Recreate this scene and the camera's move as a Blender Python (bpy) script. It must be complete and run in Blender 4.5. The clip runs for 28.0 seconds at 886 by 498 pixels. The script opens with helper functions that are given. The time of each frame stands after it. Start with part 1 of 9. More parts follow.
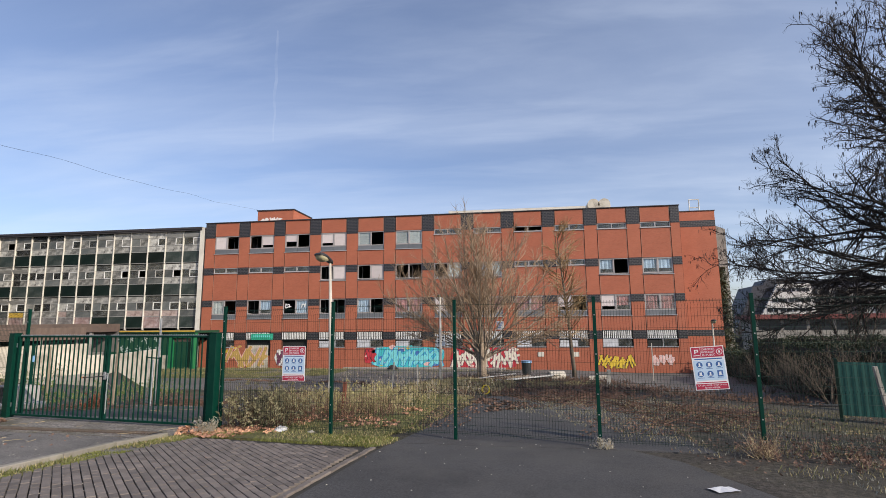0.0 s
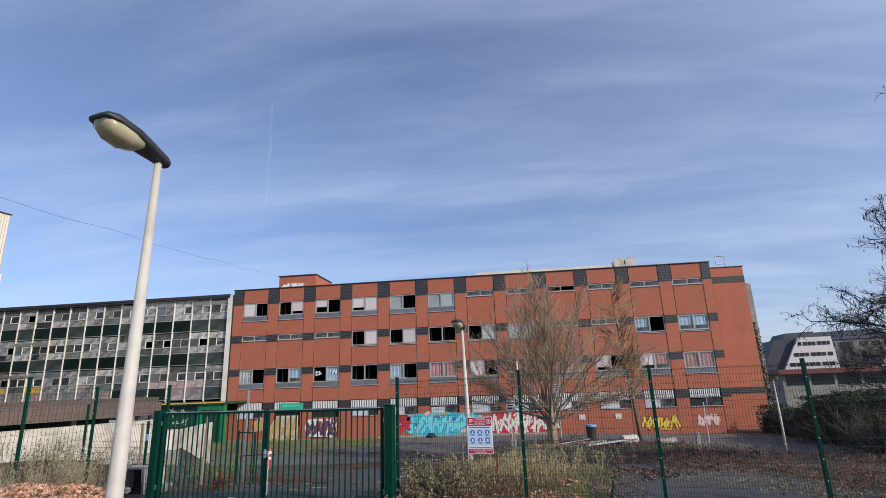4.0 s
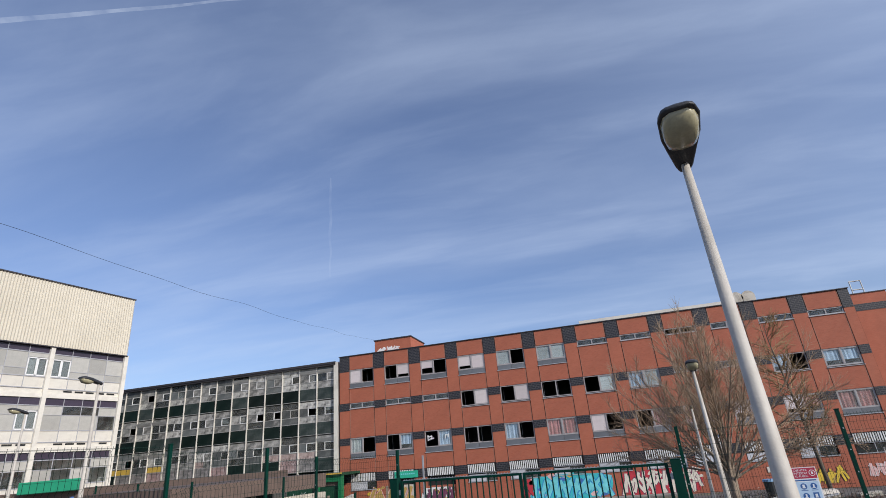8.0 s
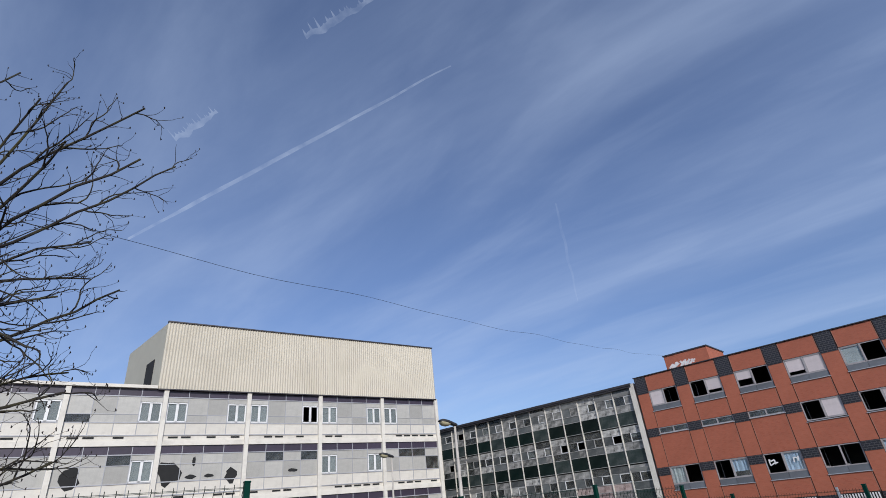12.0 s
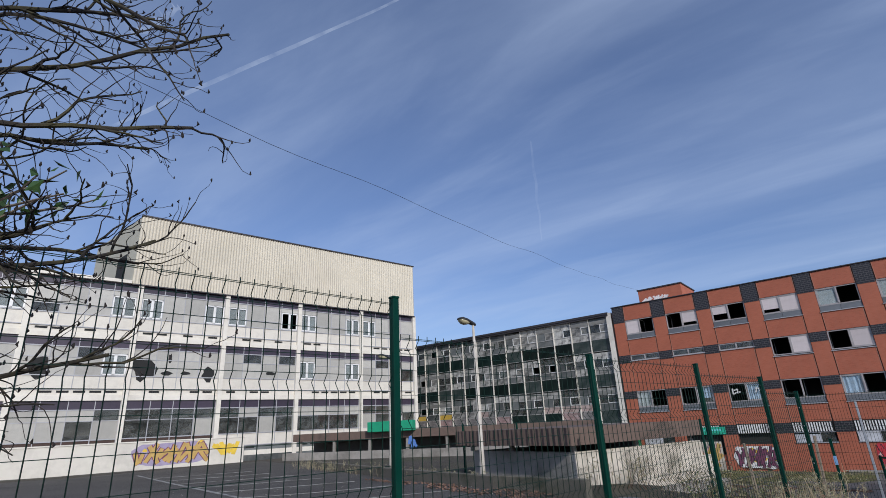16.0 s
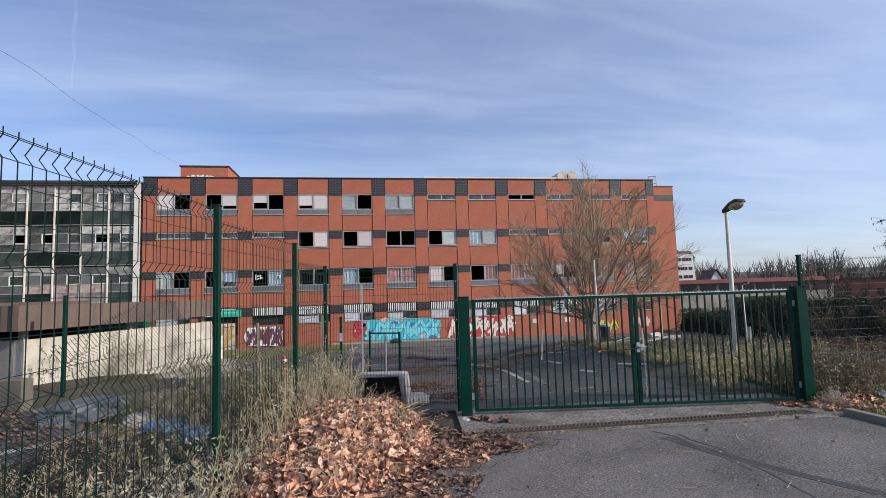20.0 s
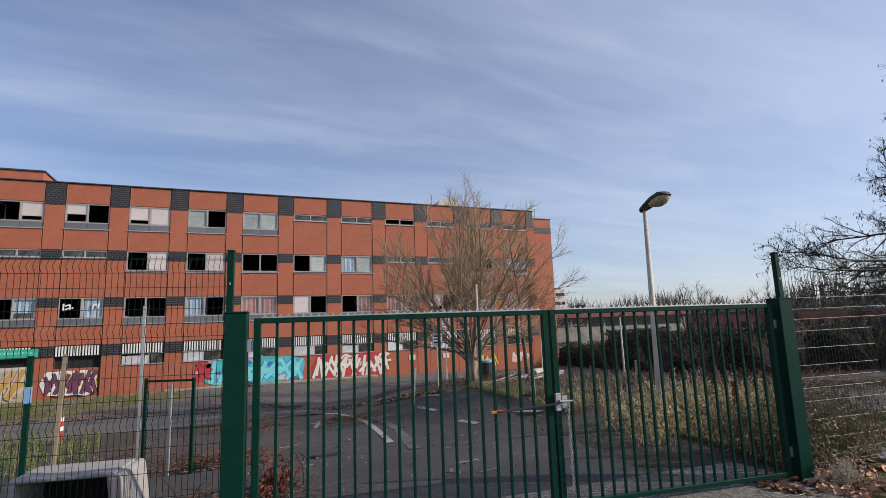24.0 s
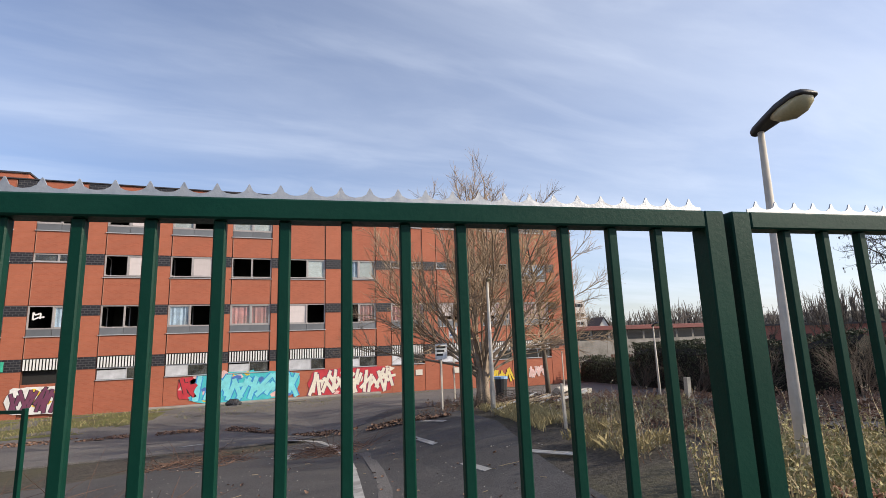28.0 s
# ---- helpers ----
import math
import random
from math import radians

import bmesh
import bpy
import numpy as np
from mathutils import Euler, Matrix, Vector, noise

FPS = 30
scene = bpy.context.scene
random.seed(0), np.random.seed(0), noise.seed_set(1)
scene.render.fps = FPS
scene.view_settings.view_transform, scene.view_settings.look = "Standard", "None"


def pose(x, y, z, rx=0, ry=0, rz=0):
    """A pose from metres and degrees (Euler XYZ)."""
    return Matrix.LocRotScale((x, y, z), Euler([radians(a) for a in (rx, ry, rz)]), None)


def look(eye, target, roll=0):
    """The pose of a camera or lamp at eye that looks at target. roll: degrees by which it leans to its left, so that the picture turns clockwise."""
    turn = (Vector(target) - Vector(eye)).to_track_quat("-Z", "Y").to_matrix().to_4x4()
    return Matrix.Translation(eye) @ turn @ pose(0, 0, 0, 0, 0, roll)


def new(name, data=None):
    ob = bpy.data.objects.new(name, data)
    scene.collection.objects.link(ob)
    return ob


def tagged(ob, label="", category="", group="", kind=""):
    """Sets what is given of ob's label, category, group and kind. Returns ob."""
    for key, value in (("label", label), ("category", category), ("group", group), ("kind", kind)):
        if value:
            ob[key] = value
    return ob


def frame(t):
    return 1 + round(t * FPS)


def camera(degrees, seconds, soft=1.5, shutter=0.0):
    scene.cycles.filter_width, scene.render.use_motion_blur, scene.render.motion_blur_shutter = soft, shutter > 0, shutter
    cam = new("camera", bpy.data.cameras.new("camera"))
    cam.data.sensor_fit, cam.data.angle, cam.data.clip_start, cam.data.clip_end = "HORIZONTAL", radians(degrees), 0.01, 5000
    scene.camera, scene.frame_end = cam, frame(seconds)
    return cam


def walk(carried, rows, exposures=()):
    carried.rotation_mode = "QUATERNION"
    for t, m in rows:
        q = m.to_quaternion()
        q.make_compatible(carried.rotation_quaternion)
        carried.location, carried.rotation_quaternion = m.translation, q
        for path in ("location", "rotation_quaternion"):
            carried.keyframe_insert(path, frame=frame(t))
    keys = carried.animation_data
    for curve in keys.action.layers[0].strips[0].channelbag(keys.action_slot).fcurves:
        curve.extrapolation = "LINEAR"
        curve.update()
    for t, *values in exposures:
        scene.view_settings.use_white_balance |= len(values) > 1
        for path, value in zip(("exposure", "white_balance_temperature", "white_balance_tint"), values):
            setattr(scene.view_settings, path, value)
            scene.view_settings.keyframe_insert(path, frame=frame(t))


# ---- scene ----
cam = camera(82.1, 28.0, 0.5)
PATH = [
    (0, (-0.706, 2.1, 2.226), (-0.993, 4.059, 2.51), -0.5),
    (0.5, (-1.125, 2.005, 2.243), (-1.376, 3.968, 2.533), -0.5),
    (1, (-1.584, 1.937, 2.285), (-1.838, 3.896, 2.598), -0.5),
    (1.5, (-1.998, 1.869, 2.334), (-2.259, 3.817, 2.702), -0.8),
    (2, (-2.499, 1.709, 2.362), (-2.744, 3.651, 2.769), -1.8),
    (2.5, (-2.971, 1.661, 2.367), (-3.215, 3.595, 2.814), -1.9),
    (4.5, (-5.012, 1.333, 2.409), (-5.262, 3.241, 2.956), -2.2),
    (5, (-5.519, 1.372, 2.405), (-5.81, 3.262, 2.991), -2.2),
    (5.5, (-6.067, 1.443, 2.494), (-6.403, 3.319, 3.099), -2.3),
    (6, (-6.559, 1.521, 2.535), (-6.913, 3.392, 3.146), -2.8),
    (6.5, (-7.052, 1.516, 2.536), (-7.425, 3.373, 3.18), -3.5),
    (7, (-7.531, 1.462, 2.546), (-7.897, 3.309, 3.22), -4.2),
    (7.5, (-8.033, 1.452, 2.551), (-8.404, 3.286, 3.258), -4.8),
    (8, (-8.514, 1.344, 2.482), (-8.957, 3.147, 3.225), -5.0),
    (8.5, (-8.807, 1.597, 2.589), (-9.331, 3.38, 3.328), -5.5),
    (9, (-9.096, 1.768, 2.656), (-9.67, 3.536, 3.393), -5.4),
    (9.5, (-9.504, 1.782, 2.695), (-10.105, 3.536, 3.446), -5.5),
    (10, (-9.922, 1.598, 2.642), (-10.585, 3.317, 3.421), -5.9),
    (10.5, (-10.422, 1.499, 2.846), (-11.237, 3.127, 3.676), -5.9),
    (11, (-10.751, 1.323, 2.912), (-11.704, 2.857, 3.773), -6.3),
    (11.5, (-10.986, 1.223, 2.917), (-12.059, 2.664, 3.795), -6.4),
    (12, (-11.326, 1.369, 2.889), (-12.52, 2.687, 3.805), -6.1),
    (12.5, (-11.626, 1.233, 2.746), (-12.91, 2.442, 3.689), -5.5),
    (14.5, (-12.951, 0.908, 2.565), (-14.3, 2.052, 3.498), -4.3),
    (15, (-13.327, 1.046, 2.501), (-14.621, 2.286, 3.389), -4.1),
    (16, (-14.012, 1.157, 2.33), (-15.198, 2.626, 2.989), -2.9),
    (16.5, (-14.299, 1.347, 2.276), (-15.426, 2.93, 2.748), -3.0),
    (17, (-14.576, 1.565, 2.242), (-15.601, 3.246, 2.594), -2.2),
    (17.5, (-14.833, 1.834, 2.204), (-15.639, 3.644, 2.478), -2.2),
    (18, (-15.001, 2.315, 2.222), (-15.567, 4.222, 2.428), -1.9),
    (18.5, (-15.111, 2.878, 2.164), (-15.418, 4.844, 2.358), -2.5),
    (19, (-14.982, 3.27, 2.143), (-14.972, 5.262, 2.324), -2.5),
    (19.5, (-14.847, 3.986, 2.138), (-14.664, 5.969, 2.315), -2.5),
    (20, (-14.735, 4.493, 2.122), (-14.41, 6.459, 2.293), -1.8),
    (20.5, (-14.511, 4.98, 2.093), (-14.049, 6.918, 2.271), -1.8),
    (21, (-14.345, 5.515, 2.053), (-13.812, 7.434, 2.237), -1.5),
    (21.5, (-14.173, 5.993, 2.055), (-13.543, 7.881, 2.251), -1.8),
    (23.5, (-13.255, 7.899, 1.894), (-12.51, 9.734, 2.17), -2.1),
    (24, (-13.03, 8.338, 1.872), (-12.266, 10.163, 2.167), -2.0),
    (24.5, (-12.814, 8.807, 1.859), (-12.02, 10.616, 2.175), -2.0),
    (25, (-12.567, 9.312, 1.847), (-11.765, 11.113, 2.181), -2.0),
    (25.5, (-12.249, 9.832, 1.812), (-11.444, 11.631, 2.152), -2.1),
    (26, (-12.025, 10.282, 1.779), (-11.215, 12.077, 2.136), -2.1),
    (26.5, (-11.795, 10.627, 1.755), (-11.0, 12.43, 2.099), -2.1),
    (27, (-11.6, 10.938, 1.741), (-10.832, 12.752, 2.086), -2.5),
    (28, (-11.268, 11.744, 1.671), (-10.556, 13.580, 2.021), -2.0),
]
walk(cam, [(t, look(eye, target, roll)) for t, eye, target, roll in PATH], exposures=((0,.23,7000,10),(2.5,.14,6400,10),(5,0,6350,10),(8,-.07,6300,10),(10,-.18,6200,10),(12,-.28,6000,10),(15,-.28,5900,10),(17,-.33,6100,10),(18,-.22,5950,10),(19,.12,6300,10),(21,.2,6550,10),(23.5,.05,6850,10),(24.5,.1,6900,10),(26,.28,6900,10),(27,.34,7100,10),(28,.48,7300,10)))

# ---- world, sun, exposure ----
SUN_AZ = Vector((0.86, -0.51))      # where the sun stands, seen from above
SUN_EL = radians(27.5)
world = bpy.data.worlds.new("world")
scene.world = world
world.use_nodes = True
wt = world.node_tree
wt.nodes.clear()


def wnode(kind, **kw):
    n = wt.nodes.new(kind)
    for k, v in kw.items():
        n.inputs[k].default_value = v
    return n


sky = wt.nodes.new("ShaderNodeTexSky")
sky.sky_type = "NISHITA"
sky.sun_disc = False
sky.sun_elevation = SUN_EL
sky.sun_rotation = math.atan2(SUN_AZ.x, SUN_AZ.y)
sky.air_density = 1.0
sky.dust_density = 1.0
sky.ozone_density = 2.5
w_out = wt.nodes.new("ShaderNodeOutputWorld")
w_bg = wnode("ShaderNodeBackground", Strength=0.118)
# thin cirrus: the direction is laid onto a flat layer high above and stretched along one wind direction
w_co = wt.nodes.new("ShaderNodeTexCoord")
w_sep = wt.nodes.new("ShaderNodeSeparateXYZ")
wt.links.new(w_co.outputs["Generated"], w_sep.inputs[0])
w_up = wt.nodes.new("ShaderNodeMath"); w_up.operation = "ADD"; w_up.inputs[1].default_value = 0.12
wt.links.new(w_sep.outputs[2], w_up.inputs[0])
w_max = wt.nodes.new("ShaderNodeMath"); w_max.operation = "MAXIMUM"; w_max.inputs[1].default_value = 0.05
wt.links.new(w_up.outputs[0], w_max.inputs[0])
w_dx = wt.nodes.new("ShaderNodeMath"); w_dx.operation = "DIVIDE"
w_dy = wt.nodes.new("ShaderNodeMath"); w_dy.operation = "DIVIDE"
for d, o in ((w_dx, 0), (w_dy, 1)):
    wt.links.new(w_sep.outputs[o], d.inputs[0])
    wt.links.new(w_max.outputs[0], d.inputs[1])
w_com = wt.nodes.new("ShaderNodeCombineXYZ")
wt.links.new(w_dx.outputs[0], w_com.inputs[0])
wt.links.new(w_dy.outputs[0], w_com.inputs[1])


def cloud_layer(turn, stretch, scale, detail, lo, hi):
    m = wt.nodes.new("ShaderNodeMapping")
    m.inputs["Rotation"].default_value = (0, 0, radians(turn))
    m.inputs["Scale"].default_value = (stretch, 1.0, 1.0)
    wt.links.new(w_com.outputs[0], m.inputs[0])
    n = wnode("ShaderNodeTexNoise", Scale=scale, Detail=detail, Roughness=0.55, Distortion=0.5)
    wt.links.new(m.outputs[0], n.inputs["Vector"])
    r = wt.nodes.new("ShaderNodeMapRange")
    r.interpolation_type = "SMOOTHSTEP"
    r.inputs["From Min"].default_value, r.inputs["From Max"].default_value = lo, hi
    wt.links.new(n.outputs["Fac"], r.inputs["Value"])
    return r.outputs[0]


c_a = cloud_layer(-62, 0.28, 1.5, 9, 0.32, 0.74)
c_b = cloud_layer(-54, 0.3, 4.2, 10, 0.40, 0.74)
w_mul = wt.nodes.new("ShaderNodeMath"); w_mul.operation = "MULTIPLY_ADD"
w_mul.inputs[1].default_value = 0.5
wt.links.new(c_b, w_mul.inputs[0])
wt.links.new(c_a, w_mul.inputs[2])
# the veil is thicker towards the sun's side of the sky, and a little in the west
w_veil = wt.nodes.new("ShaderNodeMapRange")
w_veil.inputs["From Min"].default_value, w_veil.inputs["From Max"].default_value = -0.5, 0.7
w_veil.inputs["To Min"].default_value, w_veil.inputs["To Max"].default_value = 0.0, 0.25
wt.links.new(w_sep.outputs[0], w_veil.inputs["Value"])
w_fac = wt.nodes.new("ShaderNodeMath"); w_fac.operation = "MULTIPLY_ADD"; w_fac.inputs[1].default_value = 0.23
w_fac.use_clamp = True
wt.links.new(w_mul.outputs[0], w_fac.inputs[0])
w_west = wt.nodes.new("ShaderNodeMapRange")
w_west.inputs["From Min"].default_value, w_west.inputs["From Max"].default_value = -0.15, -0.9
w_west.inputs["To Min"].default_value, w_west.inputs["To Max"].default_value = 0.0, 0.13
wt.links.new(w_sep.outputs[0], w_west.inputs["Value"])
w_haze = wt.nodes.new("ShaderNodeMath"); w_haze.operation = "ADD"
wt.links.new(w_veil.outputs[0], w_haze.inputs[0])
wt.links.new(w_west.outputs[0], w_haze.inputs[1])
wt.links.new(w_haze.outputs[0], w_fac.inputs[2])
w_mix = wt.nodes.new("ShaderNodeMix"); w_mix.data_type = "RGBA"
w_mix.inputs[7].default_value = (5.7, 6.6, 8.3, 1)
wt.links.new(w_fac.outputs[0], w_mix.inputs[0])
w_tint = wt.nodes.new("ShaderNodeMix"); w_tint.data_type = "RGBA"; w_tint.blend_type = "MULTIPLY"
w_tint.inputs[0].default_value = 1.0
w_tint.inputs[7].default_value = (0.95, 0.97, 1.16, 1)
wt.links.new(sky.outputs[0], w_tint.inputs[6])
wt.links.new(w_tint.outputs[2], w_mix.inputs[6])
wt.links.new(w_mix.outputs[2], w_bg.inputs[0])
wt.links.new(w_bg.outputs[0], w_out.inputs[0])

sun_data = bpy.data.lights.new("sun", "SUN")
sun_data.energy, sun_data.angle, sun_data.color = 3.7, radians(0.53), (1.0, 0.93, 0.82)
sun = new("sun", sun_data)
_to = Vector((SUN_AZ.x * math.cos(SUN_EL), SUN_AZ.y * math.cos(SUN_EL), math.sin(SUN_EL)))
sun.matrix_world = look(_to * 120, (0, 0, 0))

# ---- materials ----
def mat(name, col, rough=0.7, metal=0.0, var=0.15, scale=3.0, fine=40.0, bump=0.3, spread=0.0, dirt=None, dirt_amt=0.0,
        dirt_scale=0.8, coord="Object", depth=0.01, spec=0.5, coat=0.0, grit=0.0):
    """A worn surface: two scales of tone, stains of a second colour, fine relief; spread: tone by object."""
    m = bpy.data.materials.new(name)
    m.use_nodes = True
    nt = m.node_tree
    bs = nt.nodes["Principled BSDF"]
    bs.inputs["Metallic"].default_value = metal
    bs.inputs["Specular IOR Level"].default_value = spec
    bs.inputs["Coat Weight"].default_value = coat
    tc = nt.nodes.new("ShaderNodeTexCoord")
    vec = tc.outputs[coord]

    def noise_tex(s, d=5.0, r=0.6):
        n = nt.nodes.new("ShaderNodeTexNoise")
        n.inputs["Scale"].default_value, n.inputs["Detail"].default_value, n.inputs["Roughness"].default_value = s, d, r
        nt.links.new(vec, n.inputs["Vector"])
        return n.outputs["Fac"]

    def mrange(src, a, b, lo=0.0, hi=1.0):
        r = nt.nodes.new("ShaderNodeMapRange")
        r.inputs["From Min"].default_value, r.inputs["From Max"].default_value = lo, hi
        r.inputs["To Min"].default_value, r.inputs["To Max"].default_value = a, b
        nt.links.new(src, r.inputs["Value"])
        return r.outputs[0]

    def mul(a, b):
        n = nt.nodes.new("ShaderNodeMath"); n.operation = "MULTIPLY"
        nt.links.new(a, n.inputs[0]); nt.links.new(b, n.inputs[1])
        return n.outputs[0]

    big, small = noise_tex(scale), noise_tex(fine, 4.0, 0.7)
    tone = mul(mrange(big, 1 - var, 1 + var, 0.25, 0.75), mrange(small, 1 - var * 0.7, 1 + var * 0.7, 0.25, 0.75))
    if grit:        # coarse light and dark stones
        tone = mul(tone, mrange(noise_tex(fine * 0.55, 2.0, 0.5), 1 - grit, 1 + grit, 0.38, 0.62))
    if spread:
        oi = nt.nodes.new("ShaderNodeObjectInfo")
        tone = mul(tone, mrange(oi.outputs["Random"], 1 - spread, 1 + spread))
    base = nt.nodes.new("ShaderNodeMix"); base.data_type = "RGBA"; base.blend_type = "MULTIPLY"
    base.inputs[0].default_value = 1.0
    base.inputs[6].default_value = (*col, 1)
    nt.links.new(tone, base.inputs[7])
    out = base.outputs[2]
    if dirt:
        dm = nt.nodes.new("ShaderNodeMix"); dm.data_type = "RGBA"
        dm.inputs[7].default_value = (*dirt, 1)
        nt.links.new(out, dm.inputs[6])
        nt.links.new(mrange(noise_tex(dirt_scale, 7.0, 0.68), 0.0, dirt_amt, 0.46, 0.68), dm.inputs[0])
        out = dm.outputs[2]
    nt.links.new(out, bs.inputs["Base Color"])
    nt.links.new(mrange(small, max(rough - 0.12, 0.02), min(rough + 0.12, 1.0), 0.2, 0.8), bs.inputs["Roughness"])
    if bump:
        b = nt.nodes.new("ShaderNodeBump")
        b.inputs["Strength"].default_value, b.inputs["Distance"].default_value = bump, depth
        nt.links.new(small, b.inputs["Height"])
        nt.links.new(b.outputs[0], bs.inputs["Normal"])
    return m


def brick_mat(name, col, col2, mortar, bw, bh, rough=0.8, bump=0.4):
    """Running-bond brickwork seen from far off, laid along x and z of the object."""
    m = mat(name, col, rough, var=0.12, scale=0.6, fine=25)
    nt = m.node_tree
    bs = nt.nodes["Principled BSDF"]
    tc = [n for n in nt.nodes if n.bl_idname == "ShaderNodeTexCoord"][0]
    sep = nt.nodes.new("ShaderNodeSeparateXYZ")
    nt.links.new(tc.outputs["Object"], sep.inputs[0])
    com = nt.nodes.new("ShaderNodeCombineXYZ")
    add = nt.nodes.new("ShaderNodeMath"); add.operation = "ADD"
    nt.links.new(sep.outputs[0], add.inputs[0]); nt.links.new(sep.outputs[1], add.inputs[1])
    nt.links.new(add.outputs[0], com.inputs[0]); nt.links.new(sep.outputs[2], com.inputs[1])
    br = nt.nodes.new("ShaderNodeTexBrick")
    br.inputs["Color1"].default_value, br.inputs["Color2"].default_value = (*col, 1), (*col2, 1)
    br.inputs["Mortar"].default_value = (*mortar, 1)
    br.inputs["Scale"].default_value = 1.0
    br.inputs["Brick Width"].default_value, br.inputs["Row Height"].default_value = bw, bh
    br.inputs["Mortar Size"].default_value = bh * 0.12
    nt.links.new(com.outputs[0], br.inputs["Vector"])
    mx = [n for n in nt.nodes if n.bl_idname == "ShaderNodeMix" and n.blend_type == "MULTIPLY"][0]
    nt.links.new(br.outputs["Color"], mx.inputs[6])
    return m


def glass_mat(name, tint=(0.9, 0.95, 0.95), rough=0.02):
    """Dusty window glass: sky in it by Fresnel, the room behind it through it."""
    m = bpy.data.materials.new(name)
    m.use_nodes = True
    nt = m.node_tree
    nt.nodes.clear()
    out = nt.nodes.new("ShaderNodeOutputMaterial")
    gl = nt.nodes.new("ShaderNodeBsdfGlossy"); gl.inputs["Roughness"].default_value = rough
    tr = nt.nodes.new("ShaderNodeBsdfTransparent"); tr.inputs["Color"].default_value = (*tint, 1)
    df = nt.nodes.new("ShaderNodeBsdfDiffuse"); df.inputs["Color"].default_value = (0.42, 0.43, 0.42, 1)
    tc = nt.nodes.new("ShaderNodeTexCoord")
    ns = nt.nodes.new("ShaderNodeTexNoise"); ns.inputs["Scale"].default_value = 1.7; ns.inputs["Detail"].default_value = 7
    nt.links.new(tc.outputs["Object"], ns.inputs["Vector"])
    mr = nt.nodes.new("ShaderNodeMapRange")
    mr.inputs["From Min"].default_value, mr.inputs["From Max"].default_value = 0.35, 0.75
    mr.inputs["To Min"].default_value, mr.inputs["To Max"].default_value = 0.02, 0.15
    nt.links.new(ns.outputs["Fac"], mr.inputs["Value"])
    a = nt.nodes.new("ShaderNodeMixShader")
    nt.links.new(mr.outputs[0], a.inputs[0])
    nt.links.new(tr.outputs[0], a.inputs[1]); nt.links.new(df.outputs[0], a.inputs[2])
    fr = nt.nodes.new("ShaderNodeFresnel"); fr.inputs["IOR"].default_value = 1.45
    b = nt.nodes.new("ShaderNodeMixShader")
    nt.links.new(fr.outputs[0], b.inputs[0])
    nt.links.new(a.outputs[0], b.inputs[1]); nt.links.new(gl.outputs[0], b.inputs[2])
    nt.links.new(b.outputs[0], out.inputs[0])
    return m


M = {}
M["brick"] = brick_mat("red_brick", (0.41, 0.120, 0.066), (0.35, 0.097, 0.053), (0.37, 0.13, 0.08), 0.22, 0.075)
M["brick_pier"] = brick_mat("orange_brick", (0.42, 0.127, 0.070), (0.38, 0.109, 0.058), (0.39, 0.135, 0.083), 0.22, 0.075)
M["brick_dark"] = brick_mat("black_glazed_brick", (0.013, 0.013, 0.018), (0.020, 0.020, 0.028), (0.085, 0.08, 0.08), 0.30, 0.15, rough=0.5)
M["joint"] = mat("dark_joint", (0.10, 0.035, 0.022), 0.9)
# Pale colour standing for the highlight along brick panel edges.
M["edge"] = mat("panel_edge_highlight_tone", (0.40, 0.21, 0.15), 0.8)
M["cap"] = mat("dark_zinc_capping", (0.06, 0.055, 0.06), 0.5, 0.4)
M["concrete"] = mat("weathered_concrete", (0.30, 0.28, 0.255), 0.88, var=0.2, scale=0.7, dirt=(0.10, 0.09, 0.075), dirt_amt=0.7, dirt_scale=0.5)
# The dark patches are stains and also stand in for branch shadows.
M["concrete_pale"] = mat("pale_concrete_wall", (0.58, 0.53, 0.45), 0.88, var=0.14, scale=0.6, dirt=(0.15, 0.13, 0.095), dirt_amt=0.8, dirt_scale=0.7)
M["concrete_brown"] = mat("brown_stained_canopy", (0.15, 0.105, 0.085), 0.9, var=0.25, scale=0.8, dirt=(0.05, 0.04, 0.035), dirt_amt=0.7)
M["white"] = mat("white_painted_metal", (0.73, 0.69, 0.61), 0.6, var=0.05, scale=0.8, dirt=(0.42, 0.38, 0.33), dirt_amt=0.45, dirt_scale=0.7)
M["pvc"] = mat("white_pvc_frame", (0.78, 0.78, 0.77), 0.4, var=0.04, dirt=(0.35, 0.33, 0.3), dirt_amt=0.3)
M["alu"] = mat("grey_aluminium_frame", (0.40, 0.40, 0.42), 0.45, 0.1, var=0.1)
M["win_frame"] = mat("pale_grey_window_frame", (0.37, 0.345, 0.345), 0.5, var=0.2, scale=4, dirt=(0.24, 0.22, 0.21), dirt_amt=0.4, dirt_scale=2)
M["grey_panel"] = mat("grey_window_apron", (0.135, 0.145, 0.16), 0.55, var=0.12, scale=1.5, spread=0.15)
M["blind"] = mat("faded_roller_shutter", (0.63, 0.56, 0.555), 0.7, var=0.08, scale=1.0, spread=0.14, dirt=(0.4, 0.35, 0.33), dirt_amt=0.4)
M["curtain_red"] = mat("faded_red_curtain", (0.46, 0.19, 0.20), 0.9, var=0.35, scale=2.0, spread=0.2)
M["curtain_grey"] = mat("grey_net_curtain", (0.48, 0.49, 0.52), 0.9, var=0.25, scale=2.0, spread=0.25)
# Blue sky mirrored in the panes, put into a sheet's colour.
M["curtain_blue"] = mat("blue_sky_reflection_sheet", (0.42, 0.52, 0.70), 0.8, var=0.3, scale=1.2)
# Inner surfaces coloured dark, so the dimness of rooms is in the colour.
M["room"] = mat("darkened_interior_surface", (0.10, 0.095, 0.09), 0.95, var=0.3, scale=0.7)
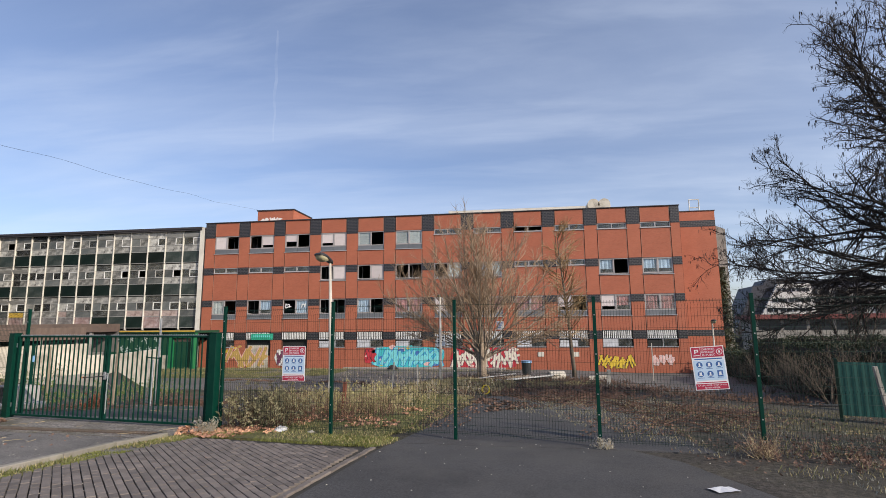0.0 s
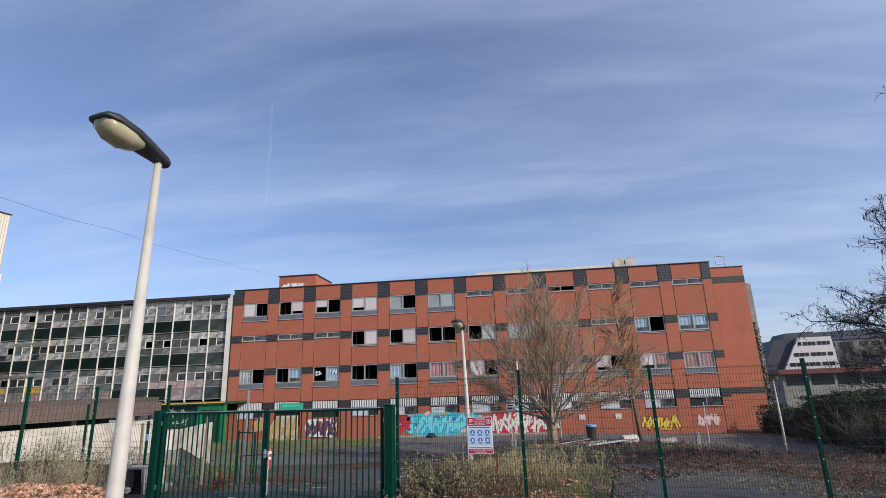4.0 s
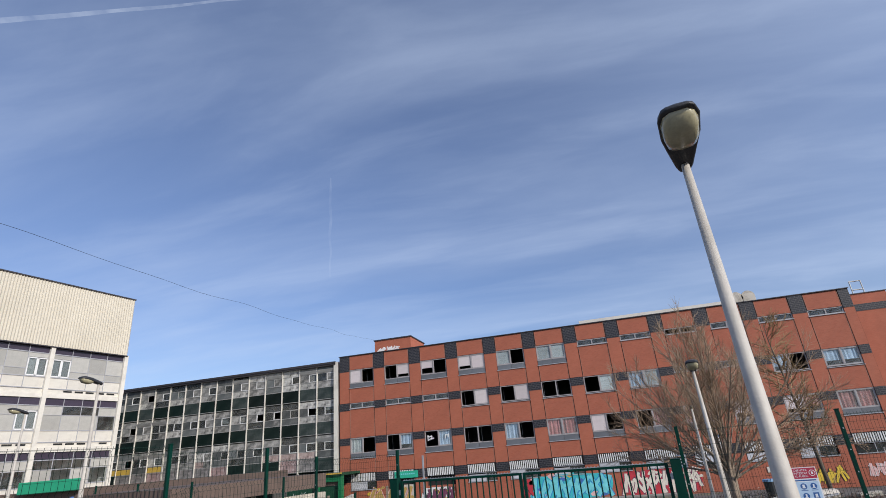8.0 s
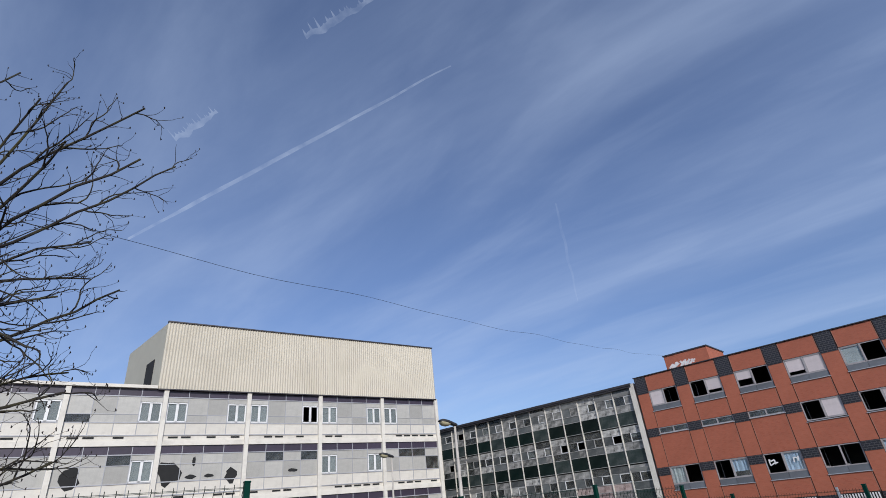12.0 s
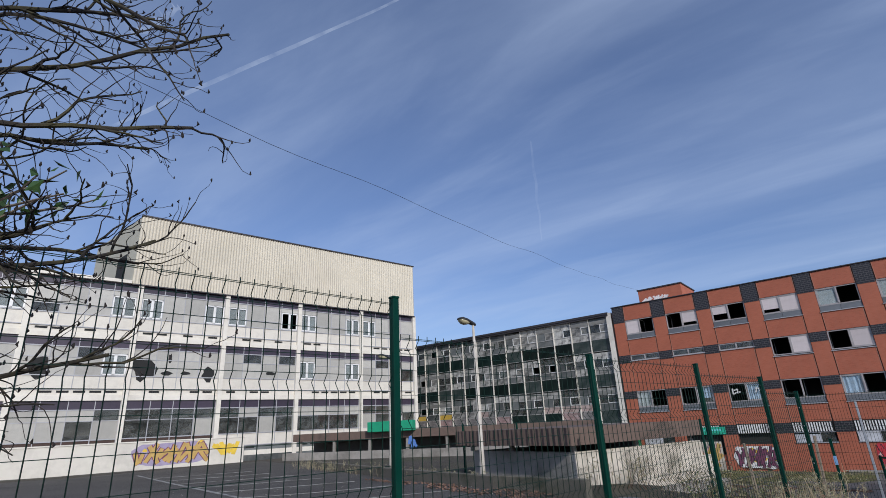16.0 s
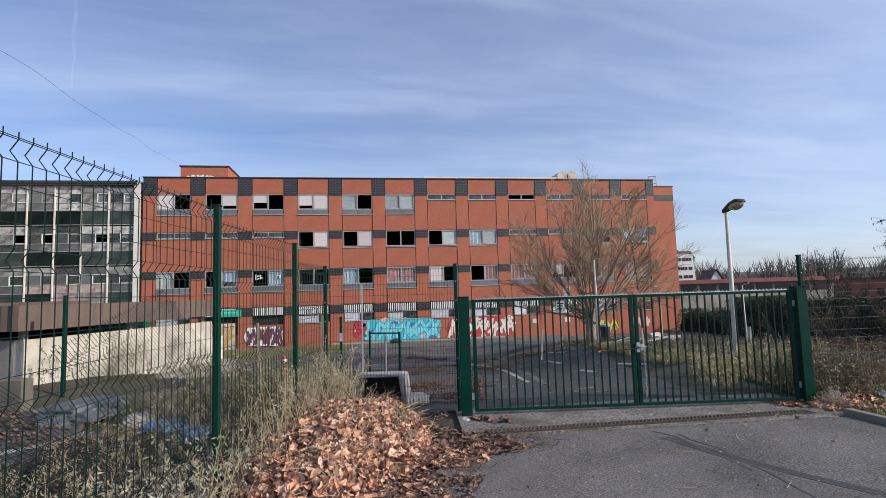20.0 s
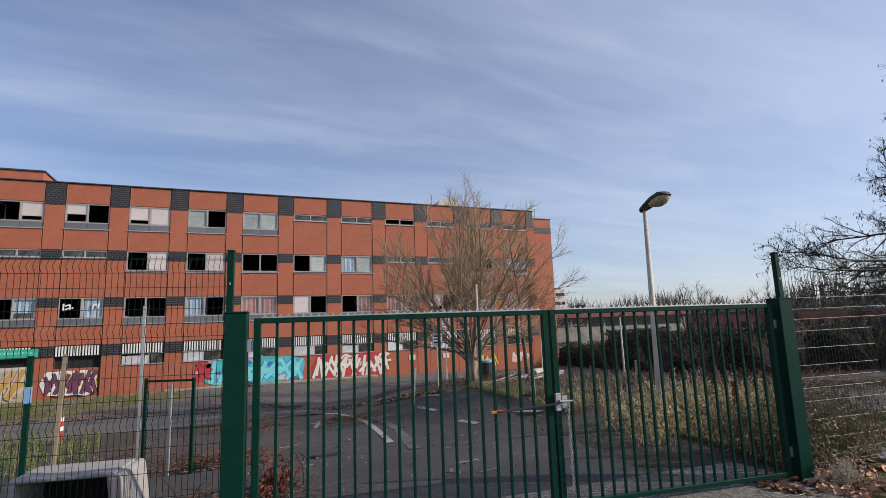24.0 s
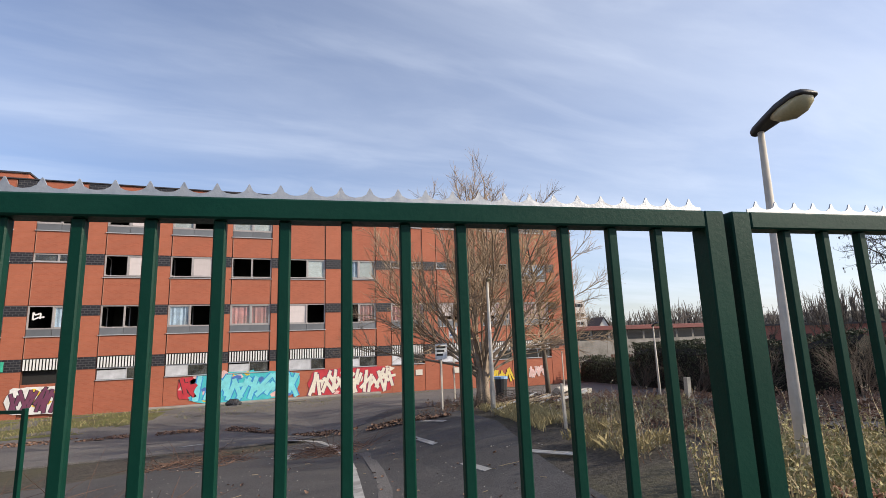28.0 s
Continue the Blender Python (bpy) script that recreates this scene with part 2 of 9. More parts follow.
# Near-black colour standing for unlit depth in openings, slots and holes.
M["dark_void"] = mat("unlit_depth_black", (0.02, 0.02, 0.02), 0.95)
M["glass"] = glass_mat("window_glass")
M["glass_dirty"] = glass_mat("grimy_window_glass", (0.62, 0.66, 0.66), 0.08)
M["green_panel"] = mat("dark_green_enamel_panel", (0.005, 0.013, 0.011), 0.4, var=0.3, scale=0.9, spread=0.45, dirt=(0.10, 0.11, 0.10), dirt_amt=0.10, dirt_scale=0.6, spec=0.15)
# Dusty pane whose pale tone also holds the reflected sky.
M["pane_sky_dust"] = mat("dusty_sky_tone_pane", (0.46, 0.45, 0.42), 0.35, var=0.35, scale=1.1, spread=0.3, dirt=(0.06, 0.058, 0.055), dirt_amt=0.95, dirt_scale=1.9)
M["pane_rose"] = mat("rose_stained_pane", (0.46, 0.36, 0.33), 0.5, var=0.35, scale=1.3, spread=0.25, dirt=(0.12, 0.07, 0.06), dirt_amt=0.8, dirt_scale=1.6)
M["purple_panel"] = mat("purple_enamel_panel", (0.046, 0.035, 0.055), 0.4, var=0.15, spread=0.2)
M["white_panel"] = mat("white_enamel_panel", (0.69, 0.65, 0.57), 0.45, var=0.05, scale=0.7, spread=0.05, dirt=(0.40, 0.37, 0.33), dirt_amt=0.4)
M["cream"] = mat("cream_corrugated_sheet", (0.60, 0.55, 0.45), 0.55, 0.0, var=0.06, scale=0.25, dirt=(0.45, 0.40, 0.30), dirt_amt=0.3, dirt_scale=0.3)
M["pane_grey"] = mat("grey_translucent_pane", (0.16, 0.16, 0.15), 0.3, var=0.35, scale=0.9, spread=0.35, dirt=(0.50, 0.48, 0.45), dirt_amt=0.9, dirt_scale=1.5)
M["pane_pale"] = mat("pale_translucent_pane", (0.45, 0.435, 0.395), 0.3, var=0.15, scale=0.6, spread=0.2, dirt=(0.26, 0.25, 0.23), dirt_amt=0.35)
M["pane_dark"] = mat("grimy_dark_pane", (0.11, 0.12, 0.12), 0.2, var=0.25, scale=0.6, spread=0.45, dirt=(0.30, 0.29, 0.27), dirt_amt=0.35)
M["fence_green"] = mat("green_coated_steel", (0.0007, 0.033, 0.0225), 0.45, 0.0, var=0.14, scale=4, fine=90, bump=0.1, dirt=(0.02, 0.07, 0.05), dirt_amt=0.15, dirt_scale=3.0, spec=0.14)
M["fence_wire"] = mat("green_coated_wire", (0.003, 0.018, 0.012), 0.5, var=0.1, bump=0.0, spec=0.25)
M["galv"] = mat("galvanised_steel", (0.50, 0.51, 0.52), 0.5, 0.75, var=0.15, scale=6, fine=60, bump=0.15)
M["pole_paint"] = mat("off_white_lamp_pole", (0.53, 0.49, 0.43), 0.55, var=0.1, scale=2, dirt=(0.30, 0.26, 0.21), dirt_amt=0.5, dirt_scale=2.5)
M["lamp_black"] = mat("dark_grey_lamp_housing", (0.03, 0.03, 0.032), 0.5, var=0.2, scale=5)
M["lamp_glass"] = mat("yellowed_lamp_diffuser", (0.40, 0.36, 0.23), 0.18, var=0.15, scale=6, bump=0.05)
M["asphalt"] = mat("worn_asphalt", (0.115, 0.108, 0.105), 0.9, var=0.3, scale=0.5, fine=75, bump=1.0, grit=0.4, dirt=(0.165, 0.155, 0.145), dirt_amt=0.55, dirt_scale=0.35, depth=0.012)
M["asphalt_drive"] = mat("gritty_worn_drive_asphalt", (0.150, 0.139, 0.131), 0.92, var=0.42, scale=0.7, fine=95, bump=1.0, grit=0.55, dirt=(0.23, 0.215, 0.20), dirt_amt=0.6, dirt_scale=0.5, depth=0.02)
M["asphalt_park"] = mat("dark_brown_asphalt", (0.063, 0.057, 0.052), 0.92, var=0.3, scale=0.35, fine=50, bump=0.9, grit=0.45, dirt=(0.11, 0.10, 0.09), dirt_amt=0.6, dirt_scale=0.25, depth=0.012)
M["asphalt_dark"] = mat("dark_asphalt", (0.054, 0.052, 0.053), 0.9, var=0.3, scale=0.35, fine=60, bump=0.9, grit=0.35, dirt=(0.105, 0.098, 0.09), dirt_amt=0.6, dirt_scale=0.25, depth=0.012)
M["apron"] = mat("pale_concrete_apron", (0.215, 0.195, 0.178), 0.9, var=0.35, scale=1.4, fine=50, bump=1.0, grit=0.45, dirt=(0.09, 0.085, 0.05), dirt_amt=0.9, dirt_scale=1.1, depth=0.02)
M["soil"] = mat("leaf_littered_soil", (0.060, 0.051, 0.041), 0.95, var=0.4, scale=0.9, fine=22, bump=1.0, grit=0.4, dirt=(0.075, 0.072, 0.034), dirt_amt=0.75, dirt_scale=0.22, depth=0.05)
M["grass_soil"] = mat("mossy_verge", (0.115, 0.118, 0.034), 0.95, var=0.4, scale=1.3, fine=26, bump=1.0, grit=0.4, dirt=(0.10, 0.075, 0.05), dirt_amt=0.8, dirt_scale=0.6, depth=0.05)
M["paint_line"] = mat("worn_road_paint", (0.36, 0.355, 0.34), 0.8, var=0.3, scale=3, dirt=(0.11, 0.105, 0.10), dirt_amt=0.85, dirt_scale=2.2)
M["paint_old"] = mat("faded_bay_paint", (0.30, 0.295, 0.28), 0.85, var=0.3, scale=3, dirt=(0.055, 0.05, 0.045), dirt_amt=0.95, dirt_scale=2.0)
M["concrete_mossy"] = mat("dark_mossy_concrete", (0.145, 0.13, 0.105), 0.92, var=0.3, scale=1.2, dirt=(0.045, 0.045, 0.025), dirt_amt=0.9, dirt_scale=1.2)
M["kerb"] = mat("kerb_concrete", (0.27, 0.245, 0.21), 0.9, var=0.2, scale=2, dirt=(0.12, 0.12, 0.06), dirt_amt=0.7, dirt_scale=1.5, spread=0.15)
M["paver"] = mat("brown_grey_paver", (0.165, 0.138, 0.122), 0.85, var=0.25, scale=1.3, fine=60, bump=0.6, spread=0.22)
M["paver_joint"] = mat("sandy_paver_joint", (0.035, 0.032, 0.027), 0.95, var=0.3)
M["bark"] = mat("grey_brown_bark", (0.12, 0.092, 0.07), 0.9, var=0.3, scale=3, fine=30, bump=0.8, dirt=(0.17, 0.15, 0.11), dirt_amt=0.5, dirt_scale=4)
M["bark_pale"] = mat("pale_sunlit_bark", (0.29, 0.225, 0.17), 0.9, var=0.35, scale=3, fine=30, bump=0.9, dirt=(0.10, 0.085, 0.06), dirt_amt=0.6, dirt_scale=2)
M["twig_yellow"] = mat("yellowish_twig", (0.30, 0.20, 0.10), 0.85, var=0.25, scale=2, bump=0.0)
M["twig"] = mat("reddish_twig", (0.33, 0.235, 0.155), 0.85, var=0.25, scale=2, bump=0.0)
M["bark_lichen"] = mat("lichened_dark_bark", (0.022, 0.018, 0.015), 0.9, var=0.35, scale=5, fine=30, bump=0.5, dirt=(0.10, 0.09, 0.022), dirt_amt=0.6, dirt_scale=3.0)
M["twig_dark"] = mat("dark_twig", (0.032, 0.025, 0.021), 0.85, var=0.25, scale=2, bump=0.0)

# ---- small helpers for meshes and things ----
def thing(name, m=None, label="", category="", group="", kind=""):
    ob = new(name)
    ob.empty_display_size = 0.2
    if m is not None:
        ob.matrix_world = m
    return tagged(ob, label, category, group, kind)


def link_mesh(name, me, material, parent=None, label="", m=None):
    ob = new(name, me)
    if material and not me.materials:
        me.materials.append(material)
    if parent is not None:
        ob.parent = parent
    if m is not None:
        ob.matrix_basis = m
    if label:
        ob["label"] = label
    return ob


def part(name, bm, material, parent=None, label="", m=None, smooth=False):
    me = bpy.data.meshes.new(name)
    bm.normal_update()
    bm.to_mesh(me)
    bm.free()
    if smooth:
        me.polygons.foreach_set("use_smooth", [True] * len(me.polygons))
    return link_mesh(name, me, material, parent, label, m)


def part_data(name, verts, faces, material, parent=None, label="", m=None, smooth=False):
    me = bpy.data.meshes.new(name)
    me.from_pydata(verts, [], faces)
    if smooth:
        me.polygons.foreach_set("use_smooth", [True] * len(me.polygons))
    me.update()
    return link_mesh(name, me, material, parent, label, m)


def box(bm, x0, x1, y0, y1, z0, z1, bevel=0.0):
    r = bmesh.ops.create_cube(bm, size=1.0, matrix=Matrix.LocRotScale(((x0 + x1) / 2, (y0 + y1) / 2, (z0 + z1) / 2), None, (x1 - x0, y1 - y0, z1 - z0)))
    if bevel:
        bmesh.ops.bevel(bm, geom=list({e for v in r["verts"] for e in v.link_edges}), offset=bevel, segments=1, affect="EDGES", profile=0.5)
    return bm


def boxes(*dims, bevel=0.0):
    bm = bmesh.new()
    for d in dims:
        box(bm, *d, bevel=bevel)
    return bm


PIECES = {}


def piece(name, x0, x1, y0, y1, z0, z1, material, parent, label="", bevel=0.0):
    """A box part whose mesh is shared by all alike."""
    key = (round(x1 - x0, 3), round(y1 - y0, 3), round(z1 - z0, 3), material.name, bevel)
    if key not in PIECES:
        me = bpy.data.meshes.new(name)
        bm = boxes((0, x1 - x0, 0, y1 - y0, 0, z1 - z0), bevel=bevel)
        bm.to_mesh(me)
        bm.free()
        me.materials.append(material)
        PIECES[key] = me
    ob = new(name, PIECES[key])
    ob.parent = parent
    ob.location = (x0, y0, z0)
    if label:
        ob["label"] = label
    if "glass" in material.name:
        ob.visible_shadow = False
    return ob


def tube_mesh(paths, sides=4):
    """Vertices and faces of tapered tubes; each path is a list of (point, radius)."""
    verts, faces = [], []
    for path in paths:
        base = len(verts)
        n = len(path)
        for i, (p, r) in enumerate(path):
            a = path[max(i - 1, 0)][0]
            b = path[min(i + 1, n - 1)][0]
            d = (b - a)
            if d.length < 1e-9:
                d = Vector((0, 0, 1))
            d.normalize()
            ref = Vector((1, 0, 0)) if abs(d.x) < 0.8 else Vector((0, 1, 0))
            u = d.cross(ref).normalized()
            v = d.cross(u)
            for k in range(sides):
                t = 2 * math.pi * k / sides
                verts.append(p + u * (r * math.cos(t)) + v * (r * math.sin(t)))
        for i in range(n - 1):
            for k in range(sides):
                k2 = (k + 1) % sides
                faces.append((base + i * sides + k, base + i * sides + k2, base + (i + 1) * sides + k2, base + (i + 1) * sides + k))
        faces.append(tuple(base + k for k in reversed(range(sides))))
        faces.append(tuple(base + (n - 1) * sides + k for k in range(sides)))
    return verts, faces


def lerp(y, xs, zs):
    return float(np.interp(y, xs, zs))


def smooth01(v):
    v = min(max(v, 0.0), 1.0)
    return v * v * (3 - 2 * v)


def ground_z(x, y):
    """The height of the ground: it falls from the street to the gate and on to the brick building; the car park stays level, the hedge lane lies lower."""
    a = lerp(y, (-60, 2, 12, 17, 50, 120), (2.6, 0.6, 0.03, 0.0, -2.1, -2.4))
    b = lerp(y, (-60, 2, 12, 40, 60), (2.6, 0.75, 0.55, 0.5, 0.3))
    c = lerp(y, (-60, 2, 12, 20, 32, 50, 120), (2.6, 0.6, 0.03, -0.5, -2.1, -2.3, -2.5))
    w, v = smooth01((-17 - x - 1.2 * max(0.0, y - 25)) / 5), smooth01((x - 2) / 8)
    drop = lerp(y, (14, 20, 30, 38, 46), (0.0, 0.62, 0.85, 0.6, 0.0)) * smooth01((-4.5 - x) / 4.5)
    return a * (1 - w - v) + b * w + c * v - drop * (1 - w)

# ---- ground and its surfaces ----
def clip_convex(bm, poly):
    n = len(poly)
    area = sum(poly[i][0] * poly[(i + 1) % n][1] - poly[(i + 1) % n][0] * poly[i][1] for i in range(n))
    s = 1 if area > 0 else -1
    for i in range(n):
        a, b = Vector((*poly[i], 0)), Vector((*poly[(i + 1) % n], 0))
        d = (b - a).normalized()
        out = Vector((d.y, -d.x, 0)) * s
        bmesh.ops.bisect_plane(bm, geom=bm.verts[:] + bm.edges[:] + bm.faces[:], plane_co=a, plane_no=out, clear_outer=True)


def grid_bm(x0, x1, y0, y1, nx, ny):
    bm = bmesh.new()
    vs = [[bm.verts.new((x0 + (x1 - x0) * i / nx, y0 + (y1 - y0) * j / ny, 0)) for i in range(nx + 1)] for j in range(ny + 1)]
    for j in range(ny):
        for i in range(nx):
            bm.faces.new((vs[j][i], vs[j][i + 1], vs[j + 1][i + 1], vs[j + 1][i]))
    return bm


def drape(name, poly, lift, material, step=0.8, rough=0.0, label="", category="", parent=None, thick=0.05):
    """A sheet of surfacing laid over the ground, with sides that go down into it."""
    xs, ys = [p[0] for p in poly], [p[1] for p in poly]
    nx = max(2, min(70, int((max(xs) - min(xs)) / step)))
    ny = max(2, min(70, int((max(ys) - min(ys)) / step)))
    bm = grid_bm(min(xs), max(xs), min(ys), max(ys), nx, ny)
    clip_convex(bm, poly)
    for v in bm.verts:
        v.co.z = ground_z(v.co.x, v.co.y) + lift + rough * noise.noise(Vector((v.co.x * 0.9, v.co.y * 0.9, 3.0)))
    rim = [e for e in bm.edges if e.is_boundary]
    r = bmesh.ops.extrude_edge_only(bm, edges=rim)
    for v in r["geom"]:
        if isinstance(v, bmesh.types.BMVert):
            v.co.z -= thick
    ob = part(name, bm, material, parent)
    return tagged(ob, label, category, kind="structure") if parent is None else ob


def build_ground():
    xs = [-700, -450, -300, -200, -140, -100] + [-80 + 1.0 * i for i in range(141)] + [80, 110, 160, 240, 400, 700]
    ys = [-300, -150, -90, -60, -40] + [-30 + 1.0 * i for i in range(101)] + [80, 95, 120, 160, 220, 320, 480, 700]
    verts, faces = [], []
    for y in ys:
        for x in xs:
            z = ground_z(x, y)
            if abs(x) < 79 and -29 < y < 70:
                z += 0.015 * noise.noise(Vector((x * 0.35, y * 0.35, 0.0))) - 0.015
            verts.append((x, y, z - 0.02))
    w = len(xs)
    for j in range(len(ys) - 1):
        for i in range(w - 1):
            faces.append((j * w + i, j * w + i + 1, (j + 1) * w + i + 1, (j + 1) * w + i))
    ob = part_data("ground", verts, faces, M["soil"], smooth=True)
    tagged(ob, "bare soil with leaf litter and sparse winter grass", "ground", kind="structure")


build_ground()
M["asphalt_mid"] = mat("smooth_old_asphalt", (0.058, 0.056, 0.057), 0.88, var=0.35, scale=0.5, fine=80, bump=0.8, grit=0.3, dirt=(0.095, 0.09, 0.085), dirt_amt=0.6, dirt_scale=0.6, depth=0.008)
# street side
drape("pavement_street", [(-60, -14), (30, -14), (30, 6.0), (-14.5, 6.0), (-60, -4)], 0.012, M["asphalt"], 1.2, label="worn grey asphalt of the street side", category="pavement")
drape("driveway_gate", [(-15.6, 3.0), (-6.2, 4.0), (-6.95, 11.1), (-12.6, 11.62), (-13.5, 10.95), (-15.4, 8.0)], 0.024, M["asphalt_drive"], 0.5, 0.01, "cracked asphalt drive in front of the gate", "driveway")
drape("apron_gate", [(-13.3, 11.75), (-7.2, 11.2), (-7.15, 13.2), (-13.1, 13.6)], 0.024, M["apron"], 0.4, 0.008, "stained concrete strip under the gate", "pavement")
drape("driveway_street", [(-3.46, 4.0), (6.0, 4.0), (2.75, 8.8), (2.2, 10.8), (1.2, 12.0), (-0.1, 16.8), (-1.1, 16.6), (-2.0, 14.7), (-3.08, 11.0)], 0.022, M["asphalt_mid"], 0.5, 0.012, "old dark asphalt path running under the fence", "driveway")
drape("driveway_inner", [(-3.0, 11.4), (2.4, 11.2), (2.1, 15.0), (0.9, 19.0), (-1.6, 18.4)], 0.026, M["asphalt_mid"], 0.5, 0.012, "old dark asphalt path behind the fence, half buried in leaves", "driveway")
# inside
drape("courtyard", [(-15, 13.7), (-6.4, 13), (-5.04, 24.33), (-3.6, 29), (-5.52, 33.22), (-20.18, 23.75), (-19.66, 21.1)], 0.02, M["asphalt_dark"], 0.8, 0.01, "dark asphalt courtyard behind the gate", "road")
drape("lane_building", [(-33.0, 31.2), (-4.0, 31.7), (16.0, 34.6), (16.0, 48.4), (-33.0, 49.2)], 0.02, M["asphalt"], 1.6, 0.01, "littered asphalt lane along the brick building", "road")
drape("lane_hedge", [(6.5, 24.0), (14.0, 21.0), (16.2, 26.0), (16.2, 38.0), (9.0, 38.0)], 0.016, M["asphalt_dark"], 1.6, 0.015, "dark asphalt lane beside the hedge", "road")
drape("car_park", [(-51.0, -8.0), (-17.7, -2.0), (-17.5, 12.4), (-22.5, 15.5), (-29.0, 17.5), (-51.0, 24.0)], 0.02, M["asphalt_park"], 0.8, 0.01, "faded dark asphalt car park with white bay lines", "car park")
drape("verge", [(-7.05, 11.6), (-3.15, 11.0), (-3.05, 13.2), (-1.7, 17.5), (-3.8, 19.0), (-6.2, 15.0)], 0.03, M["grass_soil"], 0.4, 0.03, "mossy grass verge at the fence", "grass")
drape("verge_building", [(-33.0, 38.9), (-18.0, 39.5), (-15.6, 42.5), (-15.2, 48.0), (-33.0, 48.6)], 0.03, M["grass_soil"], 1.5, 0.04, "strip of winter grass before the brick building", "grass")
drape("verge_right", [(1.6, 8.0), (14.0, 6.0), (16.0, 16.0), (0.2, 18.5), (0.4, 12.1)], 0.002, M["soil"], 0.5, 0.005, "bare leaf-strewn ground with frosty grass", "ground")


# ---- block paving between kerb and asphalt ----
def paving():
    """Each paver is its own piece; rows run away from the street."""
    bed = drape("paving_bed", [(-7.5, 8.0), (-6.2, 4.6), (-3.45, 4.6), (-3.1, 10.85), (-6.95, 11.5)], 0.012, M["paver_joint"], 0.6, 0.0, "brown-grey block paving with open joints", "paving")
    rnd = random.Random(12)
    shapes = []
    for k in range(4):
        bm = boxes((-0.0965, 0.0965, -0.0455, 0.0455, -0.03, 0.0), bevel=0.004)
        me = bpy.data.meshes.new("paver")
        for v in bm.verts:
            v.co.z += rnd.uniform(-0.003, 0.003)
        bm.to_mesh(me)
        bm.free()
        me.materials.append(M["paver"])
        shapes.append(me)
    poly = [Vector(p) for p in ((-7.38, 8.1), (-6.05, 4.7), (-3.68, 4.7), (-3.34, 10.6), (-6.8, 11.25))]

    def inside(x, y):
        s = None
        for a, b in zip(poly, poly[1:] + poly[:1]):
            c = (b.x - a.x) * (y - a.y) - (b.y - a.y) * (x - a.x)
            if s is None:
                s = c > 0
            elif (c > 0) != s:
                return False
        return True
    ang = radians(135)
    ca, sa = math.cos(ang), math.sin(ang)
    near, rest_v, rest_f = [], [], []
    spots = []
    for i in range(-40, 41):
        for j in range(-80, 81):
            u, v = i * 0.199 + (0.1 if j % 2 else 0), j * 0.1035
            x, y = -5.1 + u * ca - v * sa, 8.4 + u * sa + v * ca
            if inside(x, y):
                spots.append((x, y))
    spots = [(x, y, ang) for x, y in spots]
    e0, e1 = Vector((-3.57, 4.7)), Vector((-3.22, 10.75))
    ea = math.atan2(e1.y - e0.y, e1.x - e0.x)
    for k in range(31):
        q = e0.lerp(e1, k / 30)
        spots.append((q.x, q.y, ea))
    spots.sort(key=lambda p: (p[0] + 4.2) ** 2 + (p[1] - 8.6) ** 2)
    for n, (x, y, pa) in enumerate(spots):
        z = ground_z(x, y) + 0.046 + rnd.uniform(-0.004, 0.004)
        m = Matrix.Translation((x, y, z)) @ Matrix.Rotation(-math.atan(0.057), 4, "X") @ Matrix.Rotation(pa + rnd.uniform(-0.012, 0.012), 4, "Z") @ Matrix.Rotation(rnd.uniform(-0.012, 0.012), 4, "Y")
        if n < 300:
            ob = new("paver", shapes[n % 4])
            ob.parent = bed
            ob.matrix_basis = m
        else:
            me = shapes[n % 4]
            o = len(rest_v)
            rest_v += [m @ q.co for q in me.vertices]
            rest_f += [tuple(o + i for i in f.vertices) for f in me.polygons]
    ob = part_data("paver_field", rest_v, rest_f, M["paver_far"], bed)
    ob["kind"] = "stuff"


M["paver_far"] = M["paver"].copy()
for _n in list(M["paver_far"].node_tree.nodes):
    if _n.bl_idname == "ShaderNodeObjectInfo":
        _g = M["paver_far"].node_tree.nodes.new("ShaderNodeNewGeometry")
        for _l in list(_n.outputs["Random"].links):
            M["paver_far"].node_tree.links.new(_g.outputs["Random Per Island"], _l.to_socket)
paving()


def kerb_run(name, pts, label, h=0.09, w=0.13):
    """A row of kerb stones, each a piece, stepping up from the asphalt."""
    t = thing(name, pose(0, 0, 0), label, "kerb", kind="structure")
    for a, b in zip(pts, pts[1:]):
        d = Vector(b) - Vector(a)
        n = max(1, int(round(d.length / 1.0)))
        for i in range(n):
            p = Vector(a) + d * ((i + 0.5) / n)
            q0, q1 = Vector(a) + d * (i / n), Vector(a) + d * ((i + 1) / n)
            sl = math.atan2(ground_z(*q1) - ground_z(*q0), d.length / n)
            bm = boxes((-d.length / n / 2 + 0.006, d.length / n / 2 - 0.006, -w / 2, w / 2, -0.12, h), bevel=0.012)
            part("kerb_stone", bm, M["kerb"], t, m=Matrix.Translation((p.x, p.y, ground_z(p.x, p.y) + 0.02)) @ Matrix.Rotation(math.atan2(d.y, d.x), 4, "Z") @ Matrix.Rotation(-sl, 4, "Y"))
    return t


kerb_run("kerb_drive", [(-6.5, 4.8), (-7.70, 8.25), (-7.66, 10.3), (-7.44, 11.35)], "mossy concrete kerb between drive and paving")
kerb_run("kerb_left", [(-16.0, 6.6), (-15.85, 8.4), (-15.2, 10.9), (-14.6, 12.0)], "broken kerb along the fence", 0.025)


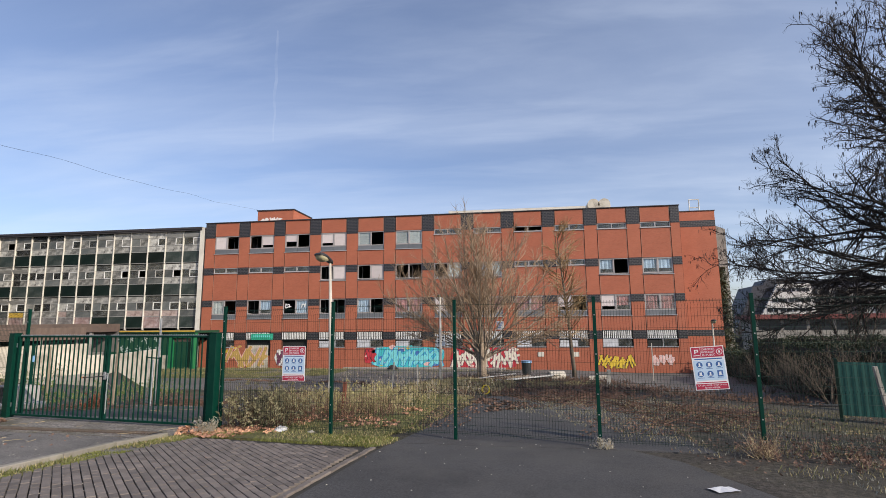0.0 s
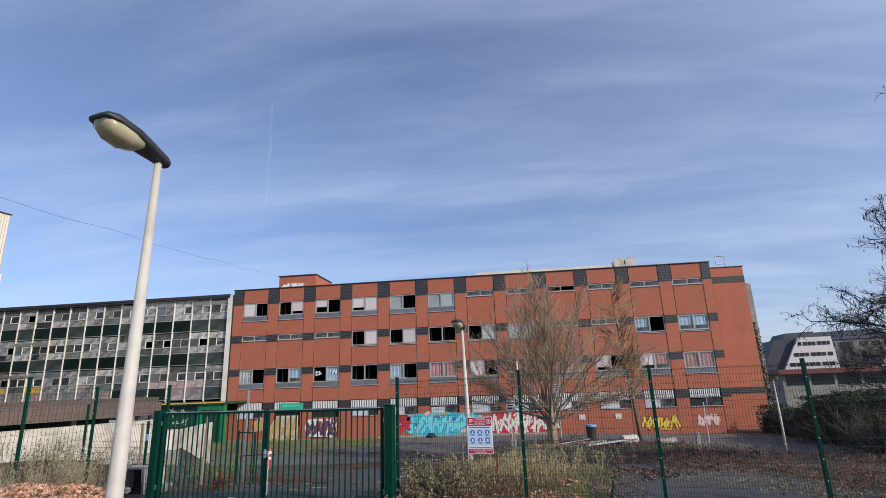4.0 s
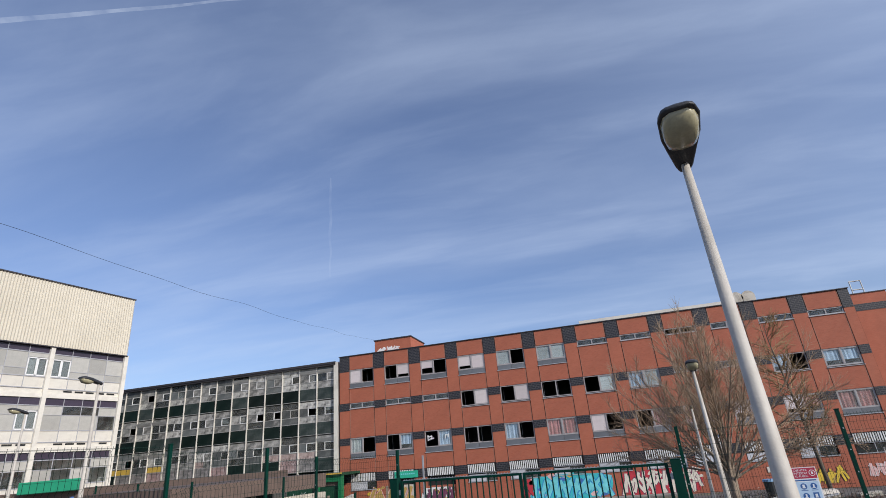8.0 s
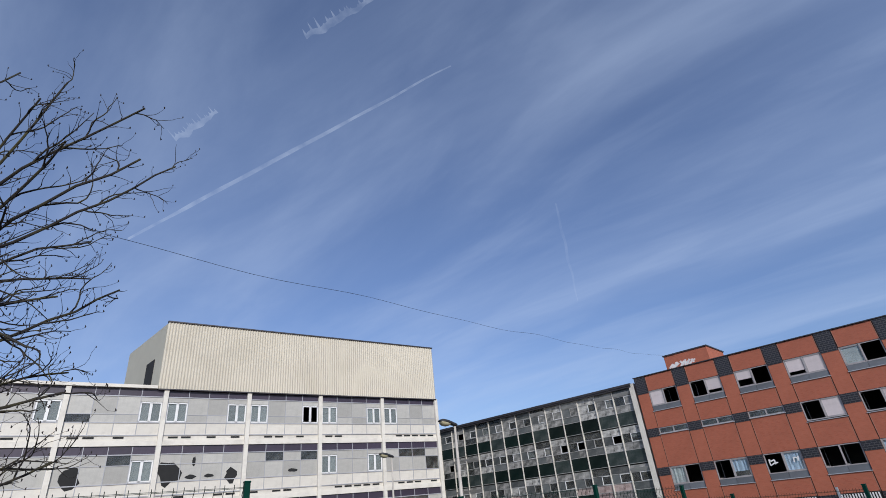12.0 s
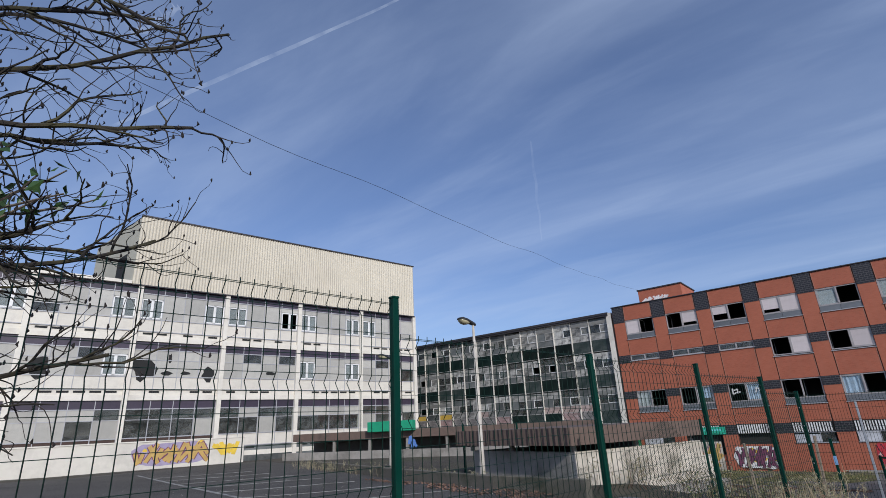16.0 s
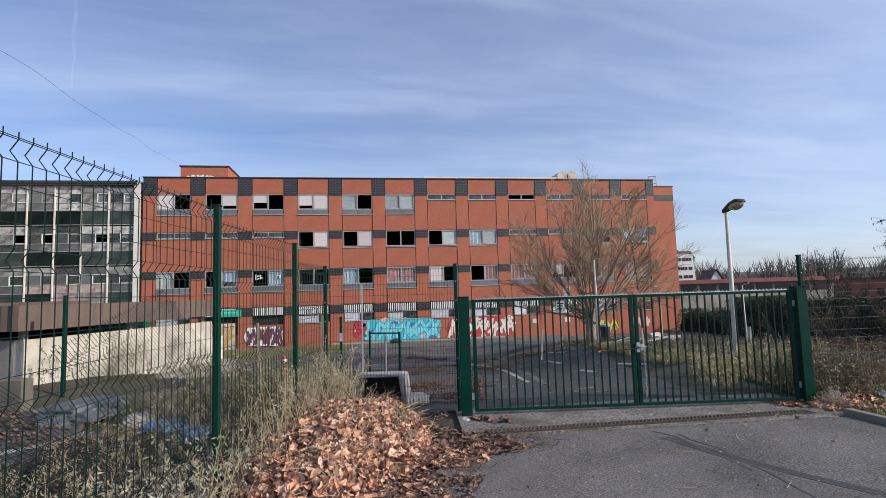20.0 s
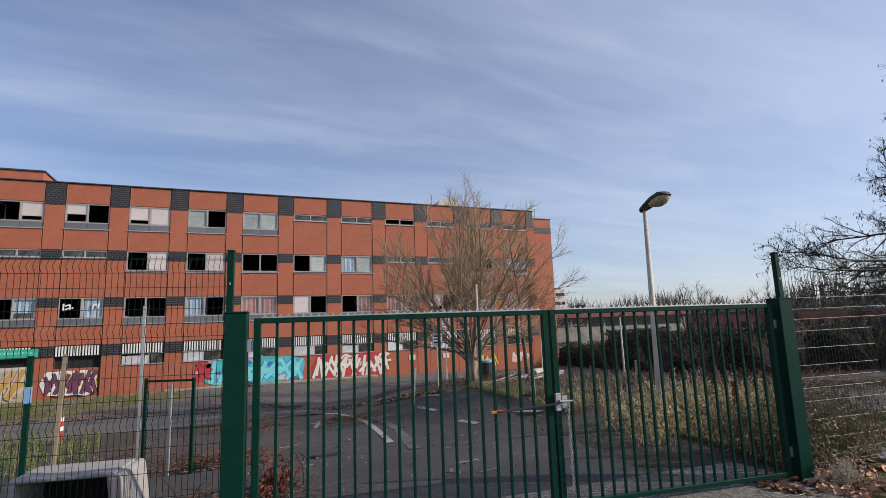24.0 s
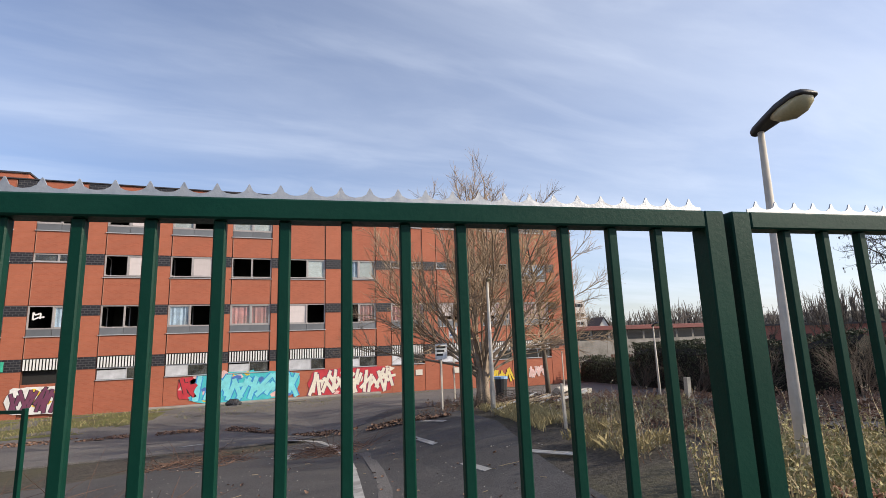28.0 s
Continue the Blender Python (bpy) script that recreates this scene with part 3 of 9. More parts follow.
def drain_channel():
    a, b = Vector((-12.95, 11.84)), Vector((-7.75, 11.62))
    d = b - a
    t = thing("drain_channel", pose(a.x, a.y, 0.078, 0, 0, math.degrees(math.atan2(d.y, d.x))), "cast-iron channel grating across the drive", "drain")
    part("channel_bed", boxes((0, d.length, -0.15, 0.15, -0.06, 0.004)), M["dark_void"], t)
    part("channel_edge", boxes((0, d.length, -0.175, -0.15, -0.06, 0.022), (0, d.length, 0.15, 0.175, -0.06, 0.022)), M["apron"], t)
    n = int(d.length / 0.5)
    for i in range(n):
        g = thing("grating")
        g.parent = t
        g.location = (i * 0.5 + 0.004, 0, 0.0)
        bm = bmesh.new()
        box(bm, 0, 0.49, -0.148, -0.132, 0.004, 0.02)
        box(bm, 0, 0.49, 0.132, 0.148, 0.004, 0.02)
        box(bm, 0, 0.49, -0.008, 0.008, 0.004, 0.018)
        for k in range(8):
            x = 0.03 + k * 0.0615
            for y0, y1, sh in ((-0.132, 0.0, 0.02), (0.0, 0.132, -0.02)):
                r = bmesh.ops.create_cube(bm, size=1.0, matrix=Matrix.Translation((x, (y0 + y1) / 2, 0.013)) @ Matrix.Shear("XZ", 4, (0, 0)) @ Matrix.Rotation(radians(25 if sh > 0 else -25), 4, "Z") @ Matrix.Diagonal((0.022, 0.148, 0.012, 1)))
        part("iron_grid", bm, M["iron"], g)
    return t


M["iron"] = mat("rusty_cast_iron", (0.13, 0.105, 0.085), 0.75, 0.3, var=0.3, scale=8, dirt=(0.14, 0.07, 0.035), dirt_amt=0.5, dirt_scale=6)
drain_channel()


M["trench"] = mat("patched_trench_asphalt", (0.062, 0.06, 0.06), 0.9, var=0.3, scale=2, fine=50, bump=0.9, dirt=(0.10, 0.095, 0.09), dirt_amt=0.9, dirt_scale=1.6)


def line_strip(name, pts, width, label, lift=0.026, material=None):
    """A painted line over the asphalt."""
    vs, fs = [], []
    fine = []
    for a, b in zip(pts, pts[1:]):
        k = max(1, int((Vector(b) - Vector(a)).length / 0.6))
        fine += [Vector(a).lerp(Vector(b), i / k) for i in range(k)]
    fine.append(Vector(pts[-1]))
    for i, p in enumerate(fine):
        d = (fine[min(i + 1, len(fine) - 1)] - fine[max(i - 1, 0)]).normalized()
        n = Vector((-d.y, d.x)) * width / 2
        for q in (p + n, p - n):
            vs.append((q.x, q.y, ground_z(q.x, q.y) + lift))
        for q in (p + n, p - n):
            vs.append((q.x, q.y, ground_z(q.x, q.y) + lift - 0.01))
        if i:
            o = 4 * i
            fs += [(o - 4, o - 3, o + 1, o), (o - 4, o, o + 2, o - 2), (o - 3, o - 1, o + 3, o + 1)]
    ob = part_data(name, vs, fs, material or M["paint_line"])
    return tagged(ob, label, "road marking", "road markings", kind="structure")


line_strip("car_park_line", [(-47, 13.9), (-20.2, 8.1)], 0.14, "worn white line across the car park", 0.034, M["paint_old"])
for _i in range(9):
    _x = -21.2 - 2.75 * _i
    _y = 8.1 + (-20.2 - _x) * 0.216
    line_strip("bay_line", [(_x, _y), (_x + 2.3, _y + 4.2)], 0.10, "faded white parking bay line", 0.036, M["paint_old"])
line_strip("lane_line", [(-9.92, 31.82), (-9.21, 31.19), (-8.79, 30.55), (-8.59, 28.9), (-8.69, 26.06), (-8.92, 24.09), (-9.21, 22.14), (-9.49, 20.38)], 0.17, "curved white lane line in the courtyard", 0.034)
line_strip("tar_band", [(-10.77, 10.9), (-10.73, 10.45), (-10.6, 9.6), (-10.45, 9.0), (-10.2, 8.2), (-9.85, 7.2)], 0.15, "wide dark tar band across the drive", 0.0255, M["asphalt_mid"])
line_strip("tar_seam", [(-10.72, 11.25), (-10.62, 10.9), (-10.66, 10.5), (-10.75, 10.1), (-10.72, 9.8), (-10.8, 9.3)], 0.045, "dark tar seam across the drive", 0.027, M["trench"])
line_strip("tar_seam", [(-10.5, 11.0), (-10.55, 10.6), (-10.5, 10.2), (-10.62, 9.8), (-10.7, 9.2), (-10.9, 8.4)], 0.03, "dark tar seam across the drive", 0.027, M["trench"])
line_strip("lane_line", [(-8.29, 29.28), (-8.2, 27.6), (-8.26, 25.47), (-8.58, 22.89), (-8.93, 20.93), (-9.7, 18.02)], 0.24, "dull repair strip in the courtyard", 0.03, M["asphalt"])
for _a, _b in (((-6.9, 25.73), (-6.92, 23.91)), ((-7.28, 21.36), (-7.25, 20.28)), ((-10.51, 27.52), (-9.85, 27.43)), ((-10.44, 25.68), (-9.87, 28.31)), ((-13.4, 32.64), (-12.46, 32.92)), ((-6.31, 20.61), (-6.05, 19.18)), ((-6.01, 28.15), (-5.69, 26.42))):
    line_strip("road_mark", [_a, _b], 0.14, "short worn white road mark", 0.034)
# ---- red brick school building ----
BX0, BX1, BY = -32.46, 13.9, 49.81
BAY0, PITCH, BAYW = -31.35, 3.8, 2.62
ROOF = 12.55
BASE = -2.6
ROWS = ((11.1, 9.3, 10.58), (7.82, 6.36, 7.3), (4.56, 2.7, 4.0))      # window head, sill, sill of a slit window
SMALL = ({6, 7, 8, 9, 10, 11}, {0, 1, 2, 8, 9}, set())
# what fills the left and right half of each window: o open and dark, b white shutter, h half shutter, g plain glass, c
# grey curtain, r red curtain, u blue sky reflection painted on a sheet
FILL = ("bo ob ho bb go gg gg gg oo gg gg gg".split(),
        "gg gg gg ob ob oo og ug gg gg uo uu".split(),
        "co ou ou oo uo rr bo or rr bo br rr".split())


def window_in(bld, x0, x1, z0, z1, fill, small, rnd):
    """One window unit of two leaves with its frame, panes, apron panel and what hangs behind."""
    win = thing("window", pose(x0, 0, z0), kind="")
    win.parent = bld
    w, h = x1 - x0, z1 - z0
    low = 0.0 if small else (0.42 if h > 1.7 else 0.06)
    f = 0.07
    bm = boxes((0, w, 0.05, 0.15, h - f, h), (0, w, 0.05, 0.15, low, low + f), (0, f, 0.05, 0.15, low + f, h - f), (w - f, w, 0.05, 0.15, low + f, h - f),
               (w / 2 - f * 0.7, w / 2 + f * 0.7, 0.04, 0.15, low + f, h - f))
    part("frame", bm, M["win_frame"], win)
    piece("sill", -0.05, w + 0.05, -0.06, 0.05, -0.05, 0.0, M["alu"], win)
    if low > 0.1:
        for i in range(2):
            piece("apron_panel", i * w / 2 + 0.01, (i + 1) * w / 2 - 0.01, 0.06, 0.12, 0.0, low, M["grey_panel"], win)
    for i, c in enumerate(fill):
        a, b = (f, w / 2 - 0.05) if i == 0 else (w / 2 + 0.05, w - f)
        zb, zt = low + f, h - f
        if c == "o":
            if rnd.random() < 0.5:      # an open leaf turned into the room
                leaf = part("casement", boxes((0, 0.05, 0, b - a, 0, 0.06), (0, 0.05, 0, b - a, zt - zb - 0.06, zt - zb), (0, 0.05, b - a - 0.06, b - a, 0, zt - zb)), M["win_frame"], win)
                leaf.location = (a, 0.16, zb)
            continue
        if c not in "bh":
            piece("pane", a, b, 0.09, 0.1, zb, zt, M["glass"], win)
        if c == "g" and not small and rnd.random() < 0.85:
            piece("net_curtain", a, b, 0.13, 0.14, zb, zt, M["curtain_grey"], win, "pale net curtain")
        if not small:
            part("casement", boxes((a, b, 0.06, 0.12, zb, zb + 0.05), (a, b, 0.06, 0.12, zt - 0.05, zt), (a, a + 0.05, 0.06, 0.12, zb, zt), (b - 0.05, b, 0.06, 0.12, zb, zt)), M["win_frame"], win)
        if c == "b":
            piece("shutter", a, b, 0.085, 0.105, zb + (0 if rnd.random() < 0.5 else 0.25 * (zt - zb)), zt, M["blind"], win, "white roller shutter")
        elif c == "h":
            piece("shutter", a, b, 0.085, 0.105, zb + 0.45 * (zt - zb), zt, M["blind"], win, "half-lowered white roller shutter")
        elif c in "cru":
            n = 9
            cut = zb + rnd.choice((0, 0, 0.3)) * (zt - zb)
            vs, fs = [], []
            for k in range(n + 1):
                xx = a + (b - a) * k / n
                yy = 0.15 + 0.03 * math.sin(k * 2.4) + 0.02 * rnd.random()
                vs += [(xx, yy, cut), (xx, yy, zt), (xx, yy + 0.015, cut), (xx, yy + 0.015, zt)]
                if k:
                    o = 4 * k
                    fs += [(o - 4, o, o + 1, o - 3), (o - 2, o - 1, o + 3, o + 2)]
            part_data("curtain", vs, fs, M["curtain_" + {"c": "grey", "r": "red", "u": "blue"}[c]], win)
    return win


def brick_building():
    rnd = random.Random(4)
    bld = thing("school_building", pose(0, BY, 0), "four-storey red brick school block with black brick bands and broken windows", "building")
    xs = [BAY0 + PITCH * k for k in range(12)]
    T = 0.35
    # piers between the bays, with a deep joint on both sides
    edges = [BX0] + [v for x in xs for v in (x, x + BAYW)] + [BX1]
    for k in range(0, len(edges), 2):
        a, b = edges[k], edges[k + 1]
        if b - a < 0.1:
            continue
        piece("pier_wall", a, b, 0.04, T, BASE, ROOF - 0.02, M["joint"], bld)
        spans = ((10.95, ROOF - 0.06, "brick_dark"), (7.86, 10.94, "brick_pier"), (7.14, 7.85, "brick_dark"), (4.58, 7.13, "brick_pier"), (3.92, 4.57, "brick_dark"),
                 (1.36, 3.91, "brick_pier"), (0.62, 1.35, "brick_dark"), (BASE, 0.61, "brick"))
        for z0, z1, mm in spans:
            piece("pier_panel", a + 0.03, b - 0.03, 0.0 if mm != "brick_dark" else -0.025, 0.04, z0, z1, M[mm], bld)
    for k, x in enumerate(xs):
        x1 = x + BAYW
        bands = []
        z_top = ROOF - 0.06
        for r in range(3):
            head, sill, slit = ROWS[r]
            z0 = slit if k in SMALL[r] else sill
            bands.append((head, z_top))
            window_in(bld, x, x1, z0, head, FILL[r][k], k in SMALL[r], rnd)
            z_top = z0
        bands.append((1.38, z_top))
        for z0, z1 in bands:
            piece("bay_wall", x, x1, 0.045, T, z0, z1, M["joint"], bld)
            piece("bay_panel", x + 0.035, x1 - 0.035, 0.012, 0.045, z0 + 0.02, z1 - 0.02, M["brick"], bld)
            # thin pale strips paint the highlight on both panel edges
            for xe in (x + 0.035, x1 - 0.065):
                piece("panel_edge", xe, xe + 0.03, 0.0, 0.012, z0 + 0.02, z1 - 0.02, M["edge"], bld)
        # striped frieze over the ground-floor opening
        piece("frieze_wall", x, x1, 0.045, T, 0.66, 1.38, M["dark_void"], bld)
        n = 15
        for i in range(n):
            piece("white_slat", x + 0.06 + i * (BAYW - 0.12) / n, x + 0.06 + (i + 0.5) * (BAYW - 0.12) / n, -0.02, 0.045, 0.68, 1.33, M["pvc"], bld)
        # ground floor
        if k in (1, 2):
            piece("ground_wall", x, x1, 0.1, T, BASE, -0.9 if k == 1 else -0.15, M["brick"], bld)
            # black sheet in place of the shade inside the opening
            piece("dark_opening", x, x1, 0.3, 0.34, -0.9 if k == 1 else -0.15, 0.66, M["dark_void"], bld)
            if k == 1:
                piece("door_panel", x + 0.25, x1 - 0.2, 0.05, 0.1, -2.15, 0.1, M["concrete_pale"], bld, "pale boarded door with yellow spray paint")
        else:
            piece("ground_wall", x, x1, 0.02, T, BASE, -0.12, M["brick"], bld)
            piece("sill", x, x1, -0.05, 0.05, -0.12, -0.06, M["alu"], bld)
            m2 = x + BAYW * (0.5 if k % 3 else 0.62)
            piece("grey_shutter", x + 0.05, m2, 0.06, 0.1, -0.05, 0.5 if k % 2 else 0.62, M["curtain_grey"] if k != 11 else M["dark_void"], bld)
            piece("pane", m2 + 0.05, x1 - 0.05, 0.08, 0.09, -0.05, 0.62, M["glass"], bld)
            part("frame", boxes((x, x1, 0.05, 0.12, 0.6, 0.66), (m2, m2 + 0.05, 0.05, 0.12, -0.06, 0.6)), M["alu"], bld)
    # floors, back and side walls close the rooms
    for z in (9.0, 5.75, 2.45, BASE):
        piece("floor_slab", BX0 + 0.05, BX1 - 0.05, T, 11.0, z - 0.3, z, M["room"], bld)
    part("roof", boxes((BX0, BX1, T, 12.0, ROOF - 0.45, ROOF - 0.15)), M["cap"], bld)
    part("coping", boxes((BX0 - 0.04, BX1 + 0.04, -0.09, T + 0.05, ROOF - 0.05, ROOF + 0.03), bevel=0.01), M["cap"], bld)
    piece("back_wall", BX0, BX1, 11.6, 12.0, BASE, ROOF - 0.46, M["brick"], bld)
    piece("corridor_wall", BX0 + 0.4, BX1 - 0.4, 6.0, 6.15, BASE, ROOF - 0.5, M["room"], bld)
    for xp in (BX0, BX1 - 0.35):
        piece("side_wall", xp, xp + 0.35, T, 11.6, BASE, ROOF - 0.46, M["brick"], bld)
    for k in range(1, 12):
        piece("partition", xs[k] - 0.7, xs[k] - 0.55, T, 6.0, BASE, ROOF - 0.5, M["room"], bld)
    # plain block set back at the end
    ex0, ex1, ey = BX1, 17.97, 2.98
    et = 12.5
    for z0, z1, mm, d in ((BASE, 0.75, "brick", 0), (0.75, 1.3, "brick_dark", -0.03), (1.3, 11.0, "brick_pier", 0), (11.0, 11.6, "brick_dark", -0.03), (11.6, et, "brick_pier", 0)):
        piece("end_wall", ex0, ex1, ey + d, ey + 0.4, z0, z1, M[mm], bld)
    piece("end_side_wall", ex1 - 0.35, ex1, ey + 0.4, 12.0, BASE, et, M["brick_pier"], bld)
    piece("end_roof", ex0, ex1, ey + 0.4, 12.0, et - 0.4, et - 0.1, M["cap"], bld)
    piece("end_coping", ex0 - 0.02, ex1 + 0.06, ey - 0.07, ey + 0.45, et, et + 0.07, M["cap"], bld)
    # black strip puts the slot's shade into the colour
    part("stair_wing", boxes((18.35, 18.95, 8.85, 9.02, 1.5, 11.6)), M["dark_void"], bld, "black strip for the shaded slot of the stair tower")
    # grey concrete stair tower with a sloping top
    vs = [(18.0, 9.0, BASE), (21.1, 9.0, BASE), (21.1, 18.0, BASE), (18.0, 18.0, BASE), (18.0, 9.0, 13.0), (21.1, 9.0, 11.7), (21.1, 18.0, 11.7), (18.0, 18.0, 13.0)]
    part_data("stair_tower", vs, [(0, 1, 5, 4), (1, 2, 6, 5), (2, 3, 7, 6), (3, 0, 4, 7), (4, 5, 6, 7), (3, 2, 1, 0)], M["concrete"], bld, "grey concrete stair tower overgrown with ivy")
    # things on the roof that belong to the block
    pen = part("roof_house", boxes((-33.6, -28.7, 12.4, 18.0, ROOF - 0.5, 16.55), bevel=0.02), M["brick_pier"], bld, "brick lift house on the roof, sprayed with graffiti")
    part("coping", boxes((-33.7, -28.6, 12.3, 18.1, 16.55, 16.68)), M["cap"], pen)
    part("roof_upstand", boxes((-8.0, 6.6, 6.5, 11.0, ROOF - 0.5, 14.25)), M["white_panel"], bld, "pale roof upstand")
    bm = bmesh.new()
    for cx in (7.5, 8.6):
        bmesh.ops.create_cone(bm, cap_ends=True, segments=20, radius1=0.62, radius2=0.62, depth=2.2, matrix=Matrix.Translation((cx, 8.0, 14.45)) @ Matrix.Rotation(radians(90), 4, "X"))
    box(bm, 6.86, 9.24, 7.0, 9.0, 12.4, 14.47)
    part("roof_vent", bm, M["concrete_pale"], bld, "pale twin-hooded roof vent")
    fr = [((16.3, 4.6, 12.3), (16.3, 4.6, 14.0)), ((17.2, 4.6, 12.3), (17.2, 4.6, 14.0)), ((16.27, 4.6, 14.0), (17.23, 4.6, 14.0)), ((16.3, 4.6, 13.2), (17.2, 4.6, 13.2))]
    for a, b in fr:
        v, fa = tube_mesh([[(Vector(a), 0.05), (Vector(b), 0.05)]])
        part_data("roof_rail", v, fa, M["white"], bld)
    return bld



def pane_scrawl(x, z, seed, label):
    """A loose white scrawl on a window pane."""
    rnd = random.Random(seed)
    t = thing("pane_scrawl", pose(x, BY + 0.035, z), label, "scrawl", "pane scrawls")
    p = (0.0, 0.0)
    for k in range(7):
        a = rnd.uniform(0, 6.28)
        q = (min(max(p[0] + 0.3 * math.cos(a), -0.36), 0.36), min(max(p[1] + 0.34 * math.sin(a), -0.4), 0.4))
        d = Vector((q[0] - p[0], q[1] - p[1]))
        if d.length > 0.05:
            part("paint_stroke", boxes((0, d.length, -0.006, 0.0, -0.045, 0.045)), M["pvc"], t, m=Matrix.Translation((p[0], -0.0004 * k, p[1])) @ Matrix.Rotation(-math.atan2(d.y, d.x), 4, "Y"))
        p = q


brick = brick_building()
pane_scrawl(BAY0 + 2 * PITCH + 0.66, 3.75, 3, "white spray scrawl on a dark window")
pane_scrawl(BAY0 + 2 * PITCH + 1.96, 3.75, 8, "white spray scrawl on a window with painted blue sky reflection")
# ---- glazed classroom block with green panels ----
def glazed_building():
    rnd = random.Random(9)
    gy = 50.2
    bld = thing("classroom_block", pose(0, gy, 0), "long curtain-walled classroom block with dark green panels and grimy panes", "building")
    x1, pitch, n = -33.15, 2.02, 16
    x0 = x1 - pitch * n
    top = 11.86
    for i in range(n + 1):
        x = x1 - pitch * i
        piece("mullion", x - 0.045, x + 0.045, -0.12, 0.1, 1.7, top, M["white"], bld)
        piece("post_below", x - 0.06, x + 0.06, 0.0, 0.2, -2.4, 1.7, M["concrete"], bld)
    piece("end_column", x1 + 0.0, x1 + 0.5, -0.3, 0.3, -2.4, top + 0.3, M["white"], bld, "white steel corner column")
    part("fascia", boxes((x0 - 0.3, x1 + 0.2, -0.35, 0.2, top, top + 0.16), (x0 - 0.3, x1 + 0.2, -0.42, 0.25, top + 0.16, top + 0.36)), M["cap"], bld)
    part("roof", boxes((x0 - 0.3, x1 + 0.2, 0.25, 12.0, top - 0.1, top + 0.2)), M["cap"], bld)
    storeys = (top, top - 3.36, top - 6.72)
    for s, zt in enumerate(storeys):
        a, b, c, d, e = zt, zt - 0.62, zt - 1.44, zt - 2.08, zt - 3.26
        for z in (b, c, d, e):
            piece("transom", x0, x1, -0.055, 0.04, z - 0.024, z + 0.024, M["frame_grey"], bld)
        piece("floor_slab", x0, x1, 0.14, 9.0, e + 0.3, d - 0.2, M["room"], bld)
        for i in range(n):
            xl, xr = x1 - pitch * (i + 1) + 0.04, x1 - pitch * i - 0.04
            xm = (xl + xr) / 2 + rnd.choice((-0.12, 0.0, 0.0, 0.1))
            far = i > 12
            top_mat = M[rnd.choice(("pane_sky_dust", "pane_grey", "pane_grey", "glass_dirty", "pane_dark"))]
            piece("top_pane", xl, xr, -0.01, 0.01, b + 0.024, a if s == 0 else a - 0.03, top_mat, bld)
            # a fixed pane, and beside it a thin white casement
            r1 = rnd.random()
            piece("fixed_pane", xl, xm - 0.012, -0.012, 0.006, c + 0.024, b - 0.024, M["pane_dark" if r1 < 0.28 else "glass_dirty" if r1 < 0.6 else "pane_grey" if r1 < 0.8 else "pane_sky_dust"], bld)
            win = part("casement_frame", boxes((xm, xr, -0.05, 0.03, b - 0.075, b - 0.03), (xm, xr, -0.05, 0.03, c + 0.03, c + 0.075), (xm, xm + 0.06, -0.06, 0.03, c + 0.075, b - 0.075),
                                                (xr - 0.045, xr, -0.05, 0.03, c + 0.075, b - 0.075)), M["pvc"] if rnd.random() < 0.6 else M["frame_grey"], bld)
            t = rnd.random()
            if t > 0.14:
                piece("pane", xm + 0.06, xr - 0.045, -0.015, -0.005, c + 0.075, b - 0.075, M["glass_dirty"] if t < 0.75 else M["pane_grey"], win)
                if rnd.random() < 0.4:
                    mm = M[rnd.choice(("curtain_grey", "blind", "curtain_grey", "curtain_red" if s == 2 else "curtain_grey"))]
                    piece("blind", xm + 0.06, xr - 0.045, 0.06, 0.075, c + 0.09 + rnd.random() * 0.4, b - 0.09, mm, win)
            if rnd.random() < 0.22:
                # an opened top light leaning out
                part("tilted_sash", boxes((xl + 0.05, xr - 0.05, -0.03, 0.0, 0.0, 0.34)), M["frame_grey"], bld, m=Matrix.Translation((0, -0.06, b + 0.05)) @ Matrix.Rotation(radians(24), 4, "X"))
            r2 = rnd.random()
            low_mat = M["pane_dark"] if r2 < 0.32 else M["glass_dirty"] if r2 < 0.5 else M["pane_grey"] if r2 < 0.72 else M["pane_sky_dust"]
            if s == 2 and r2 > 0.72:
                low_mat = M["pane_rose"]
            if rnd.random() < 0.35:
                piece("low_pane", xl, xm, -0.01, 0.01, d + 0.024, c - 0.024, low_mat, bld)
                piece("low_pane", xm + 0.01, xr, -0.012, 0.008, d + 0.024, c - 0.024, M["pane_grey"], bld)
            else:
                piece("low_pane", xl, xr, -0.01, 0.01, d + 0.024, c - 0.024, low_mat, bld)
            gm, gn = M["green_panel"], "green_panel"
            r3 = rnd.random()
            if r3 < 0.24:
                gm, gn = M["green_worn"], "stained_panel"
            if s == 2 and (i > 5 or i in (1, 2)) and not far:
                gm, gn = M["lining_rose" if i % 4 == 2 else "lining_grey"], "streaked_panel"
            elif s == 2 and i in (0, 4):
                gm, gn = M["green_worn"], "stained_panel"
            piece(gn, xl, xr, -0.02, 0.03, e + 0.024, d - 0.024, gm, bld)
            if s == 2 and i in (10, 12, 13):
                piece("yellow_panel", xl, xr, -0.035, -0.02, d + 0.03, c - 0.1, M["yellow"], bld)
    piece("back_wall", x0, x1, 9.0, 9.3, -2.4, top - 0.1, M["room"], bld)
    piece("side_wall", x0 - 0.25, x0, 0.0, 12.0, -2.4, top, M["concrete"], bld)
    piece("plinth_wall", x0, x1, 0.25, 0.5, -2.4, 1.66, M["concrete"], bld)
    return bld


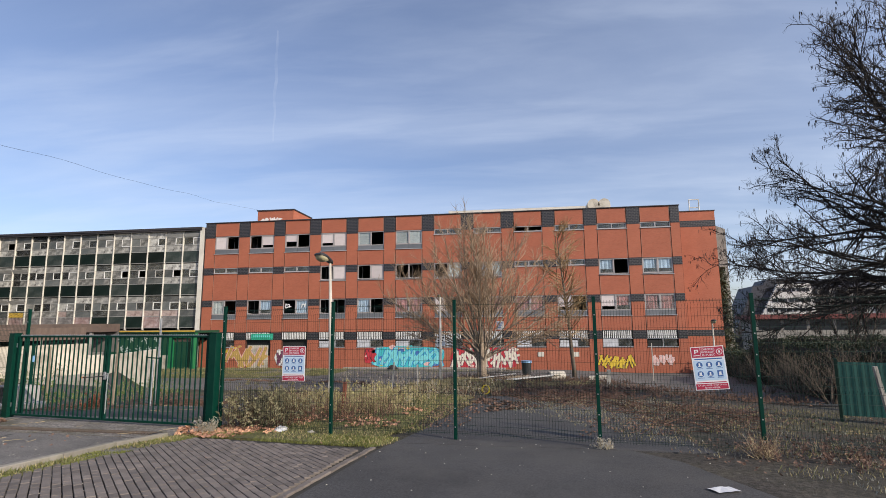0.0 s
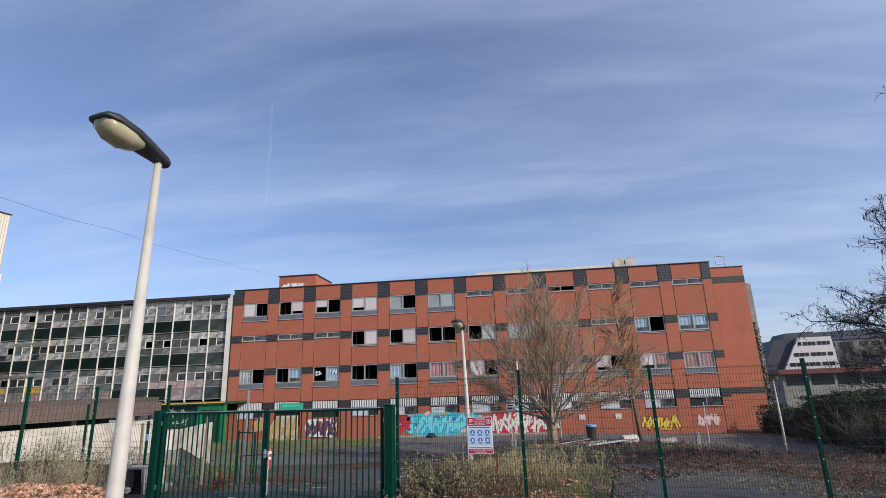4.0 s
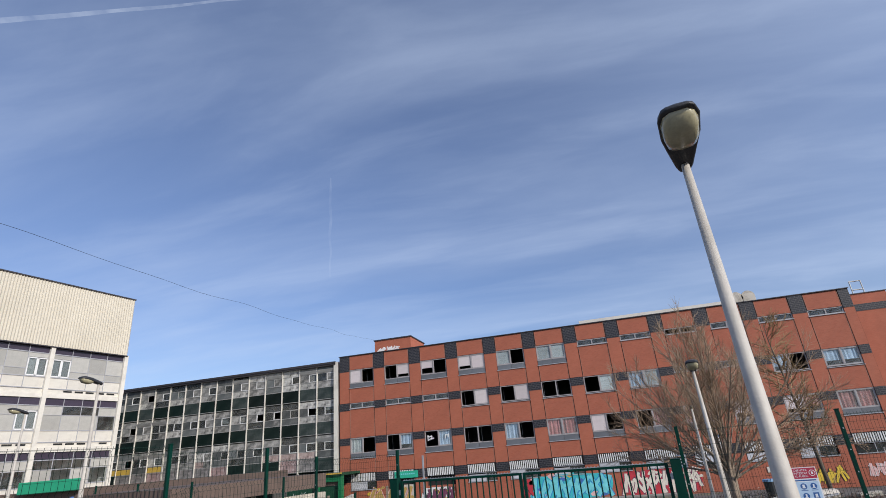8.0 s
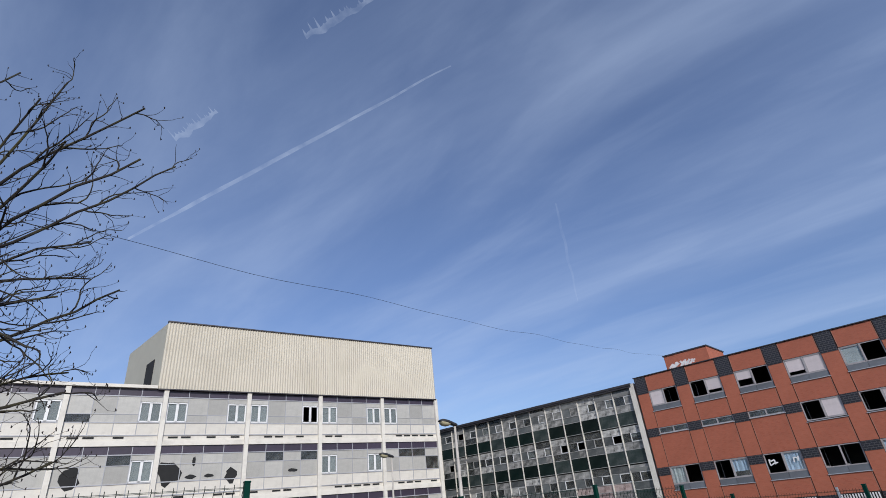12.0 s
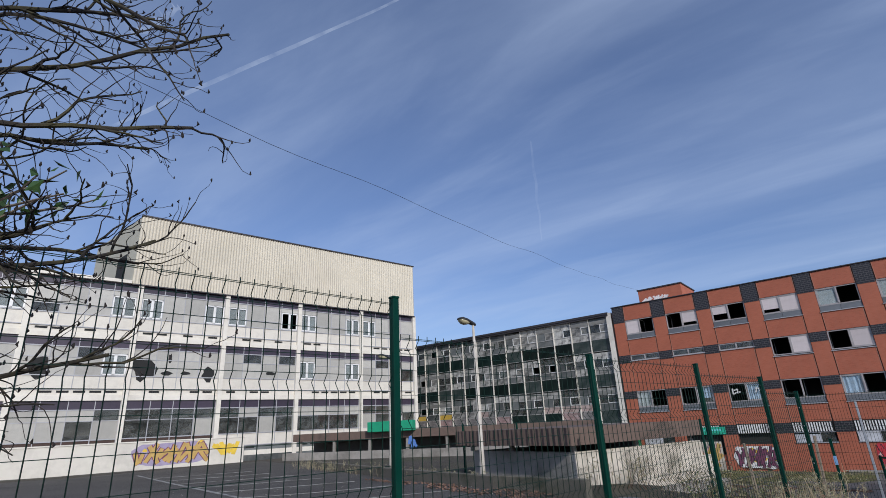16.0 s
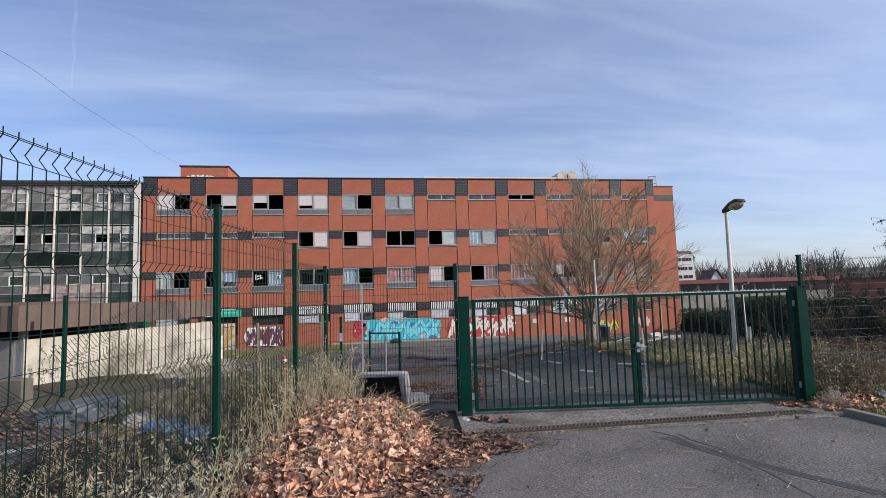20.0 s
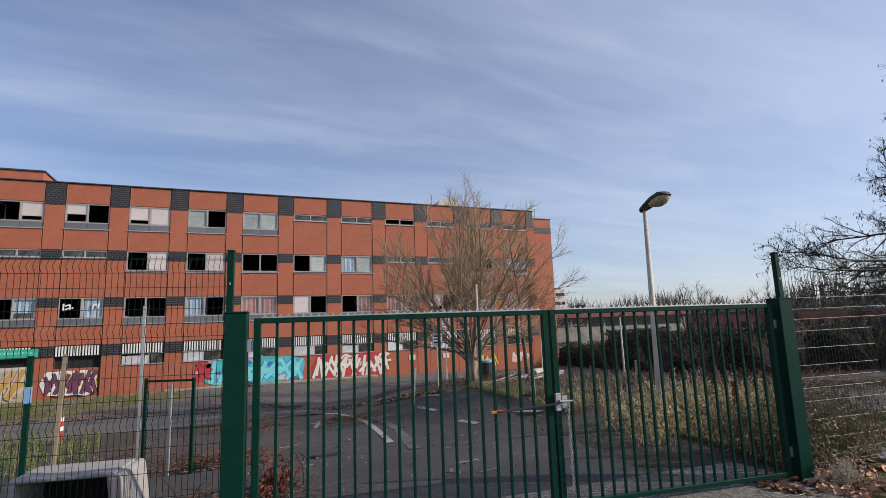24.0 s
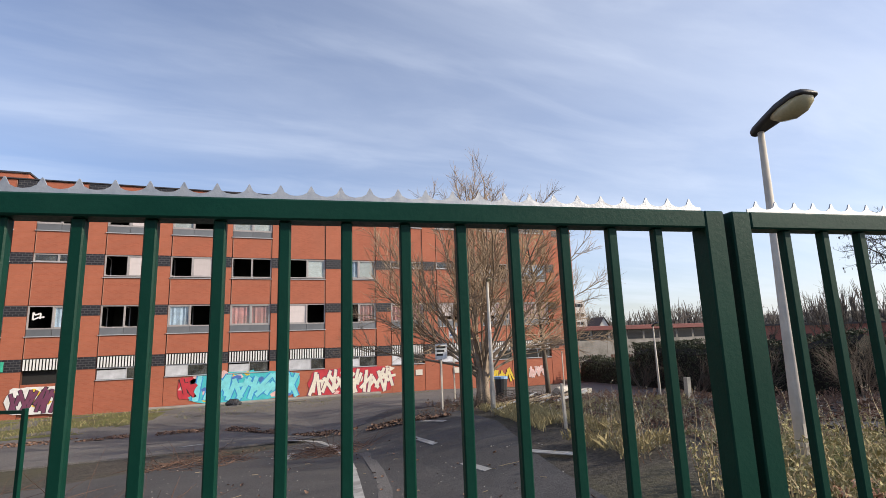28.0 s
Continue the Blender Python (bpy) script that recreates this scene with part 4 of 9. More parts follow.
M["yellow"] = mat("ochre_yellow_board", (0.55, 0.36, 0.06), 0.6, var=0.15)
M["mural_green"] = mat("painted_green_boards", (0.008, 0.058, 0.030), 0.5, var=0.2, scale=1.0)
M["portal_green"] = mat("green_gloss_door_paint", (0.012, 0.17, 0.065), 0.45, var=0.2, scale=1.0)
M["mural_white"] = mat("thin_white_mural_paint", (0.50, 0.56, 0.54), 0.7, var=0.3, scale=2)
M["bright_green"] = mat("bright_green_awning", (0.02, 0.30, 0.16), 0.5, var=0.12)
M["frame_grey"] = mat("grimy_grey_window_steel", (0.34, 0.335, 0.32), 0.55, var=0.25, scale=0.8)
M["green_worn"] = mat("worn_green_panel", (0.022, 0.036, 0.032), 0.5, var=0.5, scale=0.6, dirt=(0.10, 0.11, 0.10), dirt_amt=0.7, dirt_scale=0.9)
M["lining_grey"] = mat("streaked_grey_lining", (0.17, 0.16, 0.155), 0.6, var=0.55, scale=1.6, dirt=(0.42, 0.38, 0.37), dirt_amt=0.9, dirt_scale=2.2)
M["lining_rose"] = mat("streaked_rose_lining", (0.30, 0.20, 0.19), 0.6, var=0.5, scale=1.6, dirt=(0.55, 0.46, 0.45), dirt_amt=0.8, dirt_scale=2.2)
glazed = glazed_building()


def entrance_pavilion():
    """Low painted porch in front of the glazed block."""
    t = thing("entrance_porch", pose(-32.9, 46.2, 0), "low porch of dark green boards with white painted flowers", "porch")
    part("roof", boxes((-6.4, 2.55, -0.4, 3.6, 1.42, 1.62)), M["mural_green"], t)
    part("roof_edge", boxes((-6.45, 2.6, -0.46, -0.4, 1.54, 1.66)), M["yellow"], t)
    for k in range(7):
        a = -6.3 + 0.88 * k
        piece("board", a, a + 0.865, -0.02 if k % 2 else -0.012, 0.22, -0.6, 1.42, M["mural_green"], t, bevel=0.006)
    part("base_wall", boxes((-6.5, -0.1, -0.12, 0.25, -2.2, -0.6), bevel=0.01), M["concrete_pale"], t, "pale concrete base wall")
    part("portal_frame", boxes((-0.1, 0.25, -0.25, 0.2, -1.9, 1.42), (2.15, 2.5, -0.25, 0.2, -1.9, 1.42), (0.25, 2.15, -0.25, 0.2, 0.95, 1.42), bevel=0.01), M["portal_green"], t, "bright green door surround")
    part("door_leaf", boxes((0.27, 2.13, 0.05, 0.12, -1.9, 0.62)), M["mural_green"], t)
    part("transom_board", boxes((0.27, 2.13, -0.02, 0.08, 0.64, 0.93)), M["concrete_brown"], t, "brown weathered board over the door")
    rnd = random.Random(3)
    for cx, cz, r in ((-5.75, 0.85, 0.62), (-4.2, 0.95, 0.5), (-2.7, 1.0, 0.6), (-1.65, 0.9, 0.5), (-5.2, -0.05, 0.45), (-4.5, -0.12, 0.4), (-3.3, -0.1, 0.45), (-2.3, -0.1, 0.45), (-1.4, 0.0, 0.4)):
        n = rnd.randint(5, 7)
        for q in range(n):
            a = 6.283 * q / n + rnd.uniform(-0.25, 0.25)
            L = r * rnd.uniform(0.55, 0.95)
            bm = boxes((0.06, L, -0.006, 0.0, -0.05, 0.045))
            for v in bm.verts:
                if v.co.x > 0.1:
                    v.co.z *= 0.55
            part("mural_stroke", bm, M["mural_white"], t, m=Matrix.Translation((cx, -0.021, min(cz, 0.95))) @ Matrix.Rotation(a, 4, "Y"))
    return t


entrance_pavilion()
# ---- white three-storey building with a corrugated top ----
WU = math.degrees(math.atan2(0.982, 0.186))


def white_building():
    rnd = random.Random(21)
    bld = thing("workshop_building", pose(-51.54, 41.77, 0, 0, 0, WU), "white three-storey workshop building with purple bands and a cream corrugated top", "building")
    pitch, nb = 6.57, 8
    L = -pitch * nb
    top = 13.9
    st = 4.33
    base = -0.2
    for i in range(nb + 1):
        x = -pitch * i
        piece("column", x - 0.17, x + 0.17, -0.22, 0.25, base, top, M["white"], bld)
    for s in range(3):
        zt = top - st * s
        z_w1, z_w0, z_sp, z_fl = zt - 0.62, zt - 2.62, zt - 3.55, zt - 3.95
        piece("floor_slab", L, 0.0, -0.12, 12.0, zt - st, z_fl, M["white"], bld)
        piece("ceiling_beam", L, 0.0, 0.25, 12.0, zt - 0.1, zt + 0.02, M["room"], bld)
        for i in range(nb):
            xb, xa = -pitch * i - 0.17, -pitch * (i + 1) + 0.17
            cw = (xb - xa) / 4
            cased = ({0: (0,), 4: (3,)}.get(i, (0, 3)) if s == 0 else {1: (0, 3), 4: (3,), 6: (0,)}.get(i, ())) if s < 2 else ()
            for j in range(4):
                x0, x1 = xa + cw * j + 0.02, xa + cw * (j + 1) - 0.02
                piece("purple_panel", x0, x1, 0.0, 0.04, z_w1 + 0.02, zt - 0.02, M["purple_panel"], bld)
                if j in cased:
                    wz0, wz1 = z_w0 + 0.05, z_w1 - 0.42
                    piece("top_pane", x0, x1, 0.0, 0.02, wz1 + 0.03, z_w1 - 0.02, M["pane_pale"], bld)
                    xm = (x0 + x1) / 2
                    win = part("casement_window", boxes((x0, x1, -0.03, 0.05, wz1 - 0.1, wz1), (x0, x1, -0.03, 0.05, wz0, wz0 + 0.1), (x0, x0 + 0.1, -0.03, 0.05, wz0, wz1),
                                                      (x1 - 0.1, x1, -0.03, 0.05, wz0, wz1), (xm - 0.1, xm + 0.1, -0.03, 0.05, wz0, wz1)), M["pvc"], bld)
                    open_one = (i, j, s) == (2, 3, 0)
                    for p0, p1 in ((x0 + 0.1, xm - 0.1), (xm + 0.1, x1 - 0.1)):
                        if not open_one:
                            piece("pane", p0, p1, 0.0, 0.012, wz0 + 0.1, wz1 - 0.1, M["glass_dirty"], win)
                            piece("blind", p0, p1, 0.08, 0.09, wz0 + 0.1, wz1 - 0.1, M["curtain_grey"], win)
                else:
                    rows = (z_w0, z_w0 + 0.62, z_w1) if s == 0 else (z_w0, z_w1 - 0.75, z_w1)
                    for a, b in zip(rows, rows[1:]):
                        t = rnd.random()
                        mm = M["pane_pale"] if t < 0.9 else M["glass_dirty"]
                        if s == 2 and t > 0.45:
                            mm = M["glass"]
                        piece("pane", x0, x1, 0.0, 0.02, a + 0.02, b - 0.02, mm, bld)
                    piece("transom", x0, x1, -0.03, 0.03, rows[1] - 0.025, rows[1] + 0.025, M["alu"], bld)
                piece("glazing_bar", x1 - 0.005, x1 + 0.045, -0.04, 0.03, z_sp, zt, M["alu"], bld)
                sp = M["white_panel"]
                if s == 2 and i >= 3:
                    sp = M["brown_panel"]
                piece("apron_panel", x0, x1, 0.0, 0.05, z_sp + 0.02, z_w0 - 0.02, sp, bld)
            for z in (z_sp, z_w0, z_w1):
                piece("rail", xa, xb, -0.05, 0.03, z - 0.035, z + 0.035, M["alu"], bld)
            piece("vent_wall", xa, xb, 0.02, 0.06, z_fl, z_sp - 0.035, M["white_panel"] if s < 2 or i > 2 else M["pane_dark"], bld)
            if s == 2 and i < 3:
                piece("low_pane", xa, xb, -0.125, -0.105, 0.4, 0.93, M["pane_dark"], bld, "grimy low pane")
            for q in range(6):
                if rnd.random() < 0.6:
                    v0 = xa + 0.4 + q * 0.95
                    piece("vent_slot", v0, v0 + 0.7, -0.005, 0.02, z_sp - 0.24, z_sp - 0.1, M["dark_void"], bld)
    # broken panes: ragged black patches on the panes, standing for the unlit inside
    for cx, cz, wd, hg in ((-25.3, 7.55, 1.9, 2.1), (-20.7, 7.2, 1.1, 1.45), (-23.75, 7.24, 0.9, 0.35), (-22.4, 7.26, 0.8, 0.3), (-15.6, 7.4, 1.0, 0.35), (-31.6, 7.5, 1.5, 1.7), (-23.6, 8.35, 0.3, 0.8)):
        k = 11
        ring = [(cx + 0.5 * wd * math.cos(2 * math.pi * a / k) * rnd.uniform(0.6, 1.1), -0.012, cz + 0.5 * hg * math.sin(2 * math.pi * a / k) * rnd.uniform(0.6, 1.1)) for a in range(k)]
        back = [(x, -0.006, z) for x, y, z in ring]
        part_data("broken_pane_hole", ring + back, [tuple(range(k)), tuple(reversed(range(k, 2 * k)))] + [(a, (a + 1) % k, k + (a + 1) % k, k + a) for a in range(k)], M["dark_void"], bld, "ragged black patch standing for a hole in a broken pane")
    part("eave", boxes((L, -26.99, -0.3, 0.4, top, top + 0.24)), M["white"], bld)
    part("roof", boxes((L, 0.3, 0.4, 14.0, top - 0.1, top + 0.2)), M["cap"], bld)
    piece("end_wall", 0.17, 0.24, -0.15, 14.0, base, top, M["white"], bld)
    piece("back_wall", L, 0.17, 12.0, 12.3, base, top, M["room"], bld)
    piece("plinth", L, 0.0, -0.1, 0.1, base, 0.95, M["white"], bld)
    # corrugated top storey
    tx0, tx1, tz0, tz1 = -26.95, 0.02, top + 0.0, 19.55
    rib = 0.115
    n = int((tx1 - tx0) / rib)
    vs, fs = [], []
    for i in range(n + 1):
        x = tx0 + (tx1 - tx0) * i / n
        d = -0.28 if i % 2 else -0.20
        vs += [(x, d, tz0), (x, d, tz1), (x, 0.0, tz0), (x, 0.0, tz1)]
        if i:
            o = 4 * i
            fs += [(o - 4, o, o + 1, o - 3), (o - 3, o + 1, o + 3, o - 1)]
    clad = part_data("corrugated_cladding", vs, fs, M["cream"], bld, "cream ribbed sheet cladding")
    part("drip_trim", boxes((tx0, tx1 + 0.02, -0.31, -0.18, tz0 - 0.09, tz0 - 0.002)), M["cap"], bld)
    # the far end of the top storey stands askew
    corners = [(tx0, 0.0), (tx1, 0.0), (tx1, 10.0), (tx0 - 1.8, 10.0)]
    part_data("top_storey", [(x, y, z) for z in (tz0 + 0.22, tz1 - 0.03) for x, y in corners], [(3, 2, 1, 0), (4, 5, 6, 7), (0, 1, 5, 4), (1, 2, 6, 5), (2, 3, 7, 6), (3, 0, 4, 7)], M["cream_shade"], bld)
    part("ridge_trim", boxes((tx0 - 0.05, tx1 + 0.05, -0.34, 0.02, tz1, tz1 + 0.1)), M["cap"], bld)
    part("end_opening", boxes((2.0, 4.0, 0.0, 0.03, tz0 + 0.5, tz0 + 3.0)), M["dark_void"], bld, m=Matrix.Translation((tx0, 0, 0)) @ Matrix.Rotation(math.atan2(10.0, -1.8), 4, "Z"))
    return bld


M["brown_panel"] = mat("dark_brown_board", (0.06, 0.035, 0.028), 0.7, var=0.2)
# Darker copy of the cream sheet, with the end face's shade in the colour.
M["cream_shade"] = mat("cream_sheet_shade_tone", (0.50, 0.47, 0.37), 0.6, var=0.06, scale=0.5)
white_b = white_building()
# ---- welded mesh fence ----
def mesh_panel_data(width, height=2.43, gap=0.05, wire=0.0027, folds=(0.12, 0.95, 1.75, 2.33)):
    """One panel of folded welded mesh: upright wires with kinks, pairs of cross wires at the folds and single ones between."""
    def prof(z):
        for f in folds:
            if abs(z - f) < 0.06:
                return -0.045 * (1 - abs(z - f) / 0.06)
        return 0.0
    zs = [0.0]
    for f in folds:
        zs += [f - 0.06, f, f + 0.06]
    zs.append(height)
    zs = [z for z in zs if 0 <= z <= height]
    paths = []
    n = int(round(width / gap))
    for i in range(n + 1):
        x = width * i / n
        paths.append([(Vector((x, prof(z), z)), wire) for z in zs])
    z = 0.03
    cross = [0.03, height - 0.03]
    for f in folds:
        cross += [f - 0.06, f + 0.06]
    for a, b in zip(folds, folds[1:]):
        k = int(round((b - a) / 0.2))
        cross += [a + (b - a) * q / k for q in range(1, k)]
    for z in sorted(set(round(c, 3) for c in cross)):
        y = prof(z) - 0.004
        paths.append([(Vector((0, y, z)), 0.003), (Vector((width, y, z)), 0.003)])
    return tube_mesh(paths, 3)


PANEL = {}


def fence_post(parent, x, y, z0, h=2.62, turn=0.0):
    bm = boxes((-0.03, 0.03, -0.03, 0.03, 0, h - 0.02), (-0.034, 0.034, -0.034, 0.034, h - 0.02, h), bevel=0.004)
    p = part("post", bm, M["fence_green"], parent, m=pose(x, y, z0, 0, 0, turn))
    for i in range(7):
        piece("clip", -0.008, 0.008, -0.036, -0.03, 0.25 + i * 0.34, 0.27 + i * 0.34, M["galv"], p)
    return p


def fence_run(label, pts, tops, group, gap=0.05, height=2.43, panels=True, posth=2.62, wire=0.0027, levels=None):
    """A straight or bent run of fence through the given posts; tops: the height of each post's head."""
    f = thing("mesh_fence", pose(pts[0][0], pts[0][1], 0), label, "fence", group)
    ox, oy = pts[0]
    for (x, y), t in zip(pts, tops):
        nx = pts[min(pts.index((x, y)) + 1, len(pts) - 1)]
        turn = math.degrees(math.atan2(pts[-1][1] - oy, pts[-1][0] - ox))
        fence_post(f, x - ox, y - oy, t - posth, posth, turn)
    if not panels:
        return f
    for k, ((a, b), (ta, tb)) in enumerate(zip(zip(pts, pts[1:]), zip(tops, tops[1:]))):
        if levels:      # level panels that step from post to post
            ta = tb = levels[k] + posth - height - 0.12
        dx, dy = b[0] - a[0], b[1] - a[1]
        w = math.hypot(dx, dy) - 0.06
        key = (round(w, 1), height, gap)
        if key not in PANEL:
            v, fa = mesh_panel_data(round(w, 1), height, gap, wire)
            me = bpy.data.meshes.new("mesh_panel")
            me.from_pydata(v, [], fa)
            me.materials.append(M["fence_wire"])
            PANEL[key] = me
        ob = new("mesh_panel", PANEL[key])
        ob.parent = f
        z = min(ta, tb) - posth + 0.10
        slope = math.atan2(tb - ta, math.hypot(dx, dy))
        ob.matrix_basis = Matrix.Translation((a[0] - ox + dx * 0.03 / max(w, 0.1), a[1] - oy + dy * 0.03 / max(w, 0.1), ta - posth + 0.12)) @ Matrix.Rotation(math.atan2(dy, dx), 4, "Z") @ \
            Matrix(((1, 0, 0, 0), (0, 1, 0, 0), (math.tan(slope), 0, 1, 0), (0, 0, 0, 1)))
    return f


# along the right of the gate
fence_run("green welded mesh fence along the street", [(-7.0, 12.42), (-4.42, 12.04), (-1.93, 11.88), (0.61, 11.46), (3.1, 11.2), (5.6, 10.9), (8.1, 10.65), (10.6, 10.4)],
          [2.6, 2.65, 2.65, 2.65, 2.66, 2.68, 2.7, 2.7], "street fences", wire=0.0026)
# along the drive on the left, towards the street
fence_run("tall green welded mesh fence beside the car park", [(-15.35, 13.87), (-15.67, 12.2), (-16.11, 9.76), (-16.58, 6.99), (-16.96, 4.12), (-17.35, 1.4), (-17.75, -1.2), (-18.1, -3.7)],
          [2.67, 2.92, 3.06, 3.06, 3.38, 3.4, 3.45, 3.5], "car park fences", gap=0.095, wire=0.0040,
          levels=[2.66, 2.92, 3.04, 3.07, 3.35, 3.42, 3.46])
# between the drive fence and the gate
fence_run("short run of green mesh fence beside the gate", [(-15.35, 13.87), (-13.04, 13.5)], [2.67, 2.64], "street fences", wire=0.0028)


# ---- double gate ----
def gate():
    a, b = Vector((-12.98, 13.14)), Vector((-7.15, 12.34))
    d = b - a
    L = d.length
    ang = math.degrees(math.atan2(d.y, d.x))
    g = thing("double_gate", pose(a.x, a.y, 0, 0, 0, ang), "closed green steel double gate with spiked top strip and chain", "gate")
    P = 0.09
    for x, lab in ((0.0, "left"), (L, "right")):
        part("gate_post", boxes((x - P, x + P, -P, P, -0.15, 2.03), (x - P - 0.006, x + P + 0.006, -P - 0.006, P + 0.006, 2.03, 2.045), bevel=0.006), M["fence_green"], g)
    mid = L / 2
    for x0, x1, hinge in ((P + 0.05, mid - 0.012, 0), (mid + 0.012, L - P - 0.05, 1)):
        leaf = thing("gate_leaf")
        leaf.parent = g
        zb, zt = 0.10, 1.985
        s, rail = 0.060, 0.047
        h = 0.03
        part("leaf_frame", boxes((x0, x0 + s, -h, h, zb, zt), (x1 - s, x1, -h, h, zb, zt), (x0 + s, x1 - s, -h, h, zt - rail, zt), (x0 + s, x1 - s, -h, h, zb, zb + rail), bevel=0.004), M["fence_green"], leaf)
        n = 19
        for i in range(n):
            xx = x0 + s + (x1 - x0 - 2 * s) * (i + 1) / (n + 1)
            piece("bar", xx - 0.0125, xx + 0.0125, -0.0125, 0.0125, zb + rail, zt - rail, M["fence_green"], leaf, bevel=0.003)
        # galvanised strip of small fangs along the top rail
        k = int((x1 - x0 - 2 * s) / 0.065)
        vs, fs = [], []
        for i in range(k):
            u0 = x0 + s + 0.065 * i
            pts = [(u0, 0), (u0 + 0.065, 0), (u0 + 0.065, 0.009), (u0 + 0.052, 0.011), (u0 + 0.041, 0.017), (u0 + 0.0335, 0.032), (u0 + 0.0315, 0.032), (u0 + 0.024, 0.017), (u0 + 0.013, 0.011), (u0, 0.009)]
            o = len(vs)
            m = len(pts)
            vs += [(x, -0.022, zt + z) for x, z in pts] + [(x, -0.018, zt + z) for x, z in pts]
            fs += [tuple(o + q for q in range(m)), tuple(o + m + q for q in reversed(range(m)))] + [(o + q, o + m + q, o + m + (q + 1) % m, o + (q + 1) % m) for q in range(m)]
        part_data("spike_strip", vs, fs, M["galv"], leaf, "galvanised strip of small spikes")
        hx = x0 - 0.05 if hinge == 0 else x1
        for z in (0.35, 1.75):
            piece("hinge", hx, hx + 0.05, -0.02, 0.02, z - 0.05, z + 0.05, M["galv"], leaf)
    lx = mid
    lock = part("lock_case", boxes((lx + 0.0, lx + 0.055, -0.065, -0.032, 1.0, 1.17), bevel=0.005), M["galv"], g, "galvanised lock case")
    part("lock_plate", boxes((lx + 0.075, lx + 0.13, -0.05, -0.036, 1.02, 1.14), bevel=0.004), M["galv"], g)
    part("handle", boxes((lx + 0.02, lx + 0.16, -0.11, -0.095, 1.09, 1.105), (lx + 0.03, lx + 0.045, -0.095, -0.06, 1.085, 1.11), bevel=0.003), M["galv"], g, "worn metal lever handle")
    # steel cable looped round the bars, and a hanging chain
    loop = [Vector((lx - 0.62, -0.03, 1.03)), Vector((lx - 0.60, -0.05, 1.035)), Vector((lx - 0.3, -0.06, 1.05)), Vector((lx, -0.09, 1.075)), Vector((lx + 0.1, -0.09, 1.1))]
    v, fa = tube_mesh([[(p, 0.011) for p in loop]], 6)
    cab = part_data("cable_lock", v, fa, M["lamp_black"], g, "black cable lock with an orange end")
    v, fa = tube_mesh([[(Vector((lx - 0.66, -0.03, 1.03)), 0.015), (Vector((lx - 0.52, -0.045, 1.036)), 0.015)]], 6)
    part_data("cable_sleeve", v, fa, M["orange"], cab)
    links = []
    for i in range(24):
        c = Vector((lx + 0.13 + 0.004 * math.sin(i), -0.06, 1.06 - i * 0.034))
        ax = Vector((1, 0, 0)) if i % 2 else Vector((0, 1, 0))
        ring = [(c + ax * (0.011 * math.cos(t)) + Vector((0, 0, 0.024 * math.sin(t))), 0.0042) for t in [2 * math.pi * q / 8 for q in range(9)]]
        links.append(ring)
    v, fa = tube_mesh(links, 4)
    part_data("chain", v, fa, M["galv"], g, "galvanised chain hanging from the lock")
    return g


M["orange"] = mat("orange_plastic", (0.75, 0.22, 0.03), 0.5)
gate()


# ---- street lamps ----
def lamp(x, y, top, turn, label, z0=None, r=0.055, kind="lamp_post", head=1.0, stain=False, lean=(0.0, 0.0), tip=0.8):
    g0 = ground_z(x, y) if z0 is None else z0
    t = thing("street_lamp", pose(x, y, g0, 0, 0, turn), label, "street lamp", "street lamps")
    H = top - g0
    seg = [(Vector((0, 0, -0.1)), r * 1.7), (Vector((0, 0, 0.9)), r * 1.62), (Vector((0, 0, 0.97)), r * 1.55), (Vector((lean[0], lean[1], H)), r * tip)]
    v, fa = tube_mesh([seg], 12)
    pole = part_data("pole", v, fa, M["pole_paint"], t, smooth=True)
    part("pole_door", boxes((-0.04, 0.04, -r * 1.72, -r * 1.5, 0.3, 0.7)), M["pole_paint"], pole)
    # housing: a tapering shell, wide at the far end, over a bulging diffuser; it points along -y of the lamp
    def shell(rows):
        bm = bmesh.new()
        rings = []
        for yy, hw, zt, zb in rows:
            ring = []
            for k in range(12):
                a = math.pi * 2 * k / 12
                c, s = math.cos(a), math.sin(a)
                z = (zt if s > 0 else -zb) * abs(s) ** 0.8
                ring.append(bm.verts.new((1.12 * hw * (abs(c) ** 0.7) * (1 if c > 0 else -1), yy, z)))
            rings.append(ring)
        for p, q in zip(rings, rings[1:]):
            for k in range(12):
                bm.faces.new((p[k], p[(k + 1) % 12], q[(k + 1) % 12], q[k]))
        bm.faces.new(rings[0][::-1]); bm.faces.new(rings[-1])
        bmesh.ops.recalc_face_normals(bm, faces=bm.faces)
        return bm
    hm = Matrix.Translation((lean[0], lean[1], H)) @ Matrix.Rotation(radians(-10), 4, "X") @ Matrix.Scale(head, 4)
    house = part("housing", shell([(0.10, 0.045, 0.035, 0.045), (0.04, 0.065, 0.06, 0.05), (-0.15, 0.10, 0.085, 0.035), (-0.33, 0.13, 0.105, 0.015), (-0.55, 0.135, 0.10, 0.012), (-0.64, 0.11, 0.06, 0.012), (-0.67, 0.08, 0.02, 0.01)]), M["lamp_black"], t, m=hm, smooth=True)
    part("diffuser", shell([(-0.20, 0.06, 0.01, 0.03), (-0.26, 0.10, 0.01, 0.085), (-0.38, 0.12, 0.012, 0.13), (-0.52, 0.122, 0.012, 0.125), (-0.60, 0.10, 0.01, 0.08), (-0.64, 0.06, 0.01, 0.02)]), M["lamp_glass"], t, "yellowed plastic lamp cover", m=hm, smooth=True)
    if stain:
        part("paint_mark", boxes((-r * 1.4, r * 1.4, -r * 1.4, r * 1.4, 1.15, 2.0)), M["blue_paint"], t)
    return t


